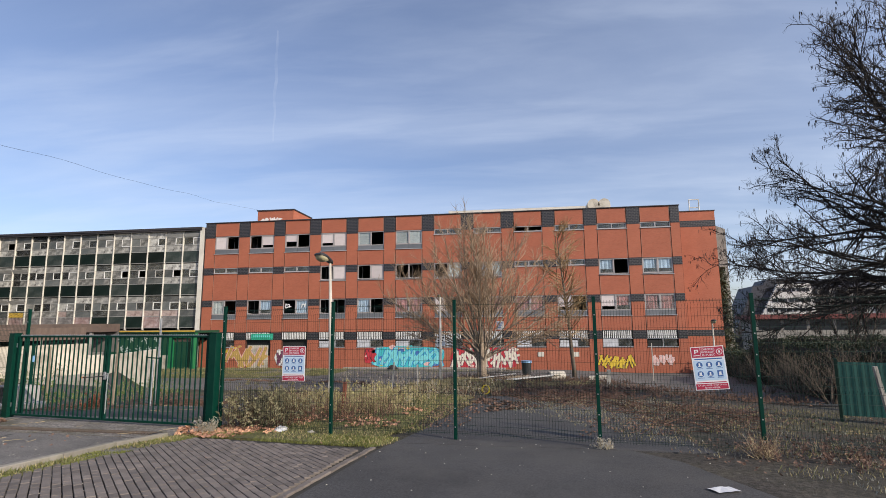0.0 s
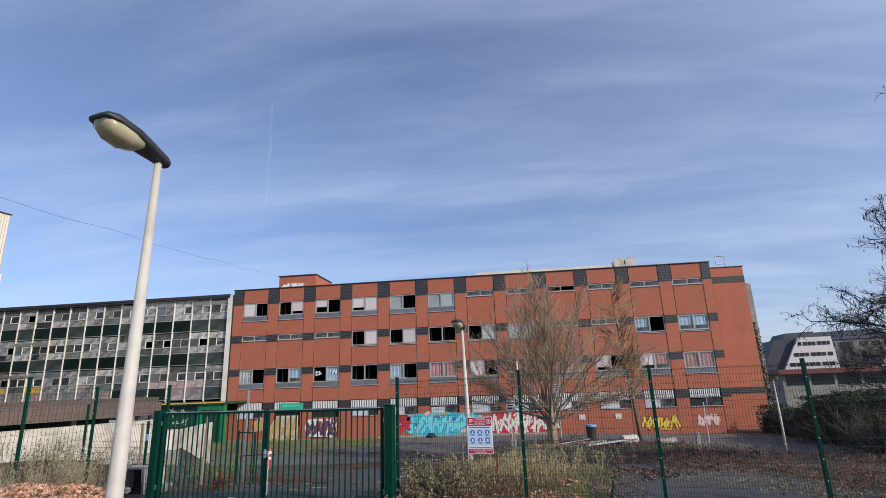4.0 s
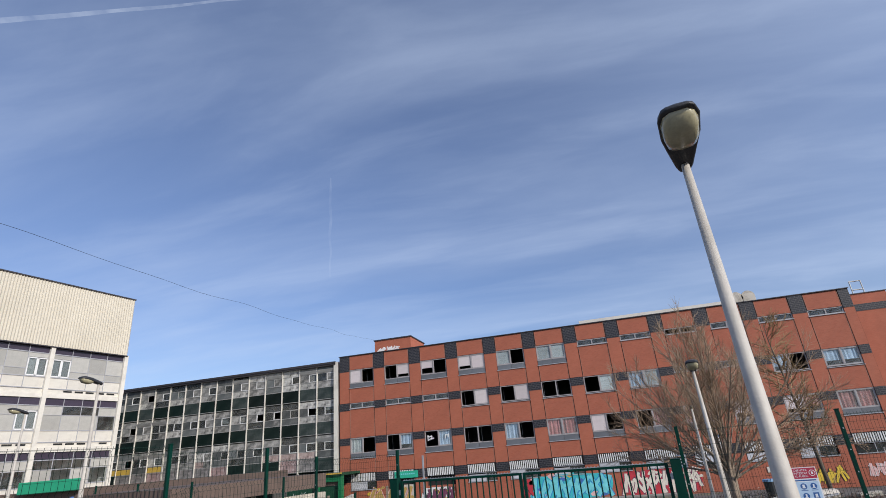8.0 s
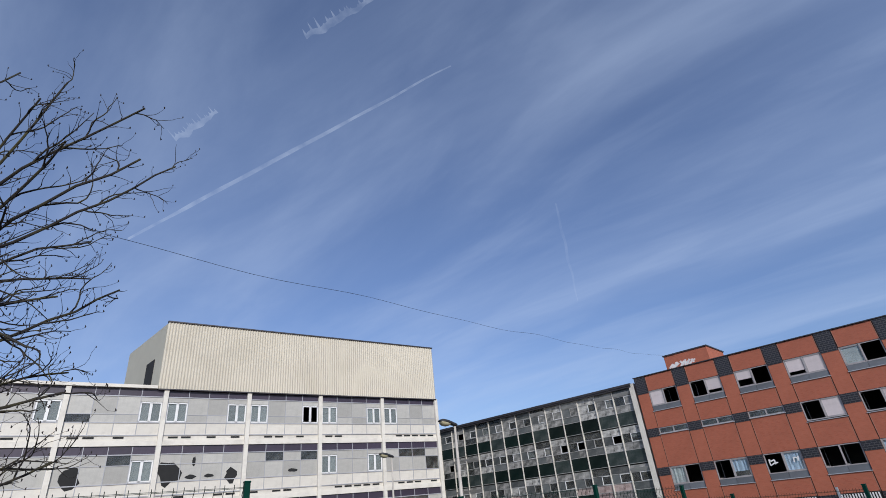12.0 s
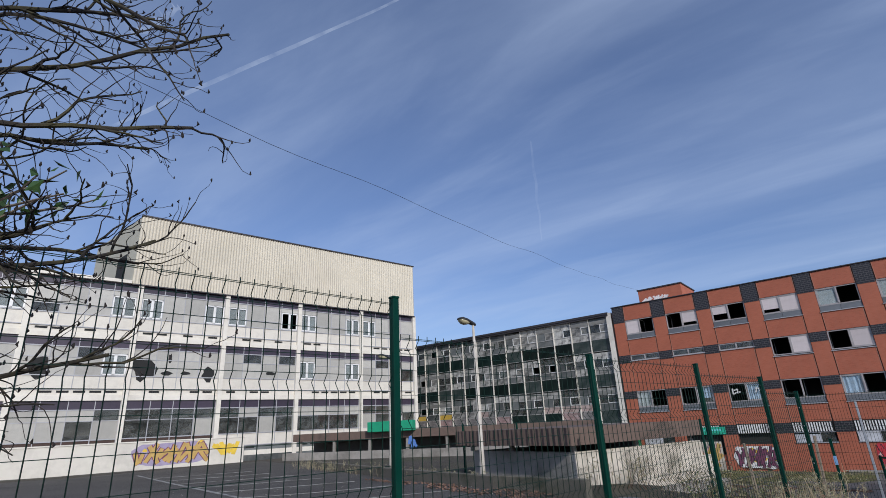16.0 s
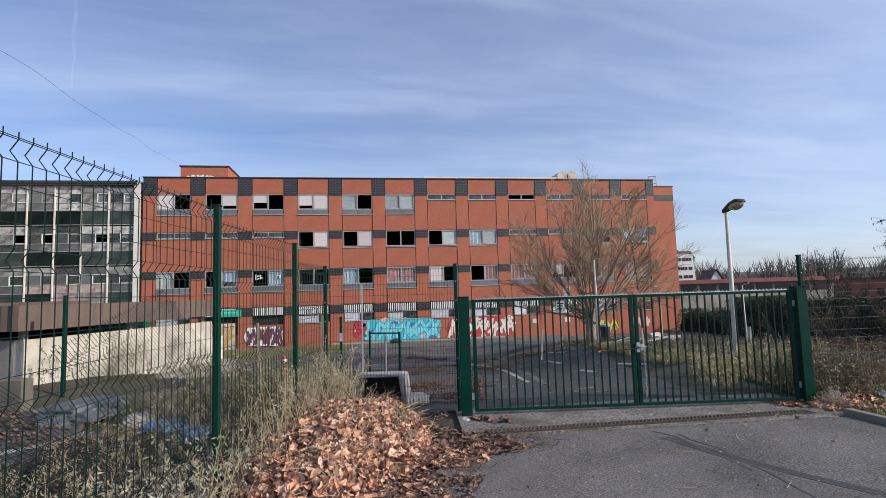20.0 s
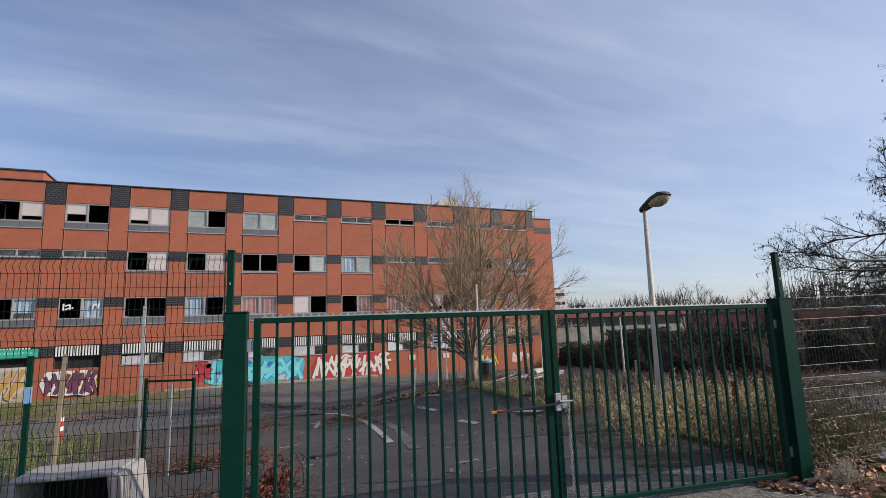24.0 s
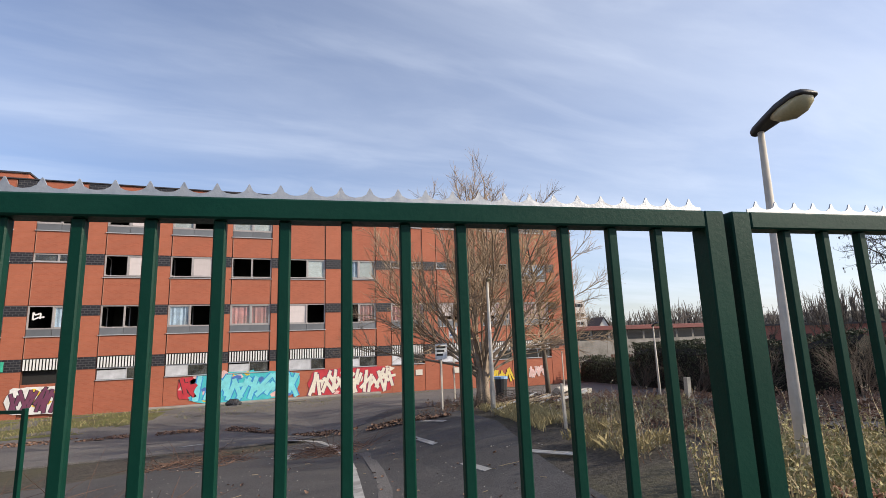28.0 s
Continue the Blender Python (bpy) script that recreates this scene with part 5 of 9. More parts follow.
M["blue_paint"] = mat("smeared_blue_paint", (0.20, 0.38, 0.62), 0.5, var=0.2)
lamp(-7.468, 5.08, 4.42, -10, "off-white lamp post with a dark head beside the drive", r=0.042, lean=(-0.028, 0.065), head=0.92, tip=0.7)
lamp(-5.79, 15.65, 3.915, -9, "off-white lamp post standing in dry weeds behind the gate", r=0.043, lean=(-0.049, -0.109))
lamp(-24.2, 15.2, 5.6, -9, "tall off-white lamp post by the car park", r=0.05)
lamp(-31.5, 18.4, 5.5, -9, "slim lamp post before the white building", r=0.042)
lamp(10.95, 35.5, 2.05, -9, "low lamp post beside the lane", r=0.045)
lamp(-4.35, 25.9, 3.4, -9, "leaning pale lamp post beside the bare tree", r=0.045, head=0.5)
# ---- concrete loading ramp shelter beside the car park ----
def shelter():
    """A roofed concrete pen: paler side wall and greyer front wall, light and shade put into their colours, brown
    ribbed roof edge.
    """
    c = Vector((-21.55, 16.25))
    along = Vector((0.31, 0.951))
    ang = math.degrees(math.atan2(along.y, along.x))
    t = thing("loading_shelter", pose(c.x, c.y, 0, 0, 0, ang), "low concrete loading shelter with a brown ribbed roof edge", "shelter")
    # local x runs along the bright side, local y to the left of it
    # sunlight and shade on the two walls come from their different concrete colours
    part("side_wall", boxes((0, 6.45, 0.0, 0.22, -1.8, 1.42), (6.45, 7.1, 0.02, 0.2, -1.8, 0.9), bevel=0.012), M["concrete_pale"], t, "pale sun-toned concrete wall with stains and painted branch shade")
    part("front_wall", boxes((0.0, 0.22, 0.22, 5.2, -0.2, 1.42), bevel=0.012), M["concrete"], t, "concrete wall with its shade put into a greyer colour")
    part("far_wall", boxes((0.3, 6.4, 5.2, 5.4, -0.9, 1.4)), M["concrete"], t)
    # black sheet standing for the shade under the shelter roof
    part("inner_dark", boxes((0.5, 5.8, 2.5, 2.6, -0.5, 1.9)), M["dark_void"], t)
    roof = part("roof", boxes((-0.35, 6.2, -0.25, 5.8, 2.0, 2.12)), M["concrete_brown"], t)
    n = 56
    vs, fs = [], []
    for i in range(n + 1):
        u = -0.36 + 6.55 * i / n
        d = -0.30 if i % 2 else -0.27
        vs += [(u, d, 1.62), (u, d, 2.13), (u, -0.24, 1.62), (u, -0.24, 2.13)]
        if i:
            o = 4 * i
            fs += [(o - 4, o, o + 1, o - 3), (o - 3, o + 1, o + 3, o - 1), (o - 2, o + 2, o, o - 4)]
    part_data("roof_edge", vs, fs, M["concrete_brown"], roof)
    vs, fs = [], []
    for i in range(50):
        v = -0.3 + 6.1 * i / 49
        d = -0.40 if i % 2 else -0.37
        vs += [(d, v, 1.62), (d, v, 2.13), (-0.34, v, 1.62), (-0.34, v, 2.13)]
        if i:
            o = 4 * i
            fs += [(o - 4, o - 3, o + 1, o), (o - 3, o - 1, o + 3, o + 1), (o - 4, o, o + 2, o - 2)]
    part_data("roof_edge", vs, fs, M["concrete_brown"], roof)
    for x, y in ((0.1, 0.1), (3.0, 0.1), (6.0, 0.1), (0.1, 3.0), (0.1, 5.4)):
        part("roof_post", boxes((x - 0.06, x + 0.06, y - 0.06, y + 0.06, 1.4, 2.0)), M["concrete"], t)
    part("plinth", boxes((-0.5, 7.1, -0.45, -0.002, -1.8, 0.12)), M["concrete"], t)
    return t


shelter()


def ramp_wall():
    """The lower wall that runs back from the end of the shelter's bright side."""
    a, b = Vector((-19.62, 22.75)), Vector((-21.8, 30.1))
    d = b - a
    t = thing("ramp_wall", pose(a.x, a.y, 0, 0, 0, math.degrees(math.atan2(d.y, d.x))), "lower pale concrete wall running back behind the shelter", "wall", kind="structure")
    for k in range(3):
        u0, u1 = d.length * k / 3, d.length * (k + 1) / 3
        part("wall_section", boxes((u0 + 0.006, u1 - 0.006, 0.0, 0.2, -2.2, 0.8), bevel=0.012), M["concrete_pale"], t)


ramp_wall()


def low_wall():
    pts = [(-17.7, 15.75), (-20.2, 13.95), (-23.3, 14.45), (-29.0, 16.1), (-38.2, 19.3)]
    t = thing("retaining_wall", pose(0, 0, 0), "low weathered concrete retaining wall beside the car park", "wall", kind="structure")
    for a, b in zip(pts, pts[1:]):
        d = Vector(b) - Vector(a)
        part("wall_section", boxes((0, d.length, 0, 0.25, -0.4, 0.55 if a[0] > -23 else 0.38), bevel=0.015), M["concrete_mossy"], t, m=pose(a[0], a[1], ground_z(*a) - 0.02, 0, 0, math.degrees(math.atan2(d.y, d.x)) ) @ Matrix.Translation((0, -0.25, 0)))
    return t


low_wall()


def back_canopy():
    """Long flat canopy between the shelter and the white building, with a green awning."""
    t = thing("walkway_canopy", pose(-41.0, 29.0, 0, 0, 0, 18), "long low walkway canopy in dull brown with pale posts", "canopy")
    part("roof", boxes((-9.5, 13.0, 0, 3.0, 1.75, 2.3)), M["concrete_brown"], t)
    for i in range(8):
        part("post", boxes((-9 + i * 3.05, -8.82 + i * 3.05, 0.1, 0.28, 0.3, 1.75)), M["concrete"], t)
    part("back_wall", boxes((-9.5, 13.0, 2.7, 2.9, 0.3, 1.75)), M["room"], t)
    part("kerb_wall", boxes((-9.5, 13.0, -1.2, -0.9, 0.3, 1.0)), M["concrete"], t)
    part("awning", boxes((-2.6, 1.0, -0.6, 0.0, 2.2, 2.9), bevel=0.03), M["bright_green"], t, "bright green awning")
    return t


back_canopy()


def graffiti_wall():
    """Low white wall in front of the white building."""
    d = pose(-51.54, 41.77, 0, 0, 0, WU)
    t = thing("garden_wall", d, "low white rendered wall sprayed with graffiti", "wall")
    part("wall", boxes((-50.0, -17.9, -1.6, -1.35, 0.1, 2.3), bevel=0.02), M["white_panel"], t)
    part("coping", boxes((-50.0, -17.85, -1.65, -1.3, 2.3, 2.38)), M["white"], t)
    return t


gwall = graffiti_wall()


# ---- sprayed lettering, laid as thin paint on the walls ----
def paint(name, col):
    return mat(name, col, 0.6, var=0.18, scale=2.5, fine=30, bump=0.05)


PAINT = {k: paint("spray_" + k, c) for k, c in dict(turquoise=(0.05, 0.48, 0.52), cyan=(0.18, 0.62, 0.66), blue=(0.06, 0.15, 0.42), sky=(0.03, 0.25, 0.55), yellow=(0.72, 0.50, 0.05), red=(0.50, 0.035, 0.05),
         pink=(0.72, 0.45, 0.42), cream=(0.72, 0.66, 0.56), black=(0.025, 0.022, 0.025), purple=(0.17, 0.05, 0.10), white=(0.75, 0.73, 0.71), lilac=(0.34, 0.29, 0.42), ochre=(0.50, 0.33, 0.10), green=(0.03, 0.42, 0.27)).items()}


def blob(name, pts, depth, material, parent, label="", m=None):
    """A flat closed patch of paint in x and z, a few millimetres thick, facing -y."""
    k = len(pts)
    v = [(x, -depth, z) for x, z in pts] + [(x, 0.0, z) for x, z in pts]
    f = [tuple(range(k)), tuple(reversed(range(k, 2 * k)))] + [(i, k + i, k + (i + 1) % k, (i + 1) % k) for i in range(k)]
    me = bpy.data.meshes.new(name)
    me.from_pydata(v, [], f)
    bm = bmesh.new()
    bm.from_mesh(me)
    bmesh.ops.recalc_face_normals(bm, faces=bm.faces)
    bm.to_mesh(me)
    bm.free()
    return link_mesh(name, me, material, parent, label, m)


def tag_piece(x0, x1, z0, z1, y, letters, fill, edge, back, accents, seed, label, parent_m=None, name="graffiti"):
    """A large sprayed piece: a cloud behind, patches of paint, then fat slanted strokes with outlines."""
    rnd = random.Random(seed)
    t = thing(name, parent_m if parent_m is not None else pose(0, y, 0), label, "graffiti", "graffiti")
    w, h = x1 - x0, z1 - z0
    n = 26
    cx, cz = (x0 + x1) / 2, (z0 + z1) / 2
    cloud = [(cx + 0.52 * w * math.copysign(abs(math.cos(a)) ** 0.5, math.cos(a)) * rnd.uniform(0.93, 1.04), cz + 0.54 * h * math.copysign(abs(math.sin(a)) ** 0.6, math.sin(a)) * rnd.uniform(0.86, 1.05)) for a in [2 * math.pi * i / n for i in range(n)]]
    if back:
        blob("backing", cloud, 0.004, PAINT[back], t)
    lw = w / letters

    def bar(p, q, th, depth, col, name):
        """A sprayed stroke from p to q with a cut end."""
        u = Vector((q[0] - p[0], q[1] - p[1])).normalized()
        v = Vector((-u.y, u.x)) * th
        c = rnd.uniform(-0.5, 0.5) * th
        blob(name, [(p[0] + v.x - u.x * c, p[1] + v.y - u.y * c), (p[0] - v.x, p[1] - v.y), (q[0] - v.x * 0.8 + u.x * c, q[1] - v.y * 0.8 + u.y * c), (q[0] + v.x * 1.1, q[1] + v.y * 1.1)], depth, PAINT[col], t)
    # steep overlapping strokes that cross from cell to cell, with a notched upper edge
    th = 0.105 * min(lw, h)
    strokes = []
    for i in range(letters * 4):
        a = x0 + (w - 0.3 * lw) * (i + rnd.random()) / (letters * 4)
        rise = rnd.choice((1, 1, -1)) * rnd.uniform(0.35, 0.95) * h
        run = rnd.uniform(0.15, 0.75) * lw
        c = cz + rnd.uniform(-0.16, 0.16) * h
        p, q = (a, c - rise / 2), (min(a + run, x1), c + rise / 2)
        strokes.append(((p[0], min(max(p[1], z0 + 0.04 * h), z1 - 0.04 * h)), (q[0], min(max(q[1], z0 + 0.04 * h), z1 - 0.04 * h))))
    for k, (p, q) in enumerate(strokes):
        bar(p, q, th * 1.5, 0.0070 + 0.00006 * k, edge, "outline")
        if k % 3 == 2:
            bar(((p[0] * 2 + q[0]) / 3, (p[1] * 2 + q[1]) / 3), (p[0] + 0.5 * lw, (p[1] + q[1]) / 2 + 0.12 * h), th * 0.9, 0.0100 + 0.00006 * k, fill, "cross_stroke")
    for k, (p, q) in enumerate(strokes):
        bar(p, q, th, 0.0110 + 0.00006 * k, fill, "stroke")
    for i in range(len(accents) * 5):
        a, z = rnd.uniform(x0, x1), rnd.uniform(z0 + 0.1 * h, z1)
        r = rnd.uniform(0.08, 0.24) * h
        p = [(a + r * math.cos(q) * rnd.uniform(0.4, 1.2), z + 0.6 * r * math.sin(q) * rnd.uniform(0.4, 1.2)) for q in [2 * math.pi * j / 7 for j in range(7)]]
        blob("paint_patch", p, 0.0052 + 0.00008 * i, PAINT[accents[i % len(accents)]], t)
    return t


tag_piece(-14.6, -7.8, -1.95, -0.02, BY - 0.002, 5, "cyan", "sky", "turquoise", ["yellow", "blue", "turquoise", "pink"], 5, "large turquoise graffiti lettering with blue edges on the brick wall")
tag_piece(-15.3, -14.2, -1.6, -0.2, BY - 0.002, 1, "red", "black", "red", ["pink"], 3, "red graffiti flourish on the brick wall")
tag_piece(-7.0, -0.8, -2.0, -0.1, BY - 0.002, 6, "cream", "purple", "red", ["red", "pink", "cream"], 9, "cream graffiti letters with red shadow on the brick wall")
tag_piece(-29.6, -25.2, -2.1, 0.1, BY - 0.002, 3, "ochre", "pink", None, ["yellow", "ochre"], 13, "loose yellow scrawl across wall and door")
tag_piece(-24.3, -21.3, -1.9, -0.25, BY - 0.03, 4, "purple", "black", "white", ["yellow", "purple", "yellow"], 21, "purple and yellow graffiti lettering on a white ground")
tag_piece(6.1, 9.3, -2.0, -0.75, BY - 0.002, 4, "yellow", "black", None, ["ochre"], 2, "yellow graffiti lettering with black edges")
tag_piece(10.7, 12.6, -1.7, -0.75, BY - 0.002, 3, "pink", "white", None, [], 30, "pale pink outlined graffiti")
tag_piece(-33.3, -30.4, 14.9, 15.7, BY + 12.4 - 0.002, 3, "white", "pink", None, [], 17, "white graffiti on the lift house")
tag_piece(-25.5, -20.6, 0.75, 2.2, 0, 4, "ochre", "purple", "lilac", ["yellow"], 41, "brown and lilac graffiti on the low white wall", parent_m=pose(-51.54, 41.77, 0, 0, 0, WU) @ Matrix.Translation((0, -1.604, 0)))
tag_piece(-20.3, -18.4, 1.1, 2.1, 0, 2, "yellow", "yellow", None, [], 43, "yellow graffiti on the low white wall", parent_m=pose(-51.54, 41.77, 0, 0, 0, WU) @ Matrix.Translation((0, -1.604, 0)))
tag_piece(-0.15, 0.45, 1.0, 1.9, 0, 1, "blue", "blue", None, [], 44, "blue spray tag on a pale post", parent_m=pose(-39.5, 28.1, 0, 0, 0, 40))


def green_banner():
    t = thing("banner", pose(-26.9, BY - 0.08, 1.0), "turquoise-green banner hung over the striped frieze", "banner")
    part("cloth", boxes((0, 2.3, -0.01, 0.0, -0.34, 0.24), bevel=0.003), PAINT["green"], t)
    for i in range(9):
        part("lettering_bar", boxes((0.25 + i * 0.2, 0.38 + i * 0.2, -0.014, -0.01, -0.06, 0.06)), PAINT["cyan"], t)


green_banner()
for _x in (0.9, 4.0):
    _t = thing("notice", pose(_x, BY - 0.01, -0.95), "small pale notice board on the brick wall", "notice", "wall notices")
    part("board", boxes((0, 0.55, -0.02, 0, 0, 0.42), bevel=0.004), M["white_panel"], _t)


# ---- hedge, woods and buildings in the distance ----
def leaf_cloud(name, spots, size, material, parent=None, label="", category="", kind="stuff", seed=1, squash=0.7, slim=0.45):
    """Many small bent leaves at the given places."""
    rnd = random.Random(seed)
    vs, fs = [], []
    for p in spots:
        a = Vector((rnd.gauss(0, 1), rnd.gauss(0, 1), rnd.gauss(0, 1) * squash)).normalized()
        b = a.orthogonal().normalized()
        b.rotate(Matrix.Rotation(rnd.uniform(0, 6.28), 3, a))
        s = size * rnd.uniform(0.6, 1.4)
        o = len(vs)
        vs += [p - b * s, p + a.cross(b) * s * slim + a * s * 0.15, p + b * s, p - a.cross(b) * s * slim + a * s * 0.15]
        fs += [(o, o + 1, o + 2), (o, o + 2, o + 3)]
    ob = part_data(name, vs, fs, material, parent, label)
    if kind:
        ob["kind"] = kind
    if category:
        ob["category"] = category
    return ob


M["hedge_leaf"] = mat("dark_evergreen_leaf", (0.030, 0.042, 0.016), 0.6, var=0.4, scale=1.5, bump=0.0)
# Solid core coloured near-black in place of the shade between the leaves.
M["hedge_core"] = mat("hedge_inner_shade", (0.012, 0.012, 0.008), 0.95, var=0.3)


def hedge(x0, y0, x1, y1, h, depth, seed, label, n=9000, top_noise=0.35):
    rnd = random.Random(seed)
    d = Vector((x1 - x0, y1 - y0))
    L = d.length
    t = thing("hedge", pose(x0, y0, 0, 0, 0, math.degrees(math.atan2(d.y, d.x))), label, "hedge")

    def gz(u, v):
        c = d.normalized()
        return ground_z(x0 + c.x * u - c.y * v, y0 + c.y * u + c.x * v)

    def top(u):
        return h + top_noise * noise.noise(Vector((u * 0.45, seed, 0))) + 0.15 * noise.noise(Vector((u * 1.7, seed, 4)))
    vs, fs = [], []
    k = max(6, int(L / 0.7))
    prof = ((0.0, 0.02), (0.1, 0.5), (0.18, 0.86), (0.5, 1.0), (0.82, 0.86), (0.9, 0.5), (1.0, 0.02))
    for i in range(k + 1):
        u = L * i / k
        for v, z in prof:
            jit = 0.15 * noise.noise(Vector((u * 1.3, v * 3, z * 4 + seed)))
            vs.append((u, (v - 0.5) * depth * 0.86 + jit, gz(u, 0) + z * (top(u) - 0.15)))
        if i:
            o = i * 7
            fs += [(o - 7 + q, o + q, o + q + 1, o - 7 + q + 1) for q in range(6)]
    fs += [tuple(range(7)), tuple(reversed(range(k * 7, k * 7 + 7)))]
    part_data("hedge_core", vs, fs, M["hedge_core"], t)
    spots = []
    for _ in range(n):
        u = rnd.uniform(-0.2, L + 0.2)
        s = rnd.random()
        z = rnd.random() ** 0.7
        v = rnd.choice((-1, 1)) * depth * 0.5 * (1 if z < 0.8 else 1 - (z - 0.8) * 3) * rnd.uniform(0.85, 1.08)
        if s < 0.3:
            z, v = 1.0, rnd.uniform(-0.45, 0.45) * depth
        spots.append(Vector((u, v, gz(u, 0) + z * top(u) + rnd.uniform(-0.1, 0.12))))
    leaf_cloud("foliage", spots, 0.075, M["hedge_leaf"], t, seed=seed)
    return t


hedge(16.6, 43.0, 16.2, 27.5, 2.9, 2.2, 2, "tall dark evergreen hedge along the lane", 12000)
hedge(16.8, 50.0, 16.62, 43.1, 1.9, 2.2, 12, "low end of the dark evergreen hedge", 4500)
hedge(16.4, 27.0, 19.0, 15.5, 2.4, 2.0, 7, "dark hedge continuing beside the yard", 6000)
hedge(22.3, 50.2, 27.0, 47.0, 3.0, 2.2, 6, "dark brambly hedge behind the lane", 5000)


def far_wood(pts, h, depth, seed, n, label, mats):
    """A belt of bare trees far off: many thin upright twigs over a low rise."""
    rnd = random.Random(seed)
    paths = []
    for _ in range(n):
        i = rnd.randrange(len(pts) - 1)
        f = rnd.random()
        x = pts[i][0] * (1 - f) + pts[i + 1][0] * f + rnd.uniform(-depth, depth) * 0.3
        y = pts[i][1] * (1 - f) + pts[i + 1][1] * f + rnd.uniform(0, depth)
        hh = h * rnd.uniform(0.55, 1.1) * (0.75 + 0.45 * noise.noise(Vector((x * 0.03, y * 0.03, seed))))
        z0 = -2.5
        p = Vector((x, y, z0))
        paths.append([(p, 0.35), (p + Vector((rnd.uniform(-.6, .6), 0, hh * 0.5)), 0.26), (p + Vector((rnd.uniform(-1.4, 1.4), 0, hh * 0.8)), 0.16)])
        for b in range(9):
            q = p + Vector((0, 0, hh * rnd.uniform(0.25, 0.7)))
            sp = rnd.uniform(0.8, 2.4)
            a = rnd.uniform(0, 6.28)
            paths.append([(q, 0.13), (q + Vector((sp * 0.6 * math.cos(a), sp * 0.6 * math.sin(a), hh * 0.17)), 0.10), (q + Vector((sp * math.cos(a), sp * math.sin(a), hh * 0.32)), 0.05)])
    v, f = tube_mesh(paths, 3)
    ob = part_data("far_wood", v, f, mats)
    return tagged(ob, label, "woodland", kind="stuff")


M["far_twig"] = mat("far_grey_brown_wood", (0.10, 0.085, 0.078), 0.95, var=0.3, scale=0.05, bump=0.0)
M["far_bank"] = mat("far_wooded_bank", (0.085, 0.075, 0.058), 0.95, var=0.4, scale=0.06, fine=0.8, bump=0.0)
far_wood([(40, 175), (110, 165), (185, 120), (230, 60)], 19, 26, 3, 520, "belt of bare winter trees on the skyline", M["far_twig"])
far_wood([(30, 130), (60, 118)], 10, 10, 8, 40, "clump of bare trees beyond the car park", M["far_twig"])


def bank():
    vs, fs = [], []
    pts = [(-60, 230), (20, 215), (80, 200), (150, 165), (215, 110), (255, 40), (270, -40)]
    for i, (x, y) in enumerate(pts):
        n = Vector((x, y)).normalized()
        for k, (d, z) in enumerate(((-26, -3.5), (-10, 2.0), (6, 5.5), (30, 7.0), (70, 4.0))):
            vs.append((x + n.x * d, y + n.y * d, z + 1.2 * noise.noise(Vector((i * 0.9, k, 2)))))
        if i:
            o = i * 5
            fs += [(o - 5 + k, o + k, o + k + 1, o - 4 + k) for k in range(4)]
    ob = part_data("wooded_bank", vs, fs, M["far_bank"], smooth=True)
    tagged(ob, "wooded slope on the horizon", "hillside", kind="structure")


bank()


def office_block():
    """Stepped concrete office block with a sloping dark side and ribbon windows."""
    cx, cy = 38.5, 84.0
    ang = -8
    t = thing("office_block", pose(cx, cy, -2.3, 0, 0, ang), "white stepped office block with ribbon windows and a sloping dark flank", "building")
    h = 9.7
    vs = [(-6.2, 0, 0), (3.9, 0, 0), (3.9, 9, 0), (-6.2, 9, 0), (-1.05, 0, h), (3.2, 0, h), (3.2, 9, h), (-1.05, 9, h)]
    solid = [(0, 1, 5, 4), (1, 2, 6, 5), (2, 3, 7, 6), (3, 0, 4, 7), (4, 5, 6, 7), (3, 2, 1, 0)]
    part_data("body", vs, solid, M["render_white"], t)
    vs = [(-8.2, 0.6, 0), (-6.0, 0.6, 0), (-6.0, 9, 0), (-8.2, 9, 0), (-4.1, 0.6, h - 0.2), (-0.85, 0.6, h + 0.1), (-0.85, 9, h + 0.1), (-4.1, 9, h - 0.2)]
    part_data("sloping_flank", vs, solid, M["slate"], t)
    part_data("roof_storey", [(-2.4, 3, h - 0.4), (2.6, 3, h - 0.4), (2.6, 9, h - 0.4), (-2.4, 9, h - 0.4), (-1.6, 3, h + 0.9), (2.2, 3, h + 1.0), (2.2, 9, h + 1.0), (-1.6, 9, h + 0.9)], solid, M["slate"], t)
    for r, (z0, z1) in enumerate(((8.55, 9.05), (7.0, 7.5), (5.6, 6.1), (4.2, 4.7))):
        x0 = -6.2 + 5.15 * z1 / h + 0.3
        n = 7
        w = (3.15 - x0) / n
        for i in range(n):
            part("window", boxes((x0 + i * w, x0 + (i + (0.82 if (i + r) % 3 else 0.6)) * w, -0.06, 0.02, z0, z1)), M["glass_dark"], t)
    low = thing("canteen", pose(34.6, 76.0, -2.3, 0, 0, -6), "low pavilion with a dark red metal roof", "building")
    part("wall", boxes((-4, 24, 0, 6, 0, 4.5)), M["concrete"], low)
    part("roof", boxes((-4.6, 24.6, -0.8, 6.6, 4.5, 5.15), bevel=0.05), M["dark_red"], low)
    for i in range(9):
        part("window", boxes((-3.6 + i * 3, -1 + i * 3, -0.04, 0.02, 3.1, 4.4)), M["glass_dark"], low)


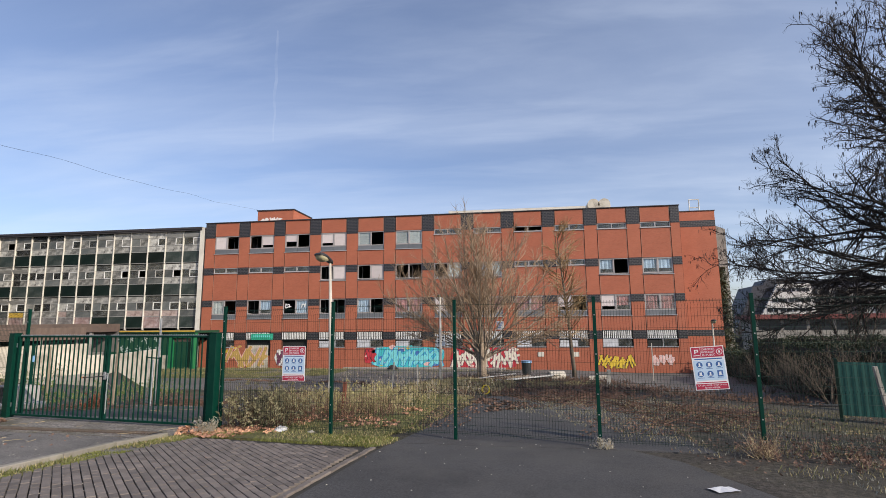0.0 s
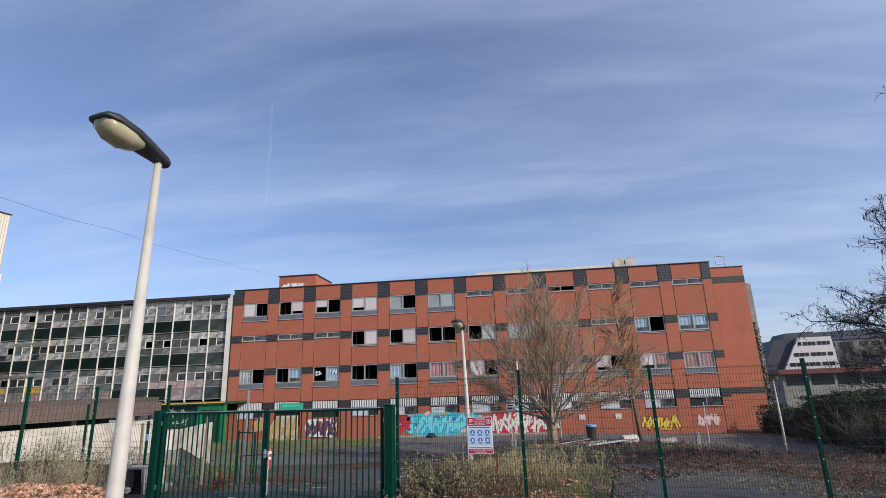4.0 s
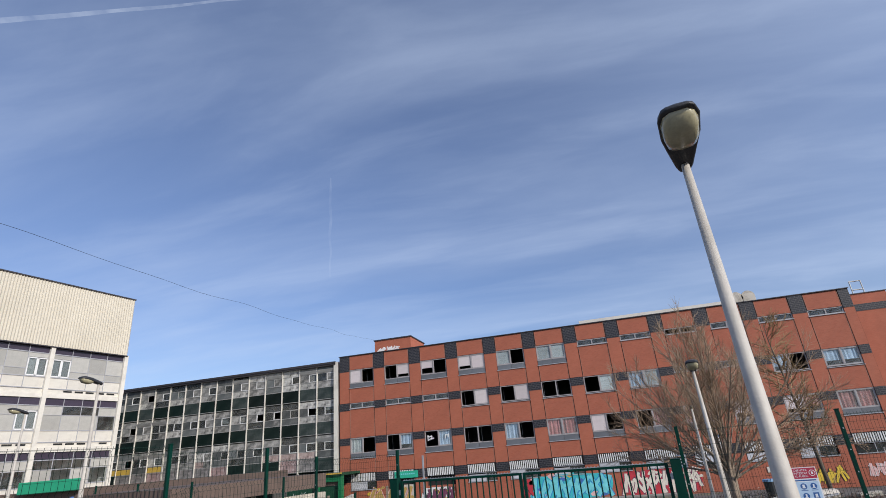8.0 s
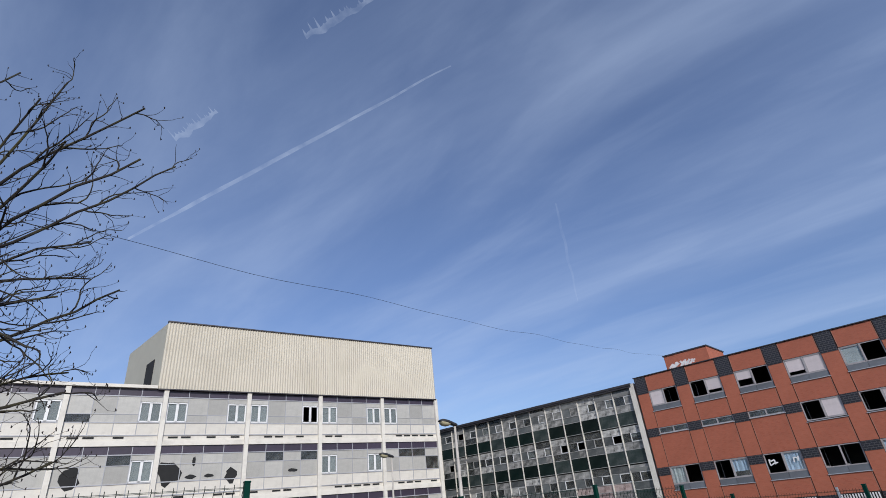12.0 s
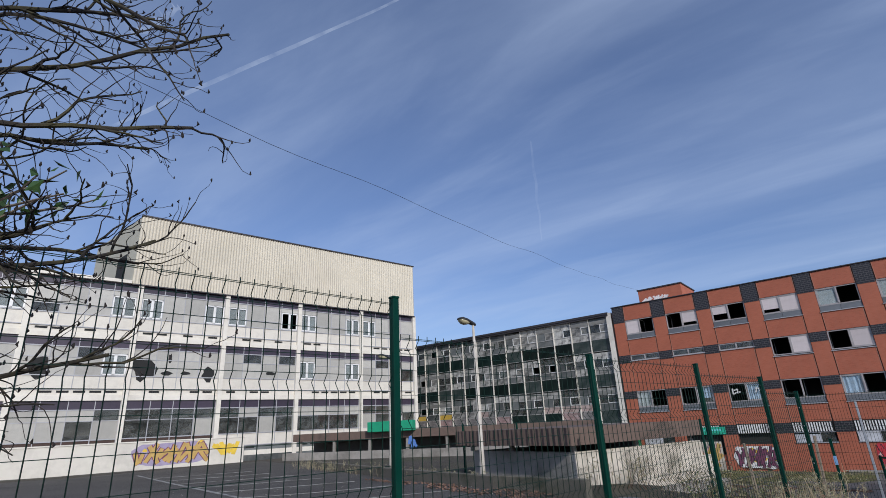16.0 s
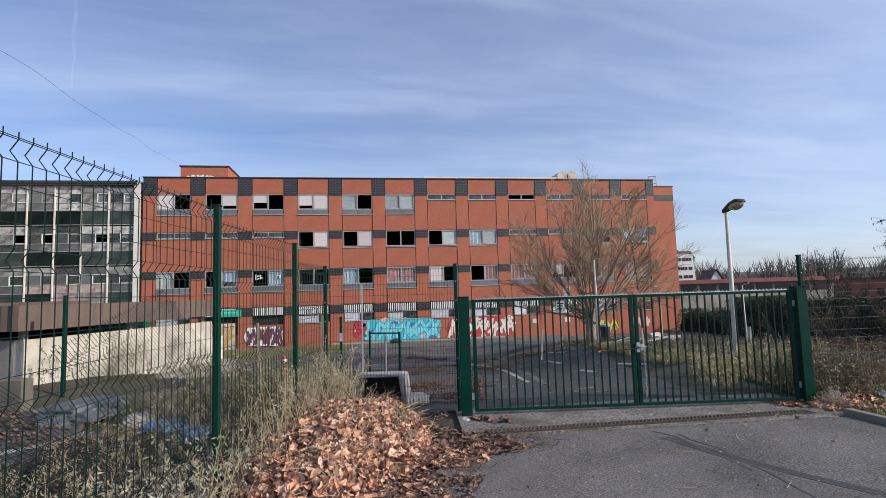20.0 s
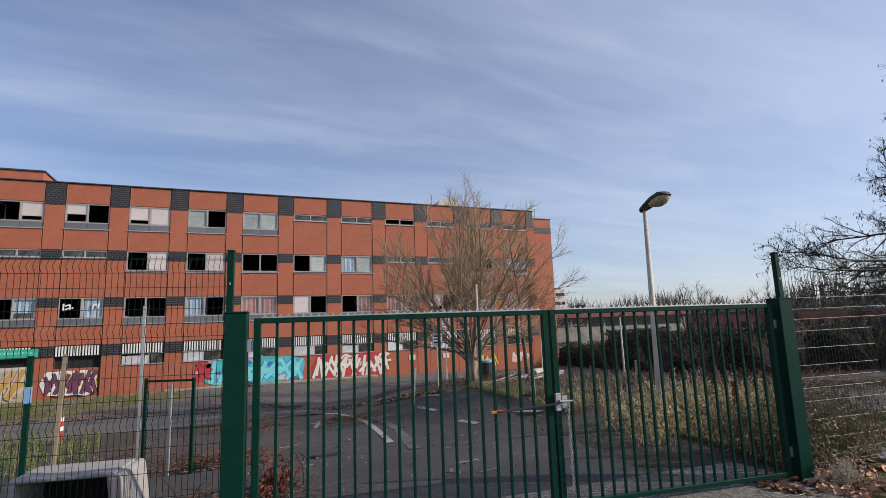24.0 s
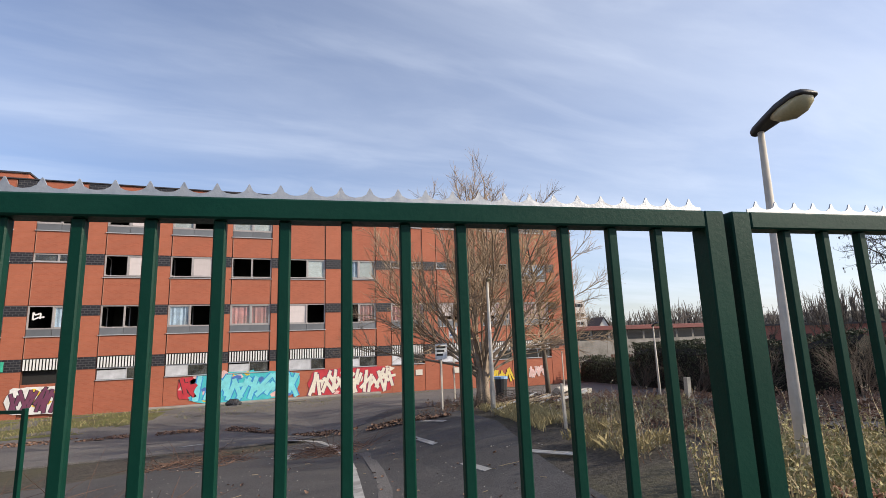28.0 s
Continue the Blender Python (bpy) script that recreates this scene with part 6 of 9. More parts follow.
def far_block():
    """A long grey block far behind the office, with a glazed stair shaft and a dark roof."""
    t = thing("far_block", pose(96, 200, -2.4, 0, 0, -12), "long grey concrete block far behind the office block", "building")
    part("wall", boxes((0, 26, 0, 12, 0, 15.5)), M["concrete"], t)
    part_data("roof", [(-0.5, -0.4, 15.5), (26.5, -0.4, 15.5), (26.5, 12.4, 15.5), (-0.5, 12.4, 15.5), (2.5, 3, 18.4), (26.0, 3, 18.8), (26.0, 9, 18.8), (2.5, 9, 18.4)], [(0, 1, 5, 4), (1, 2, 6, 5), (2, 3, 7, 6), (3, 0, 4, 7), (4, 5, 6, 7), (3, 2, 1, 0)], M["slate"], t)
    part("stair_shaft", boxes((12.5, 16.0, -0.3, 0.02, 3.0, 14.6)), M["glass_dark"], t, "dark glazed stair shaft")
    for x in (1.5, 5.0, 8.5, 18.0, 21.5):
        for z in (3.2, 6.6, 10.0, 13.0):
            part("window", boxes((x, x + 2.4, -0.08, 0.02, z, z + 1.5)), M["glass_dark"], t)


M["slate"] = mat("dark_slate_cladding", (0.06, 0.062, 0.075), 0.6, var=0.2, scale=0.4)
M["glass_dark"] = mat("dark_window_glass", (0.02, 0.024, 0.03), 0.15, var=0.2, bump=0.0)
M["dark_red"] = mat("dull_red_metal", (0.19, 0.05, 0.045), 0.6, var=0.2, scale=0.3)
M["roof_tile"] = mat("brown_roof_tile", (0.11, 0.065, 0.05), 0.8, var=0.2, scale=0.4)
M["render_white"] = mat("pale_house_render", (0.68, 0.66, 0.62), 0.8, var=0.08, scale=0.3)
M["red_brick_far"] = mat("far_red_brick", (0.28, 0.10, 0.075), 0.85, var=0.15, scale=0.4)
office_block()
far_block()


def house(x, y, w, d, h, roof, ang, wall, label, flat=False):
    t = thing("house", pose(x, y, -2.4, 0, 0, ang), label, "house", "far houses")
    part("wall", boxes((0, w, 0, d, 0, h)), wall, t)
    if flat:
        part("roof", boxes((-0.3, w + 0.3, -0.3, d + 0.3, h, h + 0.4)), M["cap"], t)
    else:
        vs = [(-0.3, -0.3, h), (w + 0.3, -0.3, h), (w + 0.3, d + 0.3, h), (-0.3, d + 0.3, h), (w / 2, -0.3, h + roof), (w / 2, d + 0.3, h + roof)]
        part_data("roof", vs, [(0, 4, 5, 3), (1, 2, 5, 4), (0, 3, 2, 1)], M["roof_tile"], t)
        part_data("gable", [(0, 0.0, h), (w, 0.0, h), (w / 2, 0.0, h + roof * 0.92), (0, 0.2, h), (w, 0.2, h), (w / 2, 0.2, h + roof * 0.92)], [(0, 1, 2), (5, 4, 3), (0, 3, 4, 1), (1, 4, 5, 2), (2, 5, 3, 0)], wall, t)
    for r in range(max(1, int(h / 3.2))):
        for i in range(max(1, int(w / 3.2))):
            xx = 0.9 + i * 3.0
            part("window", boxes((xx, xx + 1.2, -0.04, 0.02, 1.1 + 2.8 * r, 2.5 + 2.8 * r)), M["glass_dark"], t)
    return t


house(61.2, 106, 3.4, 6, 4.7, 3.1, -12, M["render_white"], "white house with a steep gable")
house(88, 112, 34, 12, 4.6, 0, -34, M["red_brick_far"], "long low red brick building", True)
house(112, 96, 26, 12, 4.4, 0, -44, M["red_brick_far"], "long low red brick building", True)
house(128, 84, 9, 9, 4.6, 4.4, -50, M["render_white"], "white house with a steep gable")
house(82, 122, 4, 5, 3.2, 2.4, -25, M["render_white"], "small white house among trees")
house(146, 62, 18, 10, 4.4, 3.6, -62, M["render_white"], "pale house with a long roof")
# ---- bare trees ----
def grow(rnd, start, direction, length, r0, r1, steps, wander, up, droop=0.0):
    pts = []
    p, d = start.copy(), direction.normalized()
    for i in range(steps + 1):
        f = i / steps
        pts.append((p.copy(), r0 + (r1 - r0) * f))
        d = (d + Vector((rnd.gauss(0, wander), rnd.gauss(0, wander), rnd.gauss(0, wander) + up - droop * f))).normalized()
        p = p + d * (length / steps)
    return pts


def side_dir(rnd, d, spread):
    a = d.orthogonal().normalized()
    a.rotate(Matrix.Rotation(rnd.uniform(0, 2 * math.pi), 3, d))
    return (d * math.cos(spread) + a * math.sin(spread)).normalized()


def branchlets(rnd, limb, n, length, r, spread, up, wander, steps=4, lo=0.25, droop=0.0):
    """Side branches along a limb."""
    out = []
    for k in range(n):
        f = lo + (1 - lo) * (k + rnd.random()) / n
        i = min(int(f * (len(limb) - 1)), len(limb) - 2)
        g = f * (len(limb) - 1) - i
        p = limb[i][0].lerp(limb[i + 1][0], g)
        rr = limb[i][1] * (1 - g) + limb[i + 1][1] * g
        d = (limb[i + 1][0] - limb[i][0]).normalized()
        out.append(grow(rnd, p, side_dir(rnd, d, rnd.uniform(*spread)), length * rnd.uniform(0.55, 1.15) * (1.15 - 0.6 * f), min(r, rr * 0.75), r * 0.3, steps, wander, up, droop))
    return out


def vase_tree(x, y, top, spread, seed, label, limbs=15, name="bare_tree", trunk_h=1.5, trunk_r=0.24, twig="twig", wide=False, bark="bark"):
    """A pollarded tree: short trunk, then many limbs that fan upward and outward."""
    rnd = random.Random(seed)
    z0 = ground_z(x, y)
    t = thing(name, pose(x, y, z0), label, "tree", "bare trees")
    H = top - z0
    stems = [[(Vector((0, 0, -0.15)), trunk_r * 1.35), (Vector((0.02, 0, 0.35)), trunk_r), (Vector((0.0, 0.03, trunk_h)), trunk_r * 0.95), (Vector((0.02, 0.02, trunk_h + 0.5)), trunk_r * 0.7)]]
    if wide:
        for k in range(5):
            a = 1.1 + k * 1.26
            c = Vector((math.cos(a), math.sin(a), 0)) * trunk_r * 0.55
            stems.append([(c * 1.7 + Vector((0, 0, -0.1)), trunk_r * 0.6), (c + Vector((0, 0, 0.5)), trunk_r * 0.5), (c * 1.2 + Vector((0, 0, trunk_h)), trunk_r * 0.52), (c * 2.4 + Vector((0, 0, trunk_h + 0.6)), trunk_r * 0.3)])
    v, f = tube_mesh(stems, 12)
    part_data("trunk", v, f, M[bark], t, smooth=True)
    big, mid, fine = [], [], []
    tilts = (5, 13, 22, 31, 40, 48, 56, 66, 76) if wide else (8, 18, 26, 34, 44, 54)
    for i in range(limbs):
        a = 2.39996 * i + rnd.uniform(-0.3, 0.3)
        tilt = radians(tilts[i % len(tilts)] + rnd.uniform(-4, 4))
        d = Vector((math.cos(a) * math.sin(tilt), math.sin(a) * math.sin(tilt), math.cos(tilt)))
        L = (H - trunk_h) * rnd.uniform(0.85, 1.0) * ((0.92 + 0.12 * math.sin(2.2 * tilt) - 0.20 * tilt) if wide else (1.0 - 0.36 * tilt))
        s = Vector((0.6 * trunk_r * math.cos(a), 0.6 * trunk_r * math.sin(a), trunk_h + rnd.uniform(-0.45, 0.4)))
        limb = grow(rnd, s, d, L, rnd.uniform(0.036, 0.060) if wide else rnd.uniform(0.045, 0.08), 0.011, 11, 0.042, 0.012 if wide else 0.035)
        big.append(limb)
        for b in branchlets(rnd, limb, 13 if wide else 9, spread * 0.45, 0.026, (0.3, 0.8), 0.06, 0.11, 6, 0.25):
            mid.append(b)
            fine += branchlets(rnd, b, 12, 0.8, 0.0115, (0.3, 0.85), 0.06, 0.14, 4, 0.3)
        fine += branchlets(rnd, limb, 20, 0.9, 0.0125, (0.3, 0.8), 0.06, 0.12, 4, 0.5)
    v, f = tube_mesh(big, 6)
    part_data("limbs_crown", v, f, M[bark], t)
    v, f = tube_mesh(mid, 4)
    part_data("branches_crown", v, f, M[twig], t)
    v, f = tube_mesh(fine, 3)
    part_data("twigs_crown", v, f, M[twig], t)
    return t


vase_tree(-2.75, 30.0, 8.3, 4.4, 11, "bare pollarded tree with upright reddish-brown branches", 42, trunk_h=1.35, wide=True, bark="bark_pale")


def straight_tree(x, y, top, seed, label, wide=2.6, trunk_r=0.13, lean=0.0):
    rnd = random.Random(seed)
    z0 = ground_z(x, y)
    t = thing("young_tree", pose(x, y, z0), label, "tree", "bare trees")
    H = top - z0
    trunk = grow(rnd, Vector((0, 0, -0.1)), Vector((lean, 0, 1)), H, trunk_r, 0.015, 12, 0.02, 0.04)
    v, f = tube_mesh([trunk], 8)
    part_data("trunk", v, f, M["bark"], t, smooth=True)
    mid = branchlets(rnd, trunk, 54, wide, 0.036, (0.8, 1.25), 0.06, 0.08, 6, 0.25)
    fine = []
    for b in mid:
        fine += branchlets(rnd, b, 14, 0.9, 0.017, (0.4, 0.9), 0.05, 0.12, 3, 0.2)
    v, f = tube_mesh(mid, 5)
    part_data("branches_crown", v, f, M["twig_yellow"], t)
    v, f = tube_mesh(fine, 3)
    part_data("twigs_crown", v, f, M["twig_yellow"], t)
    return t


straight_tree(2.45, 33.7, 7.9, 5, "slim bare tree with yellowish side branches", lean=-0.02)


def spreading_tree(x, y, limb_specs, seed, label, trunk_h, trunk_r, fine_len=0.9, mid_n=12, name="spreading_tree", mats=("twig_dark", "twig_dark"), z0=None, ivy=0, mid_len=2.6, fine_n=8, droop=0.05, lean=(0, 0), buds=0, sprigs=0, limb_r=None, twig_r=0.008, wander=0.07, rise_up=0.02, bark="bark", catkins=0.0):
    """A broad bare tree; each limb is given by heading, rise and length."""
    rnd = random.Random(seed)
    g0 = ground_z(x, y) if z0 is None else z0
    t = thing(name, pose(x, y, g0), label, "tree", "bare trees")
    top = Vector((lean[0], lean[1], trunk_h))
    trunk = [(Vector((0, 0, -0.2)), trunk_r * 1.5), (Vector((lean[0] * 0.1, lean[1] * 0.1, 0.3)), trunk_r * 1.1), (top * 0.5, trunk_r), (top, trunk_r * 0.85), (top + Vector((0, 0, 0.6)), trunk_r * 0.4)]
    v, f = tube_mesh([trunk], 12)
    part_data("trunk", v, f, M["bark"], t, smooth=True)
    big, mid, fine = [], [], []
    for head, rise, L, hz in limb_specs:
        a = radians(head)
        d = Vector((math.cos(a) * math.cos(radians(rise)), math.sin(a) * math.cos(radians(rise)), math.sin(radians(rise))))
        f0 = hz / trunk_h
        limb = grow(rnd, Vector((top.x * f0, top.y * f0, hz)), d, L, limb_r or trunk_r * 0.42, 0.010, 13, wander, rise_up * 0.6, 0.0)
        big.append(limb)
        subs = branchlets(rnd, limb, mid_n, mid_len, 0.45 * (limb_r or 0.085), (0.3, 0.9), rise_up, wander * 1.5, 8, 0.15, droop)
        mid += subs
        for b in subs:
            fine += branchlets(rnd, b, fine_n, fine_len, twig_r, (0.35, 0.95), rise_up * 2, wander * 1.9, 5, 0.15, droop * 0.5)
        fine += branchlets(rnd, limb, 14, fine_len, twig_r, (0.5, 1.0), rise_up * 2, wander * 1.9, 5, 0.4)
    if sprigs:
        fine += [q for b in fine[:] for q in branchlets(rnd, b, sprigs, fine_len * 0.45, twig_r * 0.6, (0.4, 0.9), 0.08, 0.12, 2, 0.2)]
    if buds:
        tips = []
        for b in fine:
            if rnd.random() < buds:
                p = b[-1][0]
                tips.append([(p, 0.004), (p + Vector((rnd.uniform(-.01, .01), rnd.uniform(-.01, .01), 0.012)), 0.0085), (p + Vector((0, 0, 0.028)), 0.003)])
        fine += tips
    if catkins:
        hang = []
        for b in fine:
            if rnd.random() < catkins:
                p = b[-1][0]
                for _k in range(rnd.randint(1, 3)):
                    q = p + Vector((rnd.gauss(0, 0.02), rnd.gauss(0, 0.02), 0))
                    hang.append([(q, 0.004), (q + Vector((0, 0, -0.04)), 0.009), (q + Vector((rnd.gauss(0, 0.01), 0, -rnd.uniform(0.07, 0.13))), 0.004)])
        v, f = tube_mesh(hang, 3)
        ob = part_data("catkin_spray", v, f, M["twig_dark"], t, "dry hanging catkins")
        ob["kind"] = "stuff"
    for nm, paths, sides, mm in (("limbs_crown", big, 7, bark), ("branches_crown", mid, 5, mats[0]), ("twigs_crown", fine, 3, mats[1])):
        v, f = tube_mesh(paths, sides)
        part_data(nm, v, f, M[mm], t)
    if ivy:
        spots = []
        for _ in range(ivy):
            f = rnd.random()
            p = top * f * 1.05
            a = rnd.uniform(0, 6.28)
            r = trunk_r * (1.05 - 0.2 * f) + abs(rnd.gauss(0, 0.09))
            spots.append(p + Vector((math.cos(a) * r, math.sin(a) * r, rnd.uniform(-0.1, 0.1))))
        leaf_cloud("ivy", spots, 0.045, M["ivy"], t, "glossy green ivy", seed=seed, kind="stuff")
    return t


M["ivy"] = mat("green_ivy_leaf", (0.035, 0.075, 0.018), 0.45, var=0.35, scale=4, bump=0.0)
# the large tree by the street on the right
spreading_tree(12.0, 17.5, [(195, 32, 6.6, 4.4), (190, 28, 7.1, 4.6), (192, 36, 7.0, 4.8), (194, 44, 7.0, 5.0), (196, 54, 7.0, 5.2), (157, 6, 7.1, 3.4), (198, 2, 7.1, 3.6), (200, 50, 6.8, 5.2), (180, 12, 6.4, 3.8), (145, 10, 6.8, 3.4), (210, 40, 6.8, 5.0), (168, 16, 6.2, 3.8), (205, 62, 7.0, 5.2), (215, 20, 6.8, 4.2), (172, 8, 5.6, 3.2), (135, 6, 6.6, 3.4), (150, 0, 6.2, 2.9), (188, 20, 6.6, 4.2), (222, 30, 6.6, 4.6), (205, 12, 6.6, 3.8),
                             (225, 52, 6.6, 5.2), (240, 20, 6.2, 4.2), (110, 40, 5.6, 4.8), (280, 40, 5.6, 4.8), (330, 45, 5.6, 5.0), (40, 40, 5.6, 4.8),
                             (200, 66, 6.6, 5.2), (190, 60, 6.4, 5.2), (212, 70, 6.6, 5.3), (186, 48, 6.4, 5.0), (204, 36, 6.6, 4.8), (182, 26, 6.2, 4.4), (196, 18, 6.4, 4.0), (176, 34, 6.0, 4.6)], 23,
               "large bare tree with drooping dark twigs over the yard", 5.4, 0.32, 0.58, 19, fine_n=11, mid_len=2.0, droop=0.06, sprigs=3, limb_r=0.066, twig_r=0.009, wander=0.115, rise_up=0.025, bark="twig_dark", catkins=0.22)
# the tree by the car park fence
spreading_tree(-18.4, 0.3, [(50, 55, 3.9, 3.4), (70, 55, 3.8, 3.5), (80, 36, 3.0, 3.3), (30, 50, 3.6, 3.3), (75, 45, 3.3, 3.4), (58, 30, 2.7, 3.0), (50, 24, 2.6, 3.2), (52, 34, 2.7, 3.9), (78, 28, 2.5, 3.1), (65, 74, 4.2, 3.6), (100, 50, 3.2, 3.3), (75, 12, 1.9, 2.7), (60, 4, 1.8, 2.4), (54, -5, 2.5, 2.2), (85, 20, 1.7, 2.8),
                             (50, 62, 4.5, 3.4), (35, 58, 4.3, 3.4), (20, 58, 4.2, 3.4), (40, 66, 4.8, 3.4), (60, -10, 2.3, 2.2), (45, 4, 2.1, 2.5), (70, -3, 2.1, 2.4), (58, 10, 2.4, 2.7),
                             (200, 50, 3.6, 3.3), (250, 45, 3.4, 3.2), (300, 50, 3.4, 3.2), (150, 55, 3.4, 3.3)], 31,
               "bare tree with budding twigs reaching over the fence", 3.7, 0.15, 0.36, 9, "budding_tree", ("bark_lichen", "twig_dark"), mid_len=1.05, fine_n=5, buds=0.85, droop=0.0, limb_r=0.027, twig_r=0.0055, wander=0.13, rise_up=0.03, bark="bark_lichen")


def ivy_pole():
    """A pale leaning pole grown over with ivy."""
    rnd = random.Random(8)
    z0 = ground_z(-17.0, 1.25)
    t = thing("ivy_clad_pole", pose(-17.0, 1.25, z0), "pale leaning pole overgrown with green ivy", "pole")
    top = Vector((-0.25, 0.05, 3.5 - z0))
    v, f = tube_mesh([[(Vector((0, 0, -0.1)), 0.055), (top * 0.5, 0.052), (top, 0.05)]], 10)
    part_data("pole", v, f, M["pole_paint"], t, smooth=True)
    spots, vines = [], []
    for _ in range(1100):
        f = rnd.random() ** 1.6
        a = rnd.uniform(0, 6.28)
        r = 0.05 + abs(rnd.gauss(0, 0.10 + 0.16 * (1 - f) ** 2))
        spots.append(top * (f * 1.02) + Vector((math.cos(a) * r - 0.07, math.sin(a) * r - 0.07, rnd.uniform(-0.05, 0.05))))
    for k in range(6):
        vines.append(grow(rnd, top * rnd.uniform(0.85, 1.0), Vector((rnd.uniform(-0.2, 0.9), rnd.uniform(0.2, 1.0), 0.25)), rnd.uniform(0.5, 0.9), 0.012, 0.004, 6, 0.14, 0.0, 0.03))
        spots += [p + Vector((rnd.gauss(0, 0.03), rnd.gauss(0, 0.03), rnd.gauss(0, 0.03))) for p, _r in vines[-1] for _k in range(2)]
    v, f = tube_mesh(vines, 4)
    part_data("ivy_stem", v, f, M["bark"], t)
    leaf_cloud("ivy_leaves", spots, 0.042, M["ivy"], t, seed=8)


ivy_pole()
# small bare trees over the hedge
for _x, _y, _s, _h in ((19.5, 37.0, 3, 4.6), (20.0, 31.0, 4, 4.2), (24.0, 26.0, 9, 5.0)):
    vase_tree(_x, _y, _h, 3.0, _s + 50, "small bare tree behind the hedge", 9, "small_tree", 1.0, 0.12, "twig_dark")


# ---- weeds, grass, leaves ----
M["straw"] = mat("dry_straw_stem", (0.46, 0.36, 0.22), 0.85, var=0.25, scale=3, bump=0.0)
M["weed_leaf"] = mat("pale_grey_green_leaf", (0.28, 0.265, 0.175), 0.8, var=0.35, scale=2.5, bump=0.0)
M["weed_pale"] = mat("frosted_pale_leaf", (0.34, 0.33, 0.25), 0.8, var=0.35, scale=2.5, bump=0.0)
M["weed_dry"] = mat("dry_seed_head", (0.42, 0.39, 0.33), 0.85, var=0.3, scale=2.5, bump=0.0)
M["weed_green"] = mat("green_weed_leaf", (0.10, 0.15, 0.035), 0.7, var=0.35, scale=2.5, bump=0.0)
M["bramble"] = mat("brown_bramble_stem", (0.12, 0.065, 0.045), 0.85, var=0.3, scale=2.5, bump=0.0)
M["grass"] = mat("winter_grass_blade", (0.15, 0.16, 0.055), 0.7, var=0.4, scale=1.2, bump=0.0)
M["grass_dry"] = mat("dry_grass_blade", (0.34, 0.28, 0.14), 0.8, var=0.3, scale=1.2, bump=0.0)
M["frost_grass"] = mat("frosted_grass_blade", (0.26, 0.255, 0.21), 0.7, var=0.3, scale=1.2, bump=0.0)
M["moss_grass"] = mat("bright_mossy_grass", (0.15, 0.165, 0.03), 0.7, var=0.3, scale=1.2, bump=0.0)
M["leaf_orange"] = mat("orange_brown_dead_leaf", (0.54, 0.29, 0.185), 0.75, var=0.35, scale=3.0, bump=0.0, spread=0.35)
M["leaf_tan"] = mat("pinkish_tan_dead_leaf", (0.70, 0.48, 0.36), 0.75, var=0.35, scale=3.0, bump=0.0, spread=0.3)
M["leaf_brown"] = mat("brown_dead_leaf", (0.19, 0.112, 0.08), 0.8, var=0.35, scale=3.0, bump=0.0, spread=0.3)


def pick(rnd, poly):
    xs, ys = [p[0] for p in poly], [p[1] for p in poly]
    while True:
        x, y = rnd.uniform(min(xs), max(xs)), rnd.uniform(min(ys), max(ys))
        s = [(b[0] - a[0]) * (y - a[1]) - (b[1] - a[1]) * (x - a[0]) > 0 for a, b in zip(poly, poly[1:] + poly[:1])]
        if all(s) or not any(s):
            return x, y


def weeds(name, poly, n, h, label, seed, stem="straw", leaf="weed_leaf", leaves=9, size=0.035, lean=0.22, heap=None, droop=0.0, sides=3, slim=0.26):
    """A stand of dry upright weeds: thin bent stems with small hanging leaves; one object of stuff."""
    rnd = random.Random(seed)
    paths, spots = [], []
    for _ in range(n):
        x, y = pick(rnd, poly)
        z = ground_z(x, y) + (heap(x, y) if heap else 0)
        hh = h * rnd.uniform(0.45, 1.1)
        st = grow(rnd, Vector((x, y, z - 0.03)), Vector((rnd.gauss(0, lean), rnd.gauss(0, lean), 1)), hh, 0.0055, 0.002, 5, 0.09, 0.02, droop)
        paths.append(st)
        subs = branchlets(rnd, st, rnd.randint(1, 3), hh * 0.35, 0.003, (0.4, 0.9), 0.05, 0.12, 3, 0.35)
        paths += subs
        for s in (st, *subs):
            for _k in range(max(1, int(leaves * (1 if s is st else 0.5)))):
                q = rnd.uniform(0.25, 1.0) * (len(s) - 1)
                i = min(int(q), len(s) - 2)
                p = s[i][0].lerp(s[i + 1][0], q - i)
                spots.append(p + Vector((rnd.gauss(0, 0.02), rnd.gauss(0, 0.02), rnd.gauss(0, 0.02))))
    t = thing(name, pose(0, 0, 0), label, "weeds")
    v, f = tube_mesh(paths, sides)
    ob = part_data("stem_mass", v, f, M[stem], t)
    ob["kind"] = "stuff"
    leaf_cloud("leaves", spots, size, M[leaf], t, seed=seed, slim=slim)
    return t


def heap_h(x, y):
    """The heap of swept leaves beside the gate."""
    u, v = (x + 14.95), (y - 11.55)
    c, s = math.cos(radians(12)), math.sin(radians(12))
    a, b = (u * c - v * s) / 1.1, (u * s + v * c) / 2.2
    r = a * a + b * b
    return 0.0 if r >= 1 else 0.54 * (1 - r) ** 0.8 * (1 + 0.25 * noise.noise(Vector((x * 2, y * 2, 0))))


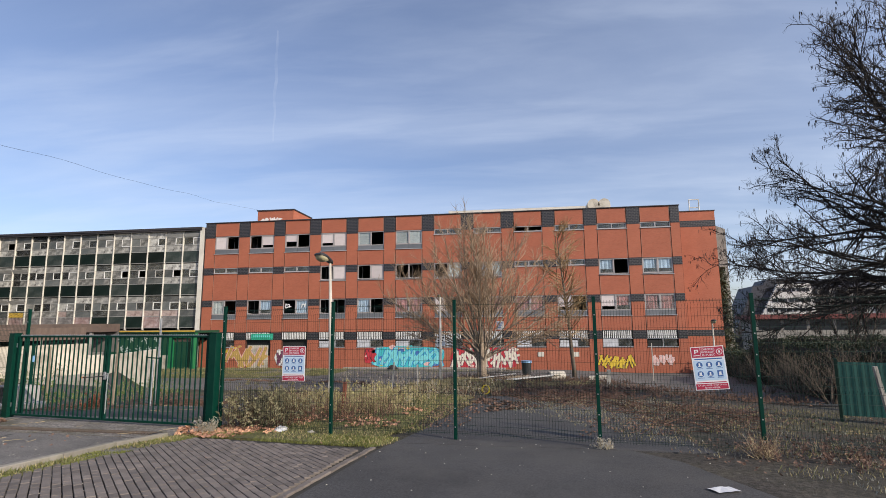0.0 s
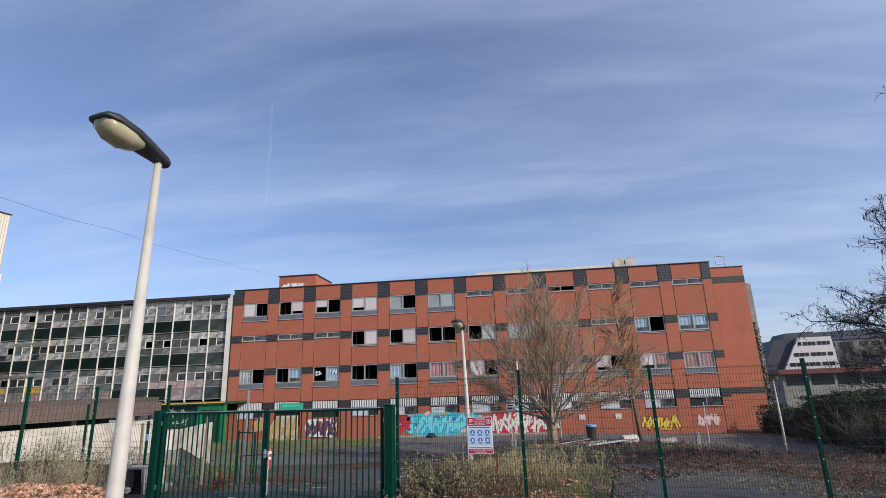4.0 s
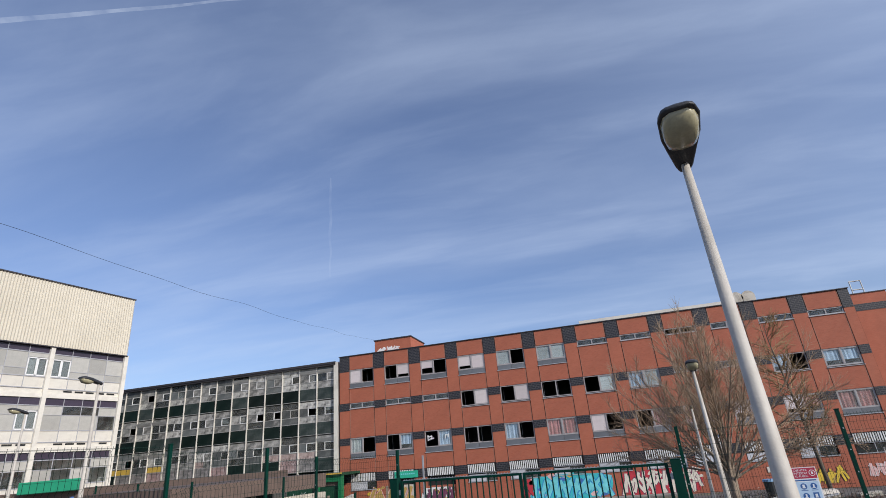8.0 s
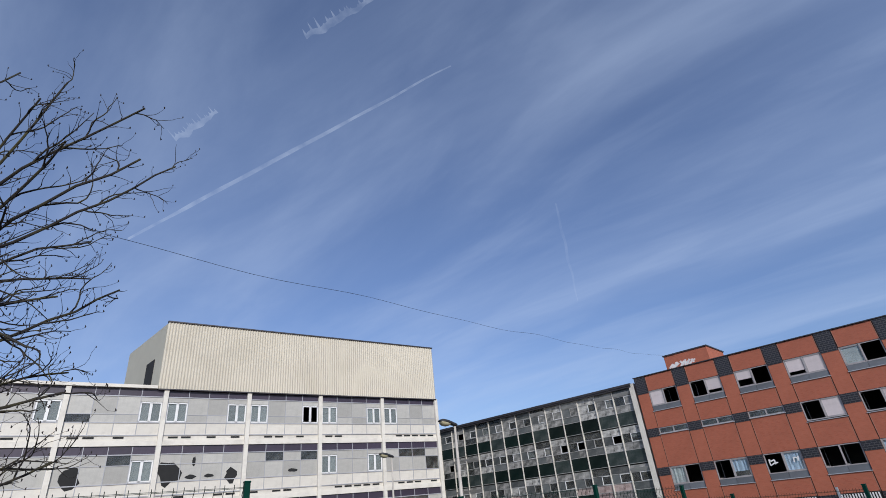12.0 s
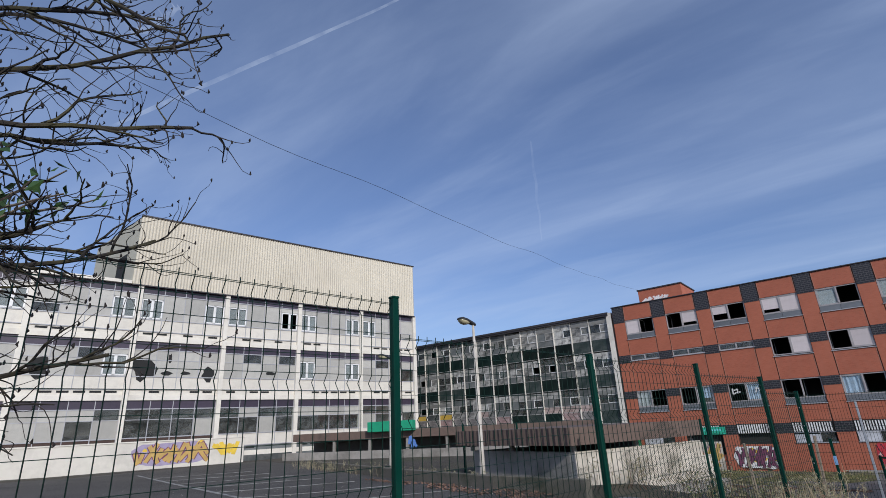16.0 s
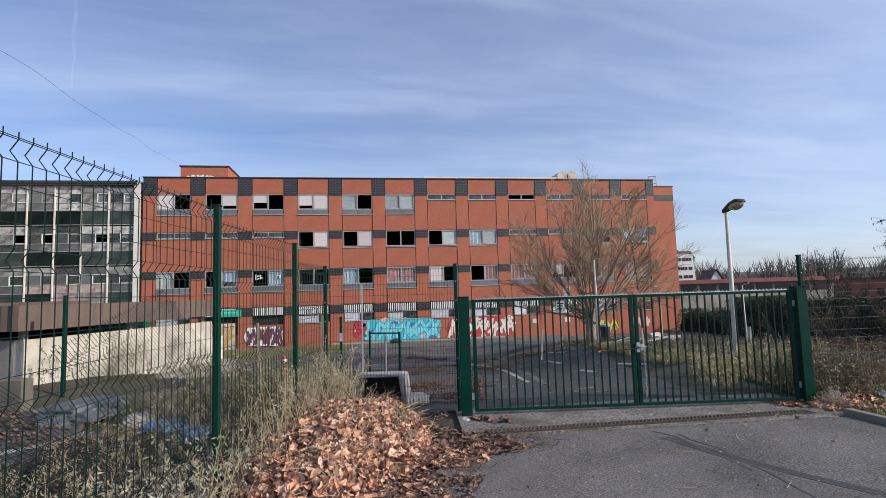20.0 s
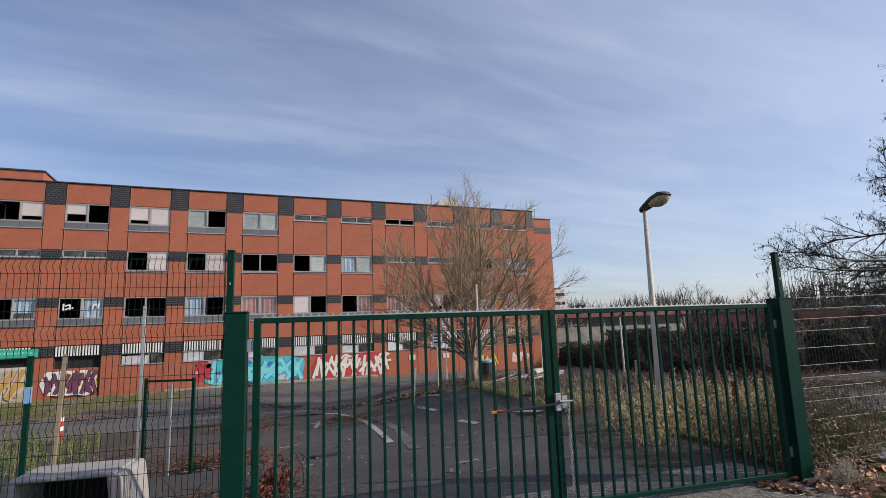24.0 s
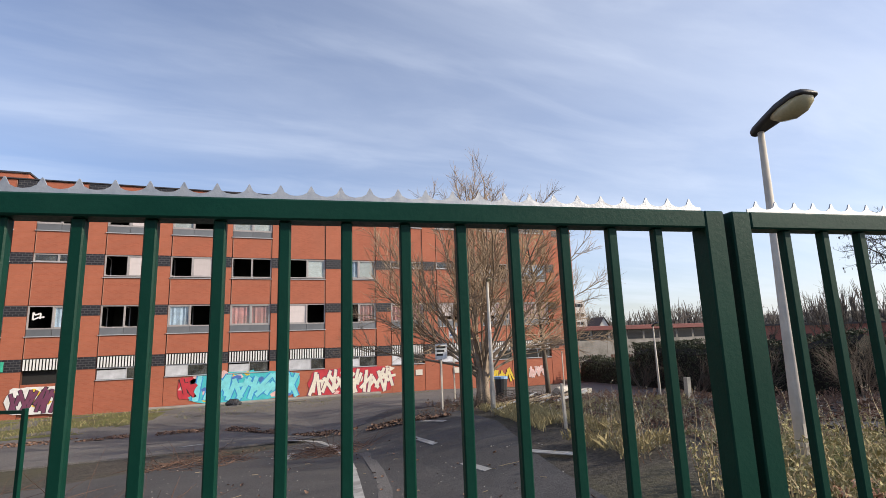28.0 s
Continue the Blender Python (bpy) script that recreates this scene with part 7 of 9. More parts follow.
M["dock_red"] = mat("rust_red_dead_leaf", (0.17, 0.055, 0.03), 0.8, var=0.4, scale=3, bump=0.0)
M["weed_sage"] = mat("grey_green_broad_leaf", (0.25, 0.225, 0.125), 0.8, var=0.4, scale=2.5, bump=0.0)
weeds("dry_weeds", [(-16.3, 8.6), (-15.9, 8.6), (-15.0, 13.3), (-15.7, 13.6)], 130, 0.8, "pale dry weeds along the foot of the fence", 1, heap=heap_h, size=0.024)
weeds("dry_weeds", [(-16.3, 8.6), (-15.7, 8.6), (-14.9, 13.3), (-15.7, 13.6)], 60, 0.9, "arching dead bramble stems at the edge of the leaf heap", 21, stem="bramble", leaf="leaf_brown", heap=heap_h, size=0.024, leaves=4, lean=0.7, droop=0.15)
weeds("dry_weeds", [(-16.9, 4.6), (-16.1, 4.6), (-15.8, 7.8), (-16.6, 7.8)], 120, 0.6, "frosted low weeds beside the fence", 2, leaf="weed_pale", size=0.034, leaves=9)
weeds("dry_weeds", [(-17.0, 7.6), (-16.2, 7.8), (-15.9, 10.4), (-16.8, 10.6)], 110, 0.62, "pale frosted leafy weeds at the foot of the fence", 18, stem="bramble", leaf="weed_pale", size=0.036, leaves=9, lean=0.35)
weeds("dry_weeds", [(-15.7, 12.6), (-14.7, 12.9), (-14.9, 14.0), (-16.2, 14.6)], 150, 1.05, "tall grey-green weeds behind the leaf heap", 3, heap=heap_h, size=0.028)
weeds("dead_dock", [(-12.75, 14.95), (-12.35, 14.95), (-12.3, 15.35), (-12.7, 15.4)], 34, 0.5, "rust-red dead dock plant growing through the asphalt", 24, stem="bramble", leaf="dock_red", size=0.03, leaves=10, lean=0.35, slim=0.4)
weeds("wall_weeds", [(-21.1, 16.0), (-20.85, 15.95), (-19.25, 21.2), (-19.5, 21.3)], 60, 1.0, "thin dark climbing weeds against the pale shelter wall", 23, stem="bramble", leaf="weed_sage", size=0.034, leaves=7, lean=0.3, slim=0.4)
weeds("dry_weeds", [(-18.0, 13.4), (-16.0, 12.8), (-15.5, 15.0), (-17.6, 15.9)], 170, 1.2, "tall tangled grey-green weeds before the shelter wall", 22, stem="bramble", leaf="weed_sage", size=0.034, leaves=9, lean=0.4, slim=0.4)
weeds("dry_weeds", [(-18.4, 8.6), (-16.7, 8.3), (-16.3, 14.5), (-18.2, 14.2)], 240, 0.6, "tangled weeds and debris inside the fence", 4, leaf="weed_leaf", size=0.022)
weeds("dry_weeds", [(-6.95, 12.3), (-5.6, 12.2), (-5.2, 13.2), (-6.9, 13.8)], 250, 0.95, "grey-green bushy weeds beside the gate post", 5, stem="bramble", leaf="weed_sage", size=0.03, leaves=10, lean=0.4, slim=0.4)
weeds("dry_weeds", [(-5.8, 12.8), (-3.9, 13.2), (-3.4, 14.6), (-6.6, 14.6)], 230, 0.62, "brown stalky weeds behind the fence", 15, stem="bramble", leaf="leaf_brown", size=0.022, leaves=5, lean=0.35)
M["weed_olive"] = mat("yellow_green_weed_leaf", (0.32, 0.285, 0.135), 0.75, var=0.35, scale=2.5, bump=0.0)
weeds("dry_weeds", [(-7.6, 14.0), (-4.6, 13.9), (-2.8, 16.6), (-6.4, 16.6)], 300, 0.66, "yellow-green leafy weeds behind the gate", 6, stem="straw", leaf="weed_olive", size=0.03, leaves=9, lean=0.3, slim=0.45)
weeds("dry_weeds", [(-6.4, 16.6), (-2.8, 16.6), (-0.8, 19.0), (-4.6, 22.5)], 230, 0.5, "brown stalky dead weeds behind the gate", 16, stem="bramble", leaf="weed_leaf", size=0.026, leaves=7)
weeds("dry_weeds", [(-7.4, 14.0), (-3.4, 14.6), (-0.6, 19.0), (-4.6, 22.5)], 90, 0.85, "tall grey stalks with seed heads behind the gate", 17, stem="straw", leaf="weed_dry", size=0.024, leaves=6)
weeds("brambles", [(-5.0, 19.0), (5.0, 17.5), (11.0, 24.0), (9.0, 31.0), (-3.0, 28.0)], 900, 0.42, "brown bramble and dead weed thicket", 7, stem="bramble", leaf="leaf_brown", size=0.045, lean=0.8, leaves=5, droop=0.25)
weeds("dry_weeds", [(-40, 20.0), (-24, 15.2), (-23.6, 14.6), (-40, 19.2)], 220, 0.5, "dry weeds along the low wall", 8, leaf="weed_leaf", size=0.03)
weeds("dry_weeds", [(3.2, 10.2), (9.0, 9.4), (9.0, 11.4), (3.0, 11.6)], 150, 0.35, "low dry weeds at the fence foot", 9, stem="bramble", leaf="leaf_brown", lean=0.6)
weeds("dry_weeds", [(-19.0, 18.0), (-16.2, 17.2), (-15.8, 24.0), (-18.0, 26.0)], 140, 0.9, "green shrubby weeds by the concrete wall", 10, leaf="weed_green", size=0.05)
weeds("brambles", [(-6.5, 27.5), (2.0, 28.5), (7.0, 31.5), (-4.0, 32.5)], 420, 0.4, "low brambles round the bare trees", 12, stem="bramble", leaf="leaf_brown", lean=0.9, leaves=4, droop=0.2)


def grass_patch(poly, n, h, seed, label, mm="grass", mix="grass_dry"):
    rnd = random.Random(seed)
    for part_m, share in ((mm, 0.6), (mix, 0.4)):
        vs, fs = [], []
        for _ in range(int(n * share)):
            x, y = pick(rnd, poly)
            if noise.noise(Vector((x * 0.9, y * 0.9, seed))) < -0.15:
                continue
            z = ground_z(x, y) + 0.02
            hh = h * rnd.uniform(0.4, 1.2)
            a = rnd.uniform(0, 6.28)
            w = 0.006
            dx, dy = math.cos(a), math.sin(a)
            lx, ly = rnd.gauss(0, 0.4) * hh, rnd.gauss(0, 0.4) * hh
            o = len(vs)
            vs += [(x - dx * w, y - dy * w, z), (x + dx * w, y + dy * w, z), (x + lx * 0.4 + dx * w * 0.7, y + ly * 0.4 + dy * w * 0.7, z + hh * 0.6), (x + lx, y + ly, z + hh)]
            fs += [(o, o + 1, o + 2), (o, o + 2, o + 3)]
        ob = part_data("grass_tufts", vs, fs, M[part_m])
        tagged(ob, label, "grass", kind="stuff")


grass_patch([(-7.1, 11.6), (-3.1, 11.0), (-2.6, 13.0), (-6.9, 13.2)], 6000, 0.06, 1, "short winter grass at the fence")
grass_patch([(-6.4, 13.0), (-2.8, 12.8), (-1.6, 17.8), (-4.0, 19.5)], 9000, 0.055, 2, "thin winter grass behind the fence")
grass_patch([(-7.7, 8.0), (-7.3, 8.2), (-6.9, 11.9), (-7.3, 11.9)], 1500, 0.07, 3, "grass along the kerb")
grass_patch([(2.8, 9.6), (13.0, 7.5), (15.0, 16.0), (3.0, 17.5)], 9000, 0.07, 4, "frosty thin grass under the tree", "grass_dry", "grass")
grass_patch([(-33.0, 39.2), (-18.2, 39.8), (-16.0, 42.5), (-15.6, 47.5), (-33.0, 48.0)], 8000, 0.16, 5, "grass strip before the building")
grass_patch([(-15.6, 41.5), (-3.0, 42.5), (2.0, 46.0), (-15.0, 46.5)], 2600, 0.08, 7, "sparse grass in the cracks of the lane", "moss_grass", "grass_dry")
grass_patch([(-5.99, 18.3), (-4.93, 18.08), (-2.4, 27.6), (-4, 27.8), (-5.43, 21.11)], 8000, 0.20, 8, "bleached dry grass along the courtyard edge", "grass_dry", "grass_dry")
grass_patch([(-4.4, 21.5), (-2.0, 20.0), (3.0, 26.0), (-2.5, 27.5)], 5000, 0.16, 6, "dry pale grass by the courtyard edge", "grass_dry", "grass_dry")


def leaf_shape(rnd, s):
    """A curled dead leaf: a small fan of faces folded along its rib."""
    k = 5
    left, right, mid = [], [], []
    curl = rnd.uniform(0.2, 0.9)
    for i in range(k + 1):
        f = i / k
        w = s * 0.55 * math.sin(math.pi * (0.08 + 0.88 * f)) * (1 + 0.35 * math.sin(f * 14 + rnd.random()))
        z = s * curl * (f - 0.5) ** 2 * 1.6
        mid.append((s * (f - 0.5) * 1.3, 0, z))
        left.append((s * (f - 0.5) * 1.3, w, z + w * curl * 0.5))
        right.append((s * (f - 0.5) * 1.3, -w, z + w * curl * 0.4))
    vs = mid + left + right
    fs = []
    for i in range(k):
        fs += [(i, i + 1, k + 2 + i, k + 1 + i), (i + 1, i, 2 * k + 2 + i, 2 * k + 3 + i)]
    return [Vector(v) for v in vs], fs


def leaf_heap():
    rnd = random.Random(77)
    t = thing("leaf_heap", pose(0, 0, 0), "heap of orange-brown fallen leaves and twigs swept beside the gate", "leaf heap")
    n = 46
    vs, fs = [], []
    for j in range(n + 1):
        for i in range(n + 1):
            x, y = -16.8 + 4.2 * i / n, 8.9 + 5.2 * j / n
            hh = heap_h(x, y)
            vs.append((x, y, ground_z(x, y) + hh - 0.03 + (0.0 if hh else -0.05)))
    for j in range(n):
        for i in range(n):
            a = j * (n + 1) + i
            fs.append((a, a + 1, a + n + 2, a + n + 1))
    part_data("heap_body", vs, fs, M["leaf_brown"], t, smooth=True)
    shapes = []
    for q in range(8):
        v, f = leaf_shape(rnd, 0.085)
        me = bpy.data.meshes.new("dead_leaf")
        me.from_pydata(v, [], f)
        me.materials.append(M["leaf_orange"])
        shapes.append(me)

    def place():
        while True:
            x, y = rnd.uniform(-16.3, -13.2), rnd.uniform(9.0, 13.8)
            hh = heap_h(x, y)
            if hh > 0.02:
                return Vector((x, y, ground_z(x, y) + hh + rnd.uniform(0.0, 0.05)))
    def turn():
        return Euler((rnd.gauss(0, 0.8), rnd.gauss(0, 0.8), rnd.uniform(0, 6.28))).to_matrix().to_4x4()
    for i in range(280):
        p = place()
        ob = new("dead_leaf", shapes[i % 8])
        ob.parent = t
        ob.matrix_basis = Matrix.Translation(p + Vector((0, 0, 0.02))) @ turn() @ Matrix.Scale(rnd.uniform(0.7, 1.35), 4)
    for mm, count in (("leaf_orange", 2600), ("leaf_brown", 2000), ("leaf_tan", 1900)):
        vv, ff = [], []
        for i in range(count):
            m = Matrix.Translation(place()) @ turn() @ Matrix.Scale(rnd.uniform(0.35, 1.3), 4)
            me = shapes[i % 8]
            o = len(vv)
            vv += [m @ q.co for q in me.vertices]
            ff += [tuple(o + k for k in f.vertices) for f in me.polygons]
        ob = part_data("leaf_cover", vv, ff, M[mm], t)
        ob["kind"] = "stuff"
    tw = []
    for _ in range(1500):
        p = place() + Vector((0, 0, 0.03))
        tw.append(grow(rnd, p, Vector((rnd.gauss(0, 1), rnd.gauss(0, 1), rnd.gauss(0.3, 0.25))), rnd.uniform(0.1, 0.38), 0.0035, 0.002, 4, 0.14, 0.0))
    for half, mm in ((tw[::2], "bramble"), (tw[1::2], "straw")):
        v, f = tube_mesh(half, 3)
        ob = part_data("twig_cover", v, f, M[mm], t)
        ob["kind"] = "stuff"
    return shapes


SHAPES = leaf_heap()


def litter(poly, n, seed, label, mm="leaf_brown", size=1.0):
    """Scattered fallen leaves on the ground."""
    rnd = random.Random(seed)
    vv, ff = [], []
    for i in range(n):
        x, y = pick(rnd, poly)
        if noise.noise(Vector((x * 0.7, y * 0.7, seed))) < -0.1:
            continue
        m = Matrix.Translation((x, y, ground_z(x, y) + 0.035)) @ Euler((rnd.gauss(0, 0.35), rnd.gauss(0, 0.35), rnd.uniform(0, 6.28))).to_matrix().to_4x4() @ Matrix.Scale(size * rnd.uniform(0.5, 1.2), 4)
        me = SHAPES[i % 8]
        o = len(vv)
        vv += [m @ q.co for q in me.vertices]
        ff += [tuple(o + k for k in f.vertices) for f in me.polygons]
    ob = part_data("leaf_litter", vv, ff, M[mm])
    tagged(ob, label, "leaf litter", kind="stuff")


litter([(-14.6, 10.2), (-12.6, 10.9), (-12.4, 12.6), (-13.4, 13.2), (-14.4, 12.4)], 900, 1, "brown leaves and bark spilled on the drive")
litter([(-8.1, 11.75), (-6.2, 11.3), (-6.0, 12.5), (-7.9, 12.65)], 320, 2, "orange leaves caught by the gate post", "leaf_orange")
litter([(-6.6, 13.0), (-3.4, 12.8), (-3.0, 15.4), (-6.0, 15.6)], 700, 3, "leaves under the weeds", "leaf_orange")
litter([(-3.5, 19.5), (2.5, 19.0), (4.5, 24.0), (-3.0, 25.0)], 1500, 4, "reddish dead leaves over the yard", "leaf_brown", 1.3)
litter([(-12.02, 36.49), (-5.28, 26.98), (-5.03, 28.03), (-11.74, 37.71)], 1300, 5, "drift of dead leaves along the edge of the courtyard", "leaf_brown", 1.3)
litter([(-22.66, 37.4), (-11.73, 36.58), (-11.75, 37.81), (-22.36, 38.54)], 1000, 6, "drift of dead leaves along the edge of the courtyard", "leaf_brown", 1.3)
litter([(-20.5, 12.4), (-17.6, 12.0), (-17.6, 13.8), (-23.0, 14.6), (-30.0, 16.4), (-30.0, 15.4)], 1500, 7, "red-brown leaves drifted against the low wall", "leaf_brown", 0.75)
litter([(3.0, 10.4), (12.0, 8.6), (13.0, 15.0), (2.8, 17.0)], 1500, 8, "dead leaves under the large tree", "leaf_brown", 0.6)
litter([(-13.02, 14.73), (-8, 14), (-5.81, 25.67), (-13.98, 34.67)], 220, 9, "a few leaves on the courtyard", "leaf_brown", 0.7)
litter([(-15.5, 6.0), (-3.5, 5.0), (-3.0, 11.0), (-13.0, 12.0)], 140, 10, "a few leaves on the drive", "leaf_brown", 0.5)
litter([(-19.0, 6.0), (-17.4, 6.0), (-17.4, 12.0), (-20.0, 12.0)], 500, 11, "dead leaves inside the fence", "leaf_brown", 0.7)
litter([(-23.0, 9.6), (-21.4, 9.0), (-21.0, 10.2), (-22.6, 10.8)], 300, 13, "heap of wet leaves on the car park", "leaf_brown", 0.6)
# ---- things lying and standing about ----
M["sign_white"] = mat("white_sign_board", (0.74, 0.75, 0.77), 0.45, var=0.04, scale=3, bump=0.02, dirt=(0.5, 0.48, 0.45), dirt_amt=0.25, dirt_scale=4)
M["sign_red"] = mat("crimson_sign_print", (0.40, 0.025, 0.06), 0.45, var=0.06, scale=4, bump=0.02)
M["sign_pale"] = mat("pale_blue_sign_print", (0.46, 0.60, 0.75), 0.45, var=0.04, scale=4, bump=0.02)
M["sign_blue"] = mat("blue_sign_print", (0.03, 0.11, 0.32), 0.45, var=0.06, scale=4, bump=0.02)
M["sofa_cloth"] = mat("pale_grey_sofa_cloth", (0.36, 0.34, 0.33), 0.9, var=0.2, scale=3, fine=80, dirt=(0.18, 0.16, 0.14), dirt_amt=0.7, dirt_scale=3)
M["sofa_dark"] = mat("black_sofa_lining", (0.018, 0.017, 0.017), 0.95, var=0.3)
M["bag_white"] = mat("white_plastic_bag", (0.66, 0.66, 0.68), 0.35, var=0.1, scale=5)
M["bag_blue"] = mat("blue_plastic_bag", (0.07, 0.15, 0.26), 0.35, var=0.3, scale=5)
M["tarp"] = mat("grey_blue_tarpaulin", (0.085, 0.09, 0.10), 0.45, var=0.3, scale=4)
M["rust"] = mat("rust_red_steel", (0.17, 0.055, 0.035), 0.85, 0.1, var=0.3, scale=6)
M["yellow_plastic"] = mat("yellow_plastic", (0.55, 0.42, 0.03), 0.45, var=0.15, scale=5)
M["bin"] = mat("dark_grey_bin_plastic", (0.03, 0.032, 0.036), 0.5, var=0.2, scale=4)
M["wood_grey"] = mat("weathered_grey_timber", (0.26, 0.21, 0.155), 0.9, var=0.3, scale=4, fine=60)
M["wood_stake"] = mat("pale_stake_wood", (0.50, 0.33, 0.22), 0.85, var=0.25, scale=6, fine=60, dirt=(0.42, 0.12, 0.06), dirt_amt=0.8, dirt_scale=5)
M["screen_green"] = mat("dark_green_screen_sheet", (0.008, 0.075, 0.062), 0.7, var=0.25, scale=2)
M["stone"] = mat("pale_rubble_stone", (0.46, 0.43, 0.38), 0.9, var=0.25, scale=4, fine=30, bump=0.8, dirt=(0.2, 0.19, 0.14), dirt_amt=0.6, dirt_scale=4)
M["sheet_metal"] = mat("bare_sheet_metal", (0.50, 0.51, 0.53), 0.32, 0.85, var=0.12, scale=3, fine=40, bump=0.1)
M["cable"] = mat("black_overhead_cable", (0.01, 0.01, 0.011), 0.6, var=0.1, bump=0.0)


def disc(bm, x, y, z, r, n=20):
    """A thin round plate standing upright, facing -y."""
    a = [bm.verts.new((x + r * math.cos(2 * math.pi * k / n), y, z + r * math.sin(2 * math.pi * k / n))) for k in range(n)]
    b = [bm.verts.new((v.co.x, y + 0.002, v.co.z)) for v in a]
    bm.faces.new(a)
    for k in range(n):
        bm.faces.new((a[k], b[k], b[(k + 1) % n], a[(k + 1) % n]))
    return bm


def lettering(text, x, z, size, y, material, parent, width=None):
    cu = bpy.data.curves.new("lettering", "FONT")
    cu.body = text
    cu.size = size
    cu.extrude = 0.0006
    cu.align_x = "CENTER"
    cu.resolution_u = 3
    tmp = new("lettering_curve", cu)
    me = bpy.data.meshes.new_from_object(tmp)
    bpy.data.objects.remove(tmp)
    xs = [v.co.x for v in me.vertices]
    k = width / (max(xs) - min(xs)) if width else 1.0
    return link_mesh("lettering", me, material, parent, m=Matrix.Translation((x, y, z)) @ Matrix.Rotation(radians(90), 4, "X") @ Matrix.Diagonal((k, 1, 1, 1)))


def site_sign(x, y, z, turn, tilt, label):
    """Building-site notice tied to the mesh: red head and foot, pale middle with six round icons."""
    W, H = 0.505, 0.70
    t = thing("site_sign", pose(x, y, z, 0, tilt, turn), label, "sign", "site signs")
    part("board", boxes((0, W, -0.004, 0.0, 0, H), bevel=0.001), M["sign_white"], t)
    f = -0.0062
    part("header", boxes((0.012, W - 0.012, f, -0.0035, 0.525, H - 0.012)), M["sign_red"], t, "crimson header band")
    part("footer", boxes((0.012, W - 0.012, f, -0.0035, 0.012, 0.10)), M["sign_red"], t, "crimson foot band")
    part("icon_panel", boxes((0.02, W - 0.02, f, -0.0035, 0.155, 0.475)), M["sign_pale"], t, "pale blue panel")
    part("divider", boxes((0.145, 0.150, f - 0.001, f, 0.53, H - 0.016)), M["sign_white"], t)
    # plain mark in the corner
    part("logo", boxes((0.055, 0.07, f - 0.001, f, 0.585, 0.655), (0.07, 0.115, f - 0.001, f, 0.64, 0.655), (0.10, 0.115, f - 0.001, f, 0.612, 0.64), (0.07, 0.10, f - 0.001, f, 0.612, 0.624)), M["sign_white"], t)
    part("text_bar", boxes((0.035, 0.13, f - 0.001, f, 0.552, 0.564)), M["sign_white"], t)
    for s, zz in (("CHANTIER", 0.638), ("INTERDIT", 0.592), ("AU PUBLIC", 0.546)):
        lettering(s, 0.265, zz, 0.047, f - 0.0005, M["sign_white"], t, 0.205)
    icon = part("no_entry_icon", disc(bmesh.new(), 0.435, f - 0.0012, 0.606, 0.048), M["sign_white"], t)
    part("ring", disc(bmesh.new(), 0.435, f - 0.0022, 0.606, 0.039), M["sign_red"], icon)
    part("palm", boxes((0.422, 0.448, f - 0.0032, f - 0.002, 0.588, 0.615), (0.4225, 0.428, f - 0.0032, f - 0.002, 0.615, 0.632), (0.4305, 0.436, f - 0.0032, f - 0.002, 0.615, 0.636), (0.4385, 0.444, f - 0.0032, f - 0.002, 0.615, 0.632)), M["sign_white"], icon)
    part("text_bar", boxes((0.04, W - 0.04, f - 0.001, -0.0035, 0.488, 0.506)), M["sign_blue"], t)
    part("text_bar", boxes((0.03, W - 0.03, f - 0.001, -0.0035, 0.115, 0.128)), M["sign_red"], t)
    for r in range(2):
        for c in range(3):
            cx, cz = 0.105 + 0.148 * c, 0.405 - 0.148 * r
            if (r, c) == (1, 2):
                ic = part("safety_icon", boxes((cx - 0.042, cx + 0.042, f - 0.0015, f, cz - 0.05, cz + 0.05), bevel=0.0005), M["sign_blue"], t)
            else:
                ic = part("safety_icon", disc(bmesh.new(), cx, f - 0.0015, cz, 0.048), M["sign_blue"], t)
            a = 0.012 + 0.006 * ((r + c) % 2)
            part("pictogram", boxes((cx - a, cx + a, f - 0.0025, f - 0.001, cz - 0.02, cz + 0.028), (cx - 0.026, cx + 0.026, f - 0.0025, f - 0.001, cz - 0.028, cz - 0.016)), M["sign_white"], ic)
            part("caption_bar", boxes((cx - 0.05, cx + 0.05, f - 0.001, f, cz - 0.066, cz - 0.058)), M["sign_blue"], t)
    lettering("LA SÉCURITÉ, C'EST AUSSI", W / 2, 0.063, 0.032, f - 0.0005, M["sign_white"], t, 0.42)
    lettering("NOTRE MÉTIER", W / 2, 0.025, 0.032, f - 0.0005, M["sign_white"], t, 0.23)
    for dx, dz in ((0.02, 0.03), (W - 0.03, 0.03), (0.02, H - 0.03), (W - 0.03, H - 0.03)):
        part("cable_tie", boxes((dx, dx + 0.008, -0.01, 0.05, dz - 0.003, dz + 0.003)), M["cable"], t)
    return t


site_sign(-5.51, 12.13, 1.066, -4.6, 0, "white and crimson building-site notice tied to the mesh fence")
site_sign(2.15, 11.24, 1.072, -5, -4, "tilted white and crimson building-site notice on the mesh fence")


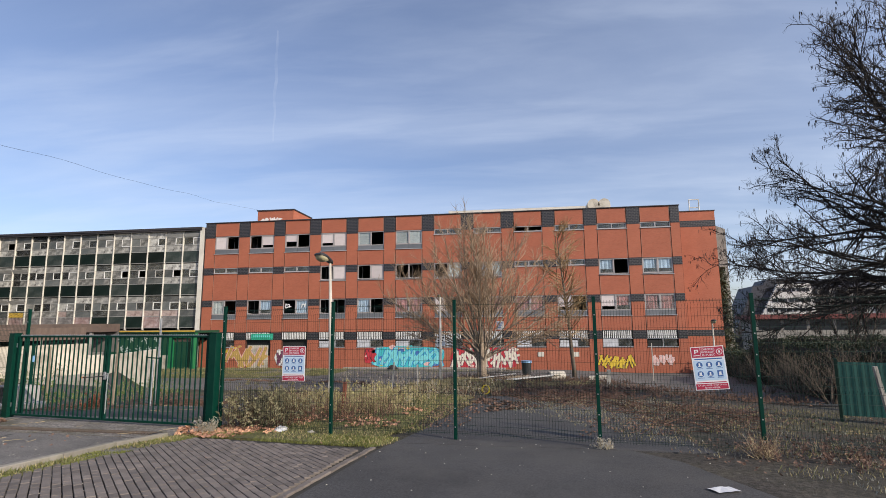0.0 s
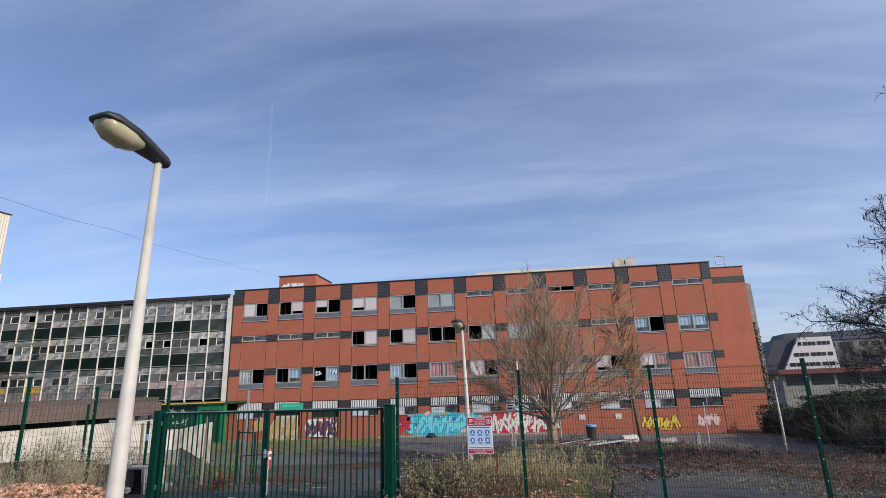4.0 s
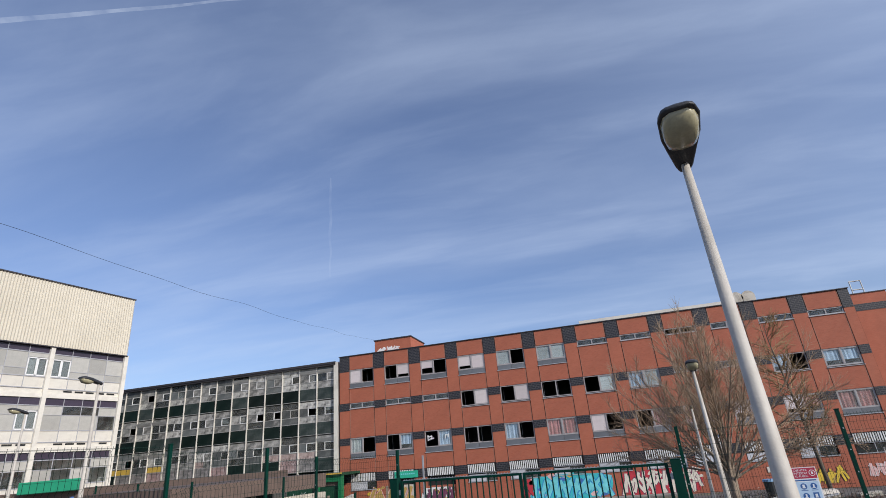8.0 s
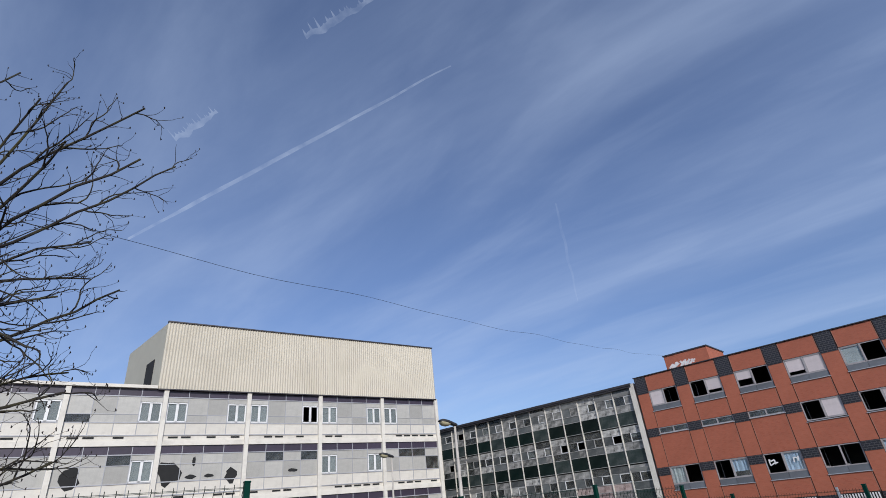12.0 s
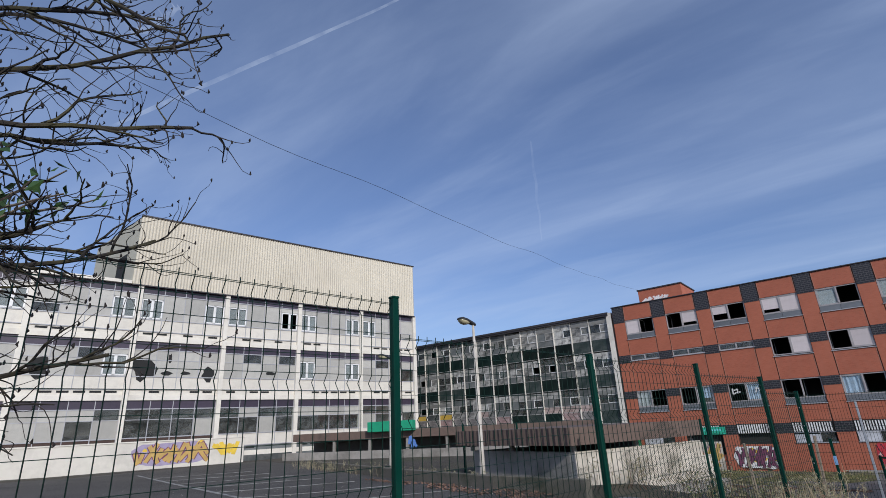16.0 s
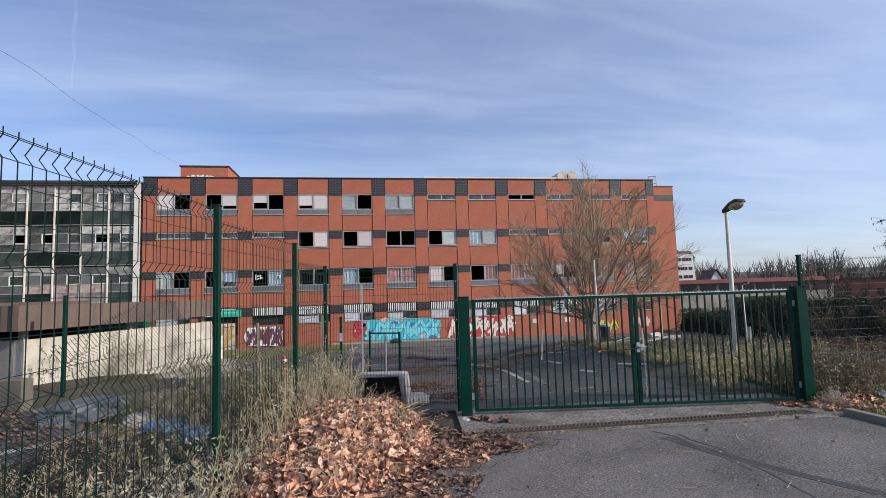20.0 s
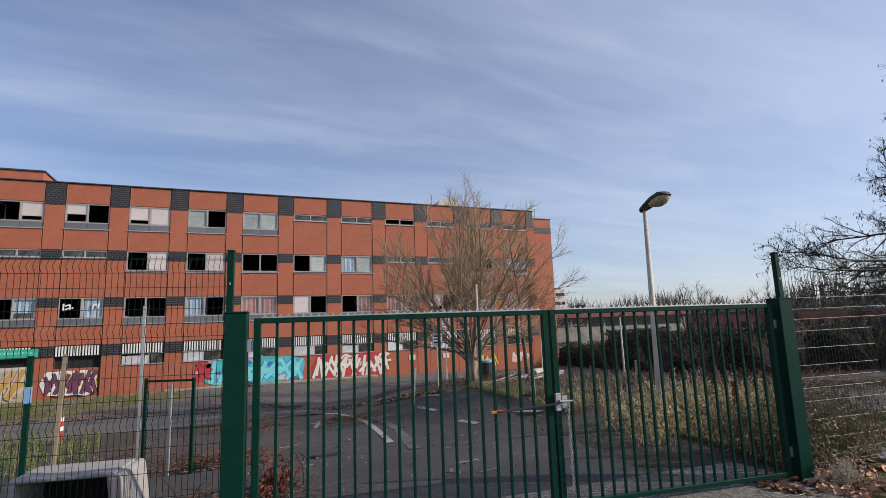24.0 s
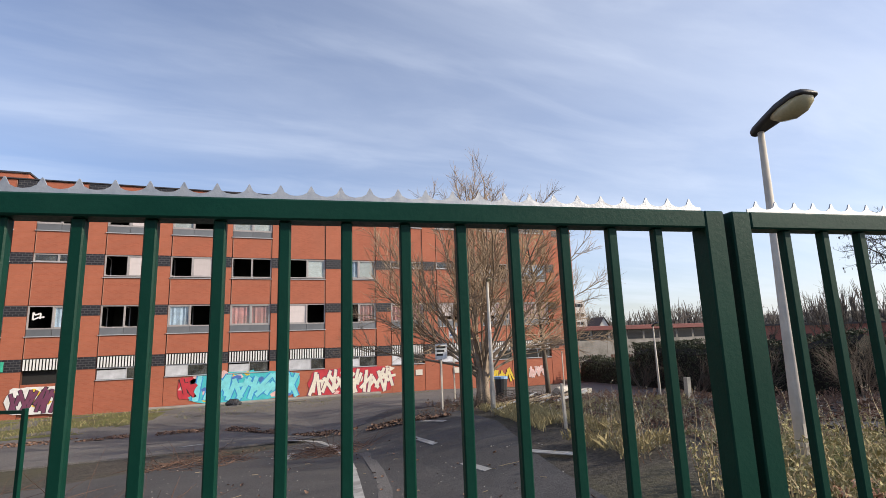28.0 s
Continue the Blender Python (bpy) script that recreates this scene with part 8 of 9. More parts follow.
# ---- loose furniture and rubbish behind the fence ----
def overturned_sofa():
    t = thing("overturned_sofa", pose(-14.30, 14.5, 0.0, 0, 0, -10) @ Matrix.Scale(0.86, 4), "overturned pale grey sofa with its black hollow base showing", "sofa")
    part("back", boxes((-0.55, 0.5, 0.25, 0.42, 0.0, 0.70), bevel=0.05), M["sofa_cloth"], t)
    part("lining", boxes((-0.48, 0.36, 0.20, 0.25, 0.06, 0.64)), M["sofa_dark"], t)
    part("seat_rail", boxes((-0.58, 0.42, -0.36, 0.26, 0.68, 0.72), bevel=0.012), M["sofa_cloth"], t)
    part("lower_rail", boxes((-0.5, 0.36, -0.30, 0.24, 0.0, 0.07), bevel=0.02), M["sofa_dark"], t)
    for x0, x1, lean in ((-0.62, -0.5, 0.0), (0.34, 0.50, 0.10)):
        bm = boxes((x0, x1, -0.38, 0.40, 0.0, 0.70))
        bmesh.ops.bevel(bm, geom=bm.edges[:], offset=0.055, segments=3, affect="EDGES", profile=0.6)
        for v in bm.verts:
            v.co.x += lean * (1 - v.co.z / 0.7)
        arm = part("armrest", bm, M["sofa_cloth"], t, smooth=True)
        v, f = tube_mesh([[(Vector((x1 + lean + 0.002, -0.31, 0.08)), 0.008), (Vector((x1 + 0.002, -0.31, 0.62)), 0.008), (Vector((x1 + 0.002, 0.3, 0.64)), 0.008)]], 5)
        part_data("piping", v, f, M["sofa_cloth"], arm)
    return t


overturned_sofa()


def cushion(x, y, z, sx, sy, sz, turn, material, label, name="sofa_cushion", cat="cushion", seed=1, tilt=0):
    """A soft block with sagging faces."""
    bm = bmesh.new()
    bmesh.ops.create_cube(bm, size=1.0)
    bmesh.ops.subdivide_edges(bm, edges=bm.edges[:], cuts=5, use_grid_fill=True)
    for v in bm.verts:
        p = v.co * 2
        r = (abs(p.x) ** 5 + abs(p.y) ** 5 + abs(p.z) ** 5) ** 0.2
        p /= max(r, 0.6)
        n = noise.noise(p * 1.7 + Vector((seed, 0, 0))) * 0.12 + noise.noise(p * 5 + Vector((0, seed, 0))) * 0.05
        v.co = Vector((p.x * sx / 2, p.y * sy / 2, p.z * sz / 2)) * (1 + n)
    ob = part(name, bm, material, None, m=pose(x, y, z + sz * 0.42, tilt, 0, turn), smooth=True)
    return tagged(ob, label, cat)


cushion(-13.72, 14.45, 0.02, 0.46, 0.52, 0.20, 10, M["sofa_cloth"], "grubby pale sofa cushion lying beside the sofa")
cushion(-14.62, 14.22, 0.02, 0.5, 0.3, 0.16, -8, M["bag_white"], "crumpled white plastic bag under the sofa", "plastic_bag", "bag", 4)


def crumpled(name, x, y, sx, sy, sz, material, label, cat, seed, z=None):
    """A crumpled sack or heap: a dome folded by noise."""
    bm = bmesh.new()
    bmesh.ops.create_icosphere(bm, subdivisions=4, radius=1.0)
    for v in bm.verts:
        p = v.co.copy()
        n = 0.30 * noise.noise(p * 1.6 + Vector((seed, 0, 0))) + 0.20 * abs(noise.noise(p * 4.5 + Vector((0, seed, 0)))) + 0.07 * noise.noise(p * 11)
        k = 1 + n
        v.co = Vector((p.x * sx * k, p.y * sy * k, max(p.z, -0.25) * sz * k))
    z0 = ground_z(x, y) if z is None else z
    ob = part(name, bm, material, None, m=pose(x, y, z0 + 0.2 * sz, 0, 0, seed * 37), smooth=False)
    return tagged(ob, label, cat)


crumpled("tarpaulin", -19.3, 14.0, 0.7, 0.5, 0.26, M["tarp"], "grey-blue tarpaulin heaped against the low wall", "tarpaulin", 2)
crumpled("rubbish_bag", -18.35, 13.75, 0.3, 0.24, 0.14, M["stone"], "torn greyish rubbish bag beside the low wall", "bag", 3)
crumpled("rubbish_bag", -17.85, 13.35, 0.32, 0.26, 0.16, M["bag_blue"], "torn blue rubbish bag among the weeds", "bag", 5)
crumpled("rubbish_bag", -17.3, 13.0, 0.3, 0.24, 0.14, M["bag_blue"], "flattened blue plastic sack among the weeds", "bag", 6)
crumpled("plastic_bag", -5.6, 12.34, 0.16, 0.11, 0.09, M["bag_white"], "crumpled white plastic bag in the grass", "bag", 7)
crumpled("plastic_sack", -11.9, 47.0, 0.6, 0.4, 0.3, M["bin"], "black plastic sack dropped before the graffiti", "bag", 8)
crumpled("rubble_stone", -17.05, 8.15, 0.27, 0.24, 0.30, M["stone"], "pale lump of rubble inside the fence", "stone", 9)
crumpled("rubble_stone", -17.3, 7.6, 0.2, 0.16, 0.14, M["stone"], "small piece of broken concrete", "stone", 10)
crumpled("rubble_stone", -4.9, 12.2, 0.09, 0.07, 0.05, M["stone"], "small stone in the grass by the fence", "stone", 11)
crumpled("cardboard_scrap", -13.05, 12.86, 0.16, 0.08, 0.03, M["bag_white"], "white scrap at the foot of the gate post", "scrap", 12)


M["hood_white"] = mat("grimy_white_sheet_metal", (0.46, 0.43, 0.38), 0.6, var=0.15, scale=4, dirt=(0.22, 0.19, 0.15), dirt_amt=0.7, dirt_scale=3)


def metal_hood():
    """A sheet-metal hood on its side: white ribbed front with an arched hole, rounded shoulder, bare metal jacket."""
    t = thing("metal_hood", pose(-17.5, 2.95, ground_z(-17.5, 3.0) + 0.02, 0, 0, 63.4) @ Matrix.Diagonal((0.93, 1, 1.06, 1)), "white and bare-metal arched duct hood lying behind the fence", "duct hood")
    outer = [(-0.25, 0.0)] + [(-0.25 + 0.42 * (1 - math.cos(a)), 0.60 + 0.42 * math.sin(a)) for a in [radians(90) * k / 8 for k in range(9)]] + [(0.64, 1.07), (0.67, 1.05), (0.67, 0.0)]
    arch = [(-0.09, 0.0), (-0.09, 0.58)] + [(0.23 - 0.32 * math.cos(a), 0.67 + 0.32 * math.sin(a)) for a in [radians(180) * k / 14 for k in range(15)]] + [(0.55, 0.0)]

    def wall(path, y0, y1, th):
        vs, fs = [], []
        for x, z in path:
            vs += [(x, y0, z), (x, y1, z)]
        for i in range(len(path) - 1):
            fs.append((2 * i, 2 * i + 1, 2 * i + 3, 2 * i + 2))
        return vs, fs
    v, f = wall(outer, 0.0, 0.55, 0)
    part_data("jacket", v, f, M["sheet_metal"], t, "bare metal jacket", smooth=False)
    v, f = wall(arch, 0.0, 0.5, 0)
    part_data("arch_lining", v, f, M["sofa_dark"], t)
    # front: a band between the outer edge and the arch
    n = 40

    def along(path, s):
        ds = [0.0]
        for a, b in zip(path, path[1:]):
            ds.append(ds[-1] + math.dist(a, b))
        q = s * ds[-1]
        for i in range(len(path) - 1):
            if q <= ds[i + 1] + 1e-9:
                k = (q - ds[i]) / max(ds[i + 1] - ds[i], 1e-9)
                return (path[i][0] + (path[i + 1][0] - path[i][0]) * k, path[i][1] + (path[i + 1][1] - path[i][1]) * k)
        return path[-1]
    vs, fs = [], []
    for i in range(n + 1):
        (a, b), (c, d) = along(outer, i / n), along(arch, i / n)
        vs += [(a, -0.004, b), (c, -0.004, d), (a, 0.02, b), (c, 0.02, d)]
        if i:
            o = 4 * i
            fs += [(o - 4, o, o + 1, o - 3), (o - 2, o - 1, o + 3, o + 2), (o - 4, o - 2, o + 2, o), (o - 3, o + 1, o + 3, o - 1)]
    part_data("front_plate", vs, fs, M["hood_white"], t, "white front plate")
    for k in range(4):
        piece("rib", 0.565 + 0.028 * k, 0.572 + 0.028 * k, -0.012, -0.004, 0.05, 1.0, M["hood_white"], t)
    part("back_plate", boxes((-0.24, 0.66, 0.5, 0.55, 0, 0.56), (0.17, 0.66, 0.5, 0.55, 0.56, 0.98)), M["sofa_dark"], t)
    return t


metal_hood()


# ---- posts, poles and stakes ----
def steel_post(x, y, top, label, material="fence_green", w=0.05, lean=(0, 0), name="fence_post", cap=True):
    z0 = ground_z(x, y)
    t = thing(name, Matrix.Translation((x, y, z0)) @ Matrix.Rotation(radians(lean[0]), 4, "X") @ Matrix.Rotation(radians(lean[1]), 4, "Y"), label, "post", "loose posts")
    h = top - z0
    part("shaft", boxes((-w / 2, w / 2, -w / 2, w / 2, -0.1, h - 0.015), bevel=0.004), M[material], t)
    if cap:
        part("cap", boxes((-w * 0.56, w * 0.56, -w * 0.56, w * 0.56, h - 0.015, h), bevel=0.003), M[material], t)
    return t


for _x, _y, _t in ((-24.2, 17.4, 2.35), (-20.45, 15.6, 2.3), (-17.95, 16.6, 2.2), (-28.0, 19.2, 2.4)):
    steel_post(_x, _y, _t, "green steel post of a broken inner fence", w=0.055)
_p = steel_post(-15.15, 15.7, 1.68, "dark green post smeared with blue paint", w=0.055)
part("paint_smear", boxes((-0.029, 0.029, -0.0295, 0.0295, 1.32, 1.5)), M["blue_paint"], _p)
steel_post(-14.69, 20.57, 2.47, "slim galvanised pole behind the fence", "galv", 0.06, name="galvanised_pole")
steel_post(-15.9, 19.8, 1.6, "weathered wooden stake by the concrete wall", "wood_grey", 0.07, (0, 2), "wooden_stake", False)
steel_post(-17.3, 18.4, 1.5, "weathered wooden stake in the shrubs", "wood_grey", 0.07, (0, -2), "wooden_stake", False)
steel_post(-6.8, 26.5, 0.35, "white post with a bent head beside the courtyard", "pole_paint", 0.06, (0, 4), "white_post", False)
steel_post(-4.6, 21.8, 0.62, "white marker post beside the courtyard", "pole_paint", 0.06, (0, -2), "white_post", False)
steel_post(3.1, 25.8, 0.1, "short white concrete bollard in the yard", "stone", 0.16, (0, 3), "concrete_bollard", False)
steel_post(-7.29, 6.29, 1.46, "pale wooden stake stained red beside the lamp post", "wood_stake", 0.07, (0, 3), "wooden_stake", False)
steel_post(-5.1, 14.7, 0.75, "rust-red steel post among the dry weeds", "rust", 0.08, (0, 3), "rusty_post")
steel_post(6.9, 14.3, 1.25, "leaning grey concrete stake by the green screen", "concrete", 0.07, (0, -9), "concrete_stake", False)
steel_post(8.9, 42.0, 0.6, "slim pale pole before the brick wall", "pole_paint", 0.06, name="slim_pole", cap=False)
steel_post(10.2, 16.0, 1.7, "dark post of the green screen", "fence_green", 0.08)


def wicket():
    """A small mesh frame standing alone behind the fence."""
    z0 = ground_z(-14.1, 19.4)
    t = thing("wicket_frame", pose(-14.5, 19.65, z0, 0, 0, -26), "narrow green wicket frame with sagging chain-link mesh behind the fence", "gate")
    part("frame", boxes((0, 0.05, -0.025, 0.025, -0.05, 1.78), (0.93, 0.98, -0.025, 0.025, -0.05, 1.76), (0.05, 0.93, -0.02, 0.02, 1.70, 1.74), bevel=0.003), M["fence_green"], t)
    part("middle_post", boxes((0.50, 0.55, -0.03, 0.02, -0.05, 1.66), bevel=0.004), M["galv"], t, "pale galvanised post")
    # chain-link: zigzag wires that hook into one another
    paths = []
    for k in range(10):
        x = 0.05 + 0.044 * k
        paths.append([(Vector((x + (0.047 if q % 2 else 0.0), 0.004 * (1 if q % 2 else -1), 0.06 + 0.05 * q)), 0.0036) for q in range(33)])
    v, f = tube_mesh(paths, 3)
    part_data("mesh_fill", v, f, M["galv"], t, "galvanised chain-link mesh")


wicket()


def fallen_panel(x, y, z, turn, lean, roll, width, label):
    v, f = mesh_panel_data(width, 2.0, 0.06, 0.003, (0.12, 0.95, 1.75))
    ob = part_data("fallen_mesh_panel", v, f, M["fence_wire"], None, m=pose(x, y, z, 0, 0, turn) @ Matrix.Rotation(radians(lean), 4, "X") @ Matrix.Rotation(radians(roll), 4, "Y"))
    return tagged(ob, label, "fence panel", "fallen panels")


fallen_panel(-17.45, 5.2, 0.25, 80, -58, -4, 2.5, "fallen green mesh panel leaning inside the fence")
fallen_panel(-17.15, 7.7, 0.2, 80, -52, -8, 2.5, "fallen green mesh panel leaning inside the fence")
fallen_panel(-16.5, 10.1, 0.05, 79, -30, -16, 2.4, "slumped green mesh panel resting on brushwood")


def brush_heap(x, y, r, h, n, seed, label, material="bramble", name="brush_heap"):
    """A tangle of cut twigs."""
    rnd = random.Random(seed)
    paths = []
    for _ in range(n):
        a, q = rnd.uniform(0, 6.28), r * math.sqrt(rnd.random())
        px, py = x + q * math.cos(a), y + q * math.sin(a)
        z = ground_z(px, py) + h * (1 - (q / r) ** 2) * rnd.random() + 0.02
        paths.append(grow(rnd, Vector((px, py, z)), Vector((rnd.gauss(0, 1), rnd.gauss(0, 1), rnd.gauss(0, 0.22))), rnd.uniform(0.3, 1.1) * (min(r, 1.2) if h > 0.09 else 0.35), rnd.uniform(0.3, 1.0) * (0.011 if h > 0.09 else 0.006), 0.002, 5, 0.12, 0.0, 0.04))
    v, f = tube_mesh(paths, 3)
    ob = part_data(name, v, f, M[material])
    return tagged(ob, label, "brushwood", kind="stuff")


brush_heap(-18.3, 9.4, 1.3, 0.5, 420, 3, "dark heap of cut branches inside the fence", "twig_dark")
brush_heap(-17.6, 11.4, 1.2, 0.4, 300, 4, "tangled cut branches inside the fence", "twig_dark")
brush_heap(-15.4, 22.0, 1.4, 0.45, 200, 5, "brush pile by the concrete wall")
brush_heap(-12.9, 11.4, 0.8, 0.05, 300, 6, "bark and twigs spilled on the drive")
brush_heap(-13.9, 10.6, 0.8, 0.06, 320, 7, "bark and twigs at the foot of the leaf heap")
brush_heap(-23.5, 20.2, 1.2, 0.06, 60, 8, "a ring of dead twigs", "twig_dark")
brush_heap(-22.2, 9.9, 0.9, 0.10, 160, 9, "dead twigs heaped on the car park", "bramble")
brush_heap(-12.9, 15.2, 1.0, 0.12, 180, 10, "dead twigs behind the gate post")
brush_heap(-1.5, 29.6, 2.4, 0.5, 380, 11, "pile of cut branches round the bare tree", "twig_dark")
brush_heap(-16.6, 9.0, 0.6, 0.25, 160, 12, "straw and twigs along the fence foot", "straw")


def straw_bits(poly, n, seed, label):
    rnd = random.Random(seed)
    paths = []
    for _ in range(n):
        x, y = pick(rnd, poly)
        paths.append(grow(rnd, Vector((x, y, ground_z(x, y) + 0.045)), Vector((rnd.gauss(0, 1), rnd.gauss(0, 1), 0)), rnd.uniform(0.08, 0.4), 0.005, 0.003, 3, 0.12, 0.0))
    for p in paths:
        for i, (q, r) in enumerate(p):
            q.z = ground_z(q.x, q.y) + 0.042
    v, f = tube_mesh(paths, 3)
    ob = part_data("straw_bits", v, f, M["straw"])
    tagged(ob, label, "straw", kind="stuff")


straw_bits([(-13.0, 8.0), (-7.8, 8.0), (-7.5, 11.3), (-12.6, 11.6)], 12, 5, "pale bits of twig and straw on the drive")
straw_bits([(-12.9, 11.9), (-7.5, 11.6), (-7.4, 12.3), (-12.8, 12.9)], 10, 6, "pale bits of twig on the concrete strip")
straw_bits([(-11.98, 14.71), (-6.8, 14), (-5.52, 25.07), (-14.71, 35.75)], 34, 7, "pale twigs scattered over the courtyard")


# ---- the yard round the bare trees ----
def hoop():
    ring = [(Vector((0.13 * math.cos(a), 0.04 * math.sin(a), 0.13 + 0.13 * math.sin(a))), 0.03) for a in [2 * math.pi * k / 20 for k in range(21)]]
    v, f = tube_mesh([ring], 8)
    ob = part_data("yellow_hoop", v, f, M["yellow_plastic"], None, m=pose(-1.9, 19.95, ground_z(-1.9, 19.95), 12, 0, 20), smooth=True)
    tagged(ob, "yellow plastic hoop lying in the dead leaves", "hoop")


hoop()


def litter_bin():
    z0 = ground_z(-0.34, 33.2)
    t = thing("litter_bin", pose(-0.34, 33.2, z0), "dark litter bin with a blue rim", "bin")
    bm = bmesh.new()
    bmesh.ops.create_cone(bm, cap_ends=True, segments=14, radius1=0.24, radius2=0.30, depth=0.85, matrix=Matrix.Translation((0, 0, 0.43)))
    part("body", bm, M["bin"], t)
    bm = bmesh.new()
    bmesh.ops.create_cone(bm, cap_ends=True, segments=14, radius1=0.325, radius2=0.31, depth=0.1, matrix=Matrix.Translation((0, 0, 0.9)))
    part("rim", bm, M["blue_paint"], t, "blue rim")


litter_bin()


def pipe_drum():
    t = thing("pipe_section", pose(1.2, 30.6, ground_z(1.2, 30.6) + 0.2, 0, 90, 25), "short white pipe section lying on its side", "pipe")
    outer = [(Vector((0, 0, z)), r) for z, r in ((-0.45, 0.2), (-0.40, 0.235), (0.40, 0.235), (0.45, 0.22))]
    v, f = tube_mesh([outer], 16)
    part_data("shell", v, f, M["pole_paint"], t, smooth=False)
    part("mouth", boxes((-0.13, 0.13, -0.13, 0.13, 0.445, 0.456), bevel=0.005), M["bin"], t)


pipe_drum()


def timber(x, y, L, turn, z, w, label, material="wood_grey"):
    ob = part("timber", boxes((-L / 2, L / 2, -w / 2, w / 2, 0, w * 0.7), bevel=0.008), M[material], None, m=pose(x, y, ground_z(x, y) + z, 0, -2, turn))
    return tagged(ob, label, "timber", "long timbers")


_r = random.Random(9)
for _k in range(12):
    timber(-1.2 + _r.uniform(-1.4, 1.4), 28.4 + _r.uniform(-0.7, 0.7), _r.uniform(2.2, 4.2), _r.uniform(5, 40), 0.02 + 0.05 * (_k % 4), _r.uniform(0.06, 0.11), "long weathered timber in the pile by the bare tree", _r.choice(("wood_grey", "twig_dark", "galv")))
timber(-4.2, 21.6, 1.9, 70, 0.02, 0.08, "weathered timber at the courtyard edge")
timber(-11.3, 19.0, 0.75, 5, 0.02, 0.09, "short blackened timber lying on the courtyard", "bin")
timber(-8.9, 45.8, 2.6, -20, 0.02, 0.08, "pale plank dropped before the graffiti", "wood_grey")
timber(3.6, 32.6, 1.1, 15, 0.04, 0.3, "pale slab lying in the yard", "stone")


def notice_post(x, y, h, label, panel):
    z0 = ground_z(x, y)
    t = thing("notice_post", pose(x, y, z0), label, "sign", "yard notices")
    part("shaft", boxes((-0.03, 0.03, -0.03, 0.03, -0.1, h), bevel=0.004), M["pole_paint"], t)
    part("panel", boxes((-0.22, 0.22, -0.045, -0.03, h - 0.55, h), bevel=0.003), M["sign_white"], t)
    for k in range(3):
        part("text_bar", boxes((-0.17, 0.17 - 0.05 * k, -0.048, -0.044, h - 0.16 - 0.13 * k, h - 0.09 - 0.13 * k)), M[panel], t)


notice_post(-4.8, 29.0, 2.3, "white notice on a slim post beside the bare tree", "cable")
notice_post(-1.9, 35.0, 3.4, "blue and white notice on a post behind the bare tree", "sign_blue")


def marker_bollard(x, y):
    """A red plastic bollard with white bands."""
    t = thing("marker_bollard", pose(x, y, ground_z(x, y)), "red plastic bollard with two white bands", "bollard")
    for z0, z1, m in ((0.0, 0.42, "bollard_red"), (0.42, 0.56, "sign_white"), (0.56, 0.72, "bollard_red"), (0.72, 0.86, "sign_white"), (0.86, 1.0, "bollard_red")):
        bm = bmesh.new()
        bmesh.ops.create_cone(bm, cap_ends=True, segments=16, radius1=0.11, radius2=0.11 if z1 < 0.9 else 0.08, depth=z1 - z0, matrix=Matrix.Translation((0, 0, (z0 + z1) / 2)))
        part("band", bm, M[m], t)


M["bollard_red"] = mat("red_plastic", (0.50, 0.03, 0.02), 0.5)
marker_bollard(-18.37, 30.23)


# ---- green screen on the right, low walls, cable ----
def green_screen():
    """Corrugated green sheets between dark posts."""
    a, b = Vector((6.55, 15.4)), Vector((16.5, 12.0))
    d = b - a
    ang = math.degrees(math.atan2(d.y, d.x))
    z0 = -0.05
    t = thing("green_screen_fence", pose(a.x, a.y, z0, 0, 0, ang), "dark green corrugated screen fence beside the yard", "fence")
    n = 5
    for k in range(n):
        x0, x1 = d.length * k / n + 0.03, d.length * (k + 1) / n - 0.03
        vs, fs = [], []
        m = int((x1 - x0) / 0.038)
        for i in range(m + 1):
            x = x0 + (x1 - x0) * i / m
            y = 0.003 * (1 if i % 4 in (1, 2) else -1)
            zt = 1.28 - 0.03 * k
            vs += [(x, y, 0.08), (x, y, zt), (x, y + 0.004, 0.08), (x, y + 0.004, zt)]
            if i:
                o = 4 * i
                fs += [(o - 4, o, o + 1, o - 3), (o - 2, o - 1, o + 3, o + 2), (o - 3, o + 1, o + 3, o - 1)]
        part_data("corrugated_sheet", vs, fs, M["screen_green"], t)
        part("post", boxes((x0 - 0.06, x0, -0.03, 0.03, -0.6, 1.36), bevel=0.004), M["fence_wire"], t)


green_screen()


def plinth():
    ob = part("wall_ledge", boxes((-17.2, -2.0, 49.05, 49.78, -2.6, -1.93), bevel=0.03), M["concrete"])
    tagged(ob, "mossy concrete ledge at the foot of the brick wall", "ledge", kind="structure")


plinth()


def overhead_cable():
    a, b = Vector((-33.6, 62.4, 16.7)), Vector((-26.1, 9.2, 10.55))
    pts = []
    for k in range(61):
        s = k / 50
        p = a + (b - a) * s
        p.z -= 4 * 0.41 * s * (1 - s)
        p.z += 0.06 * math.sin(s * 23) + 0.04 * math.sin(s * 41 + 1)
        pts.append((p, 0.0075))
    v, f = tube_mesh([pts], 6)
    ob = part_data("overhead_cable", v, f, M["cable"])
    tagged(ob, "thin black cable slung from the lift house over the car park", "cable")


overhead_cable()


def palisade():
    a, b = Vector((21.8, 53.0)), Vector((25.0, 46.5))
    d = b - a
    t = thing("wooden_palisade", pose(a.x, a.y, ground_z(22, 52), 0, 0, math.degrees(math.atan2(d.y, d.x))), "dark weathered timber palisade behind the lane", "fence")
    n = 26
    for k in range(n):
        piece("board", d.length * k / n, d.length * (k + 0.86) / n, 0, 0.025, 0, 2.0, M["wood_grey"], t)
    for z in (0.5, 1.5):
        piece("rail", 0, d.length, 0.025, 0.065, z, z + 0.08, M["wood_grey"], t)


palisade()


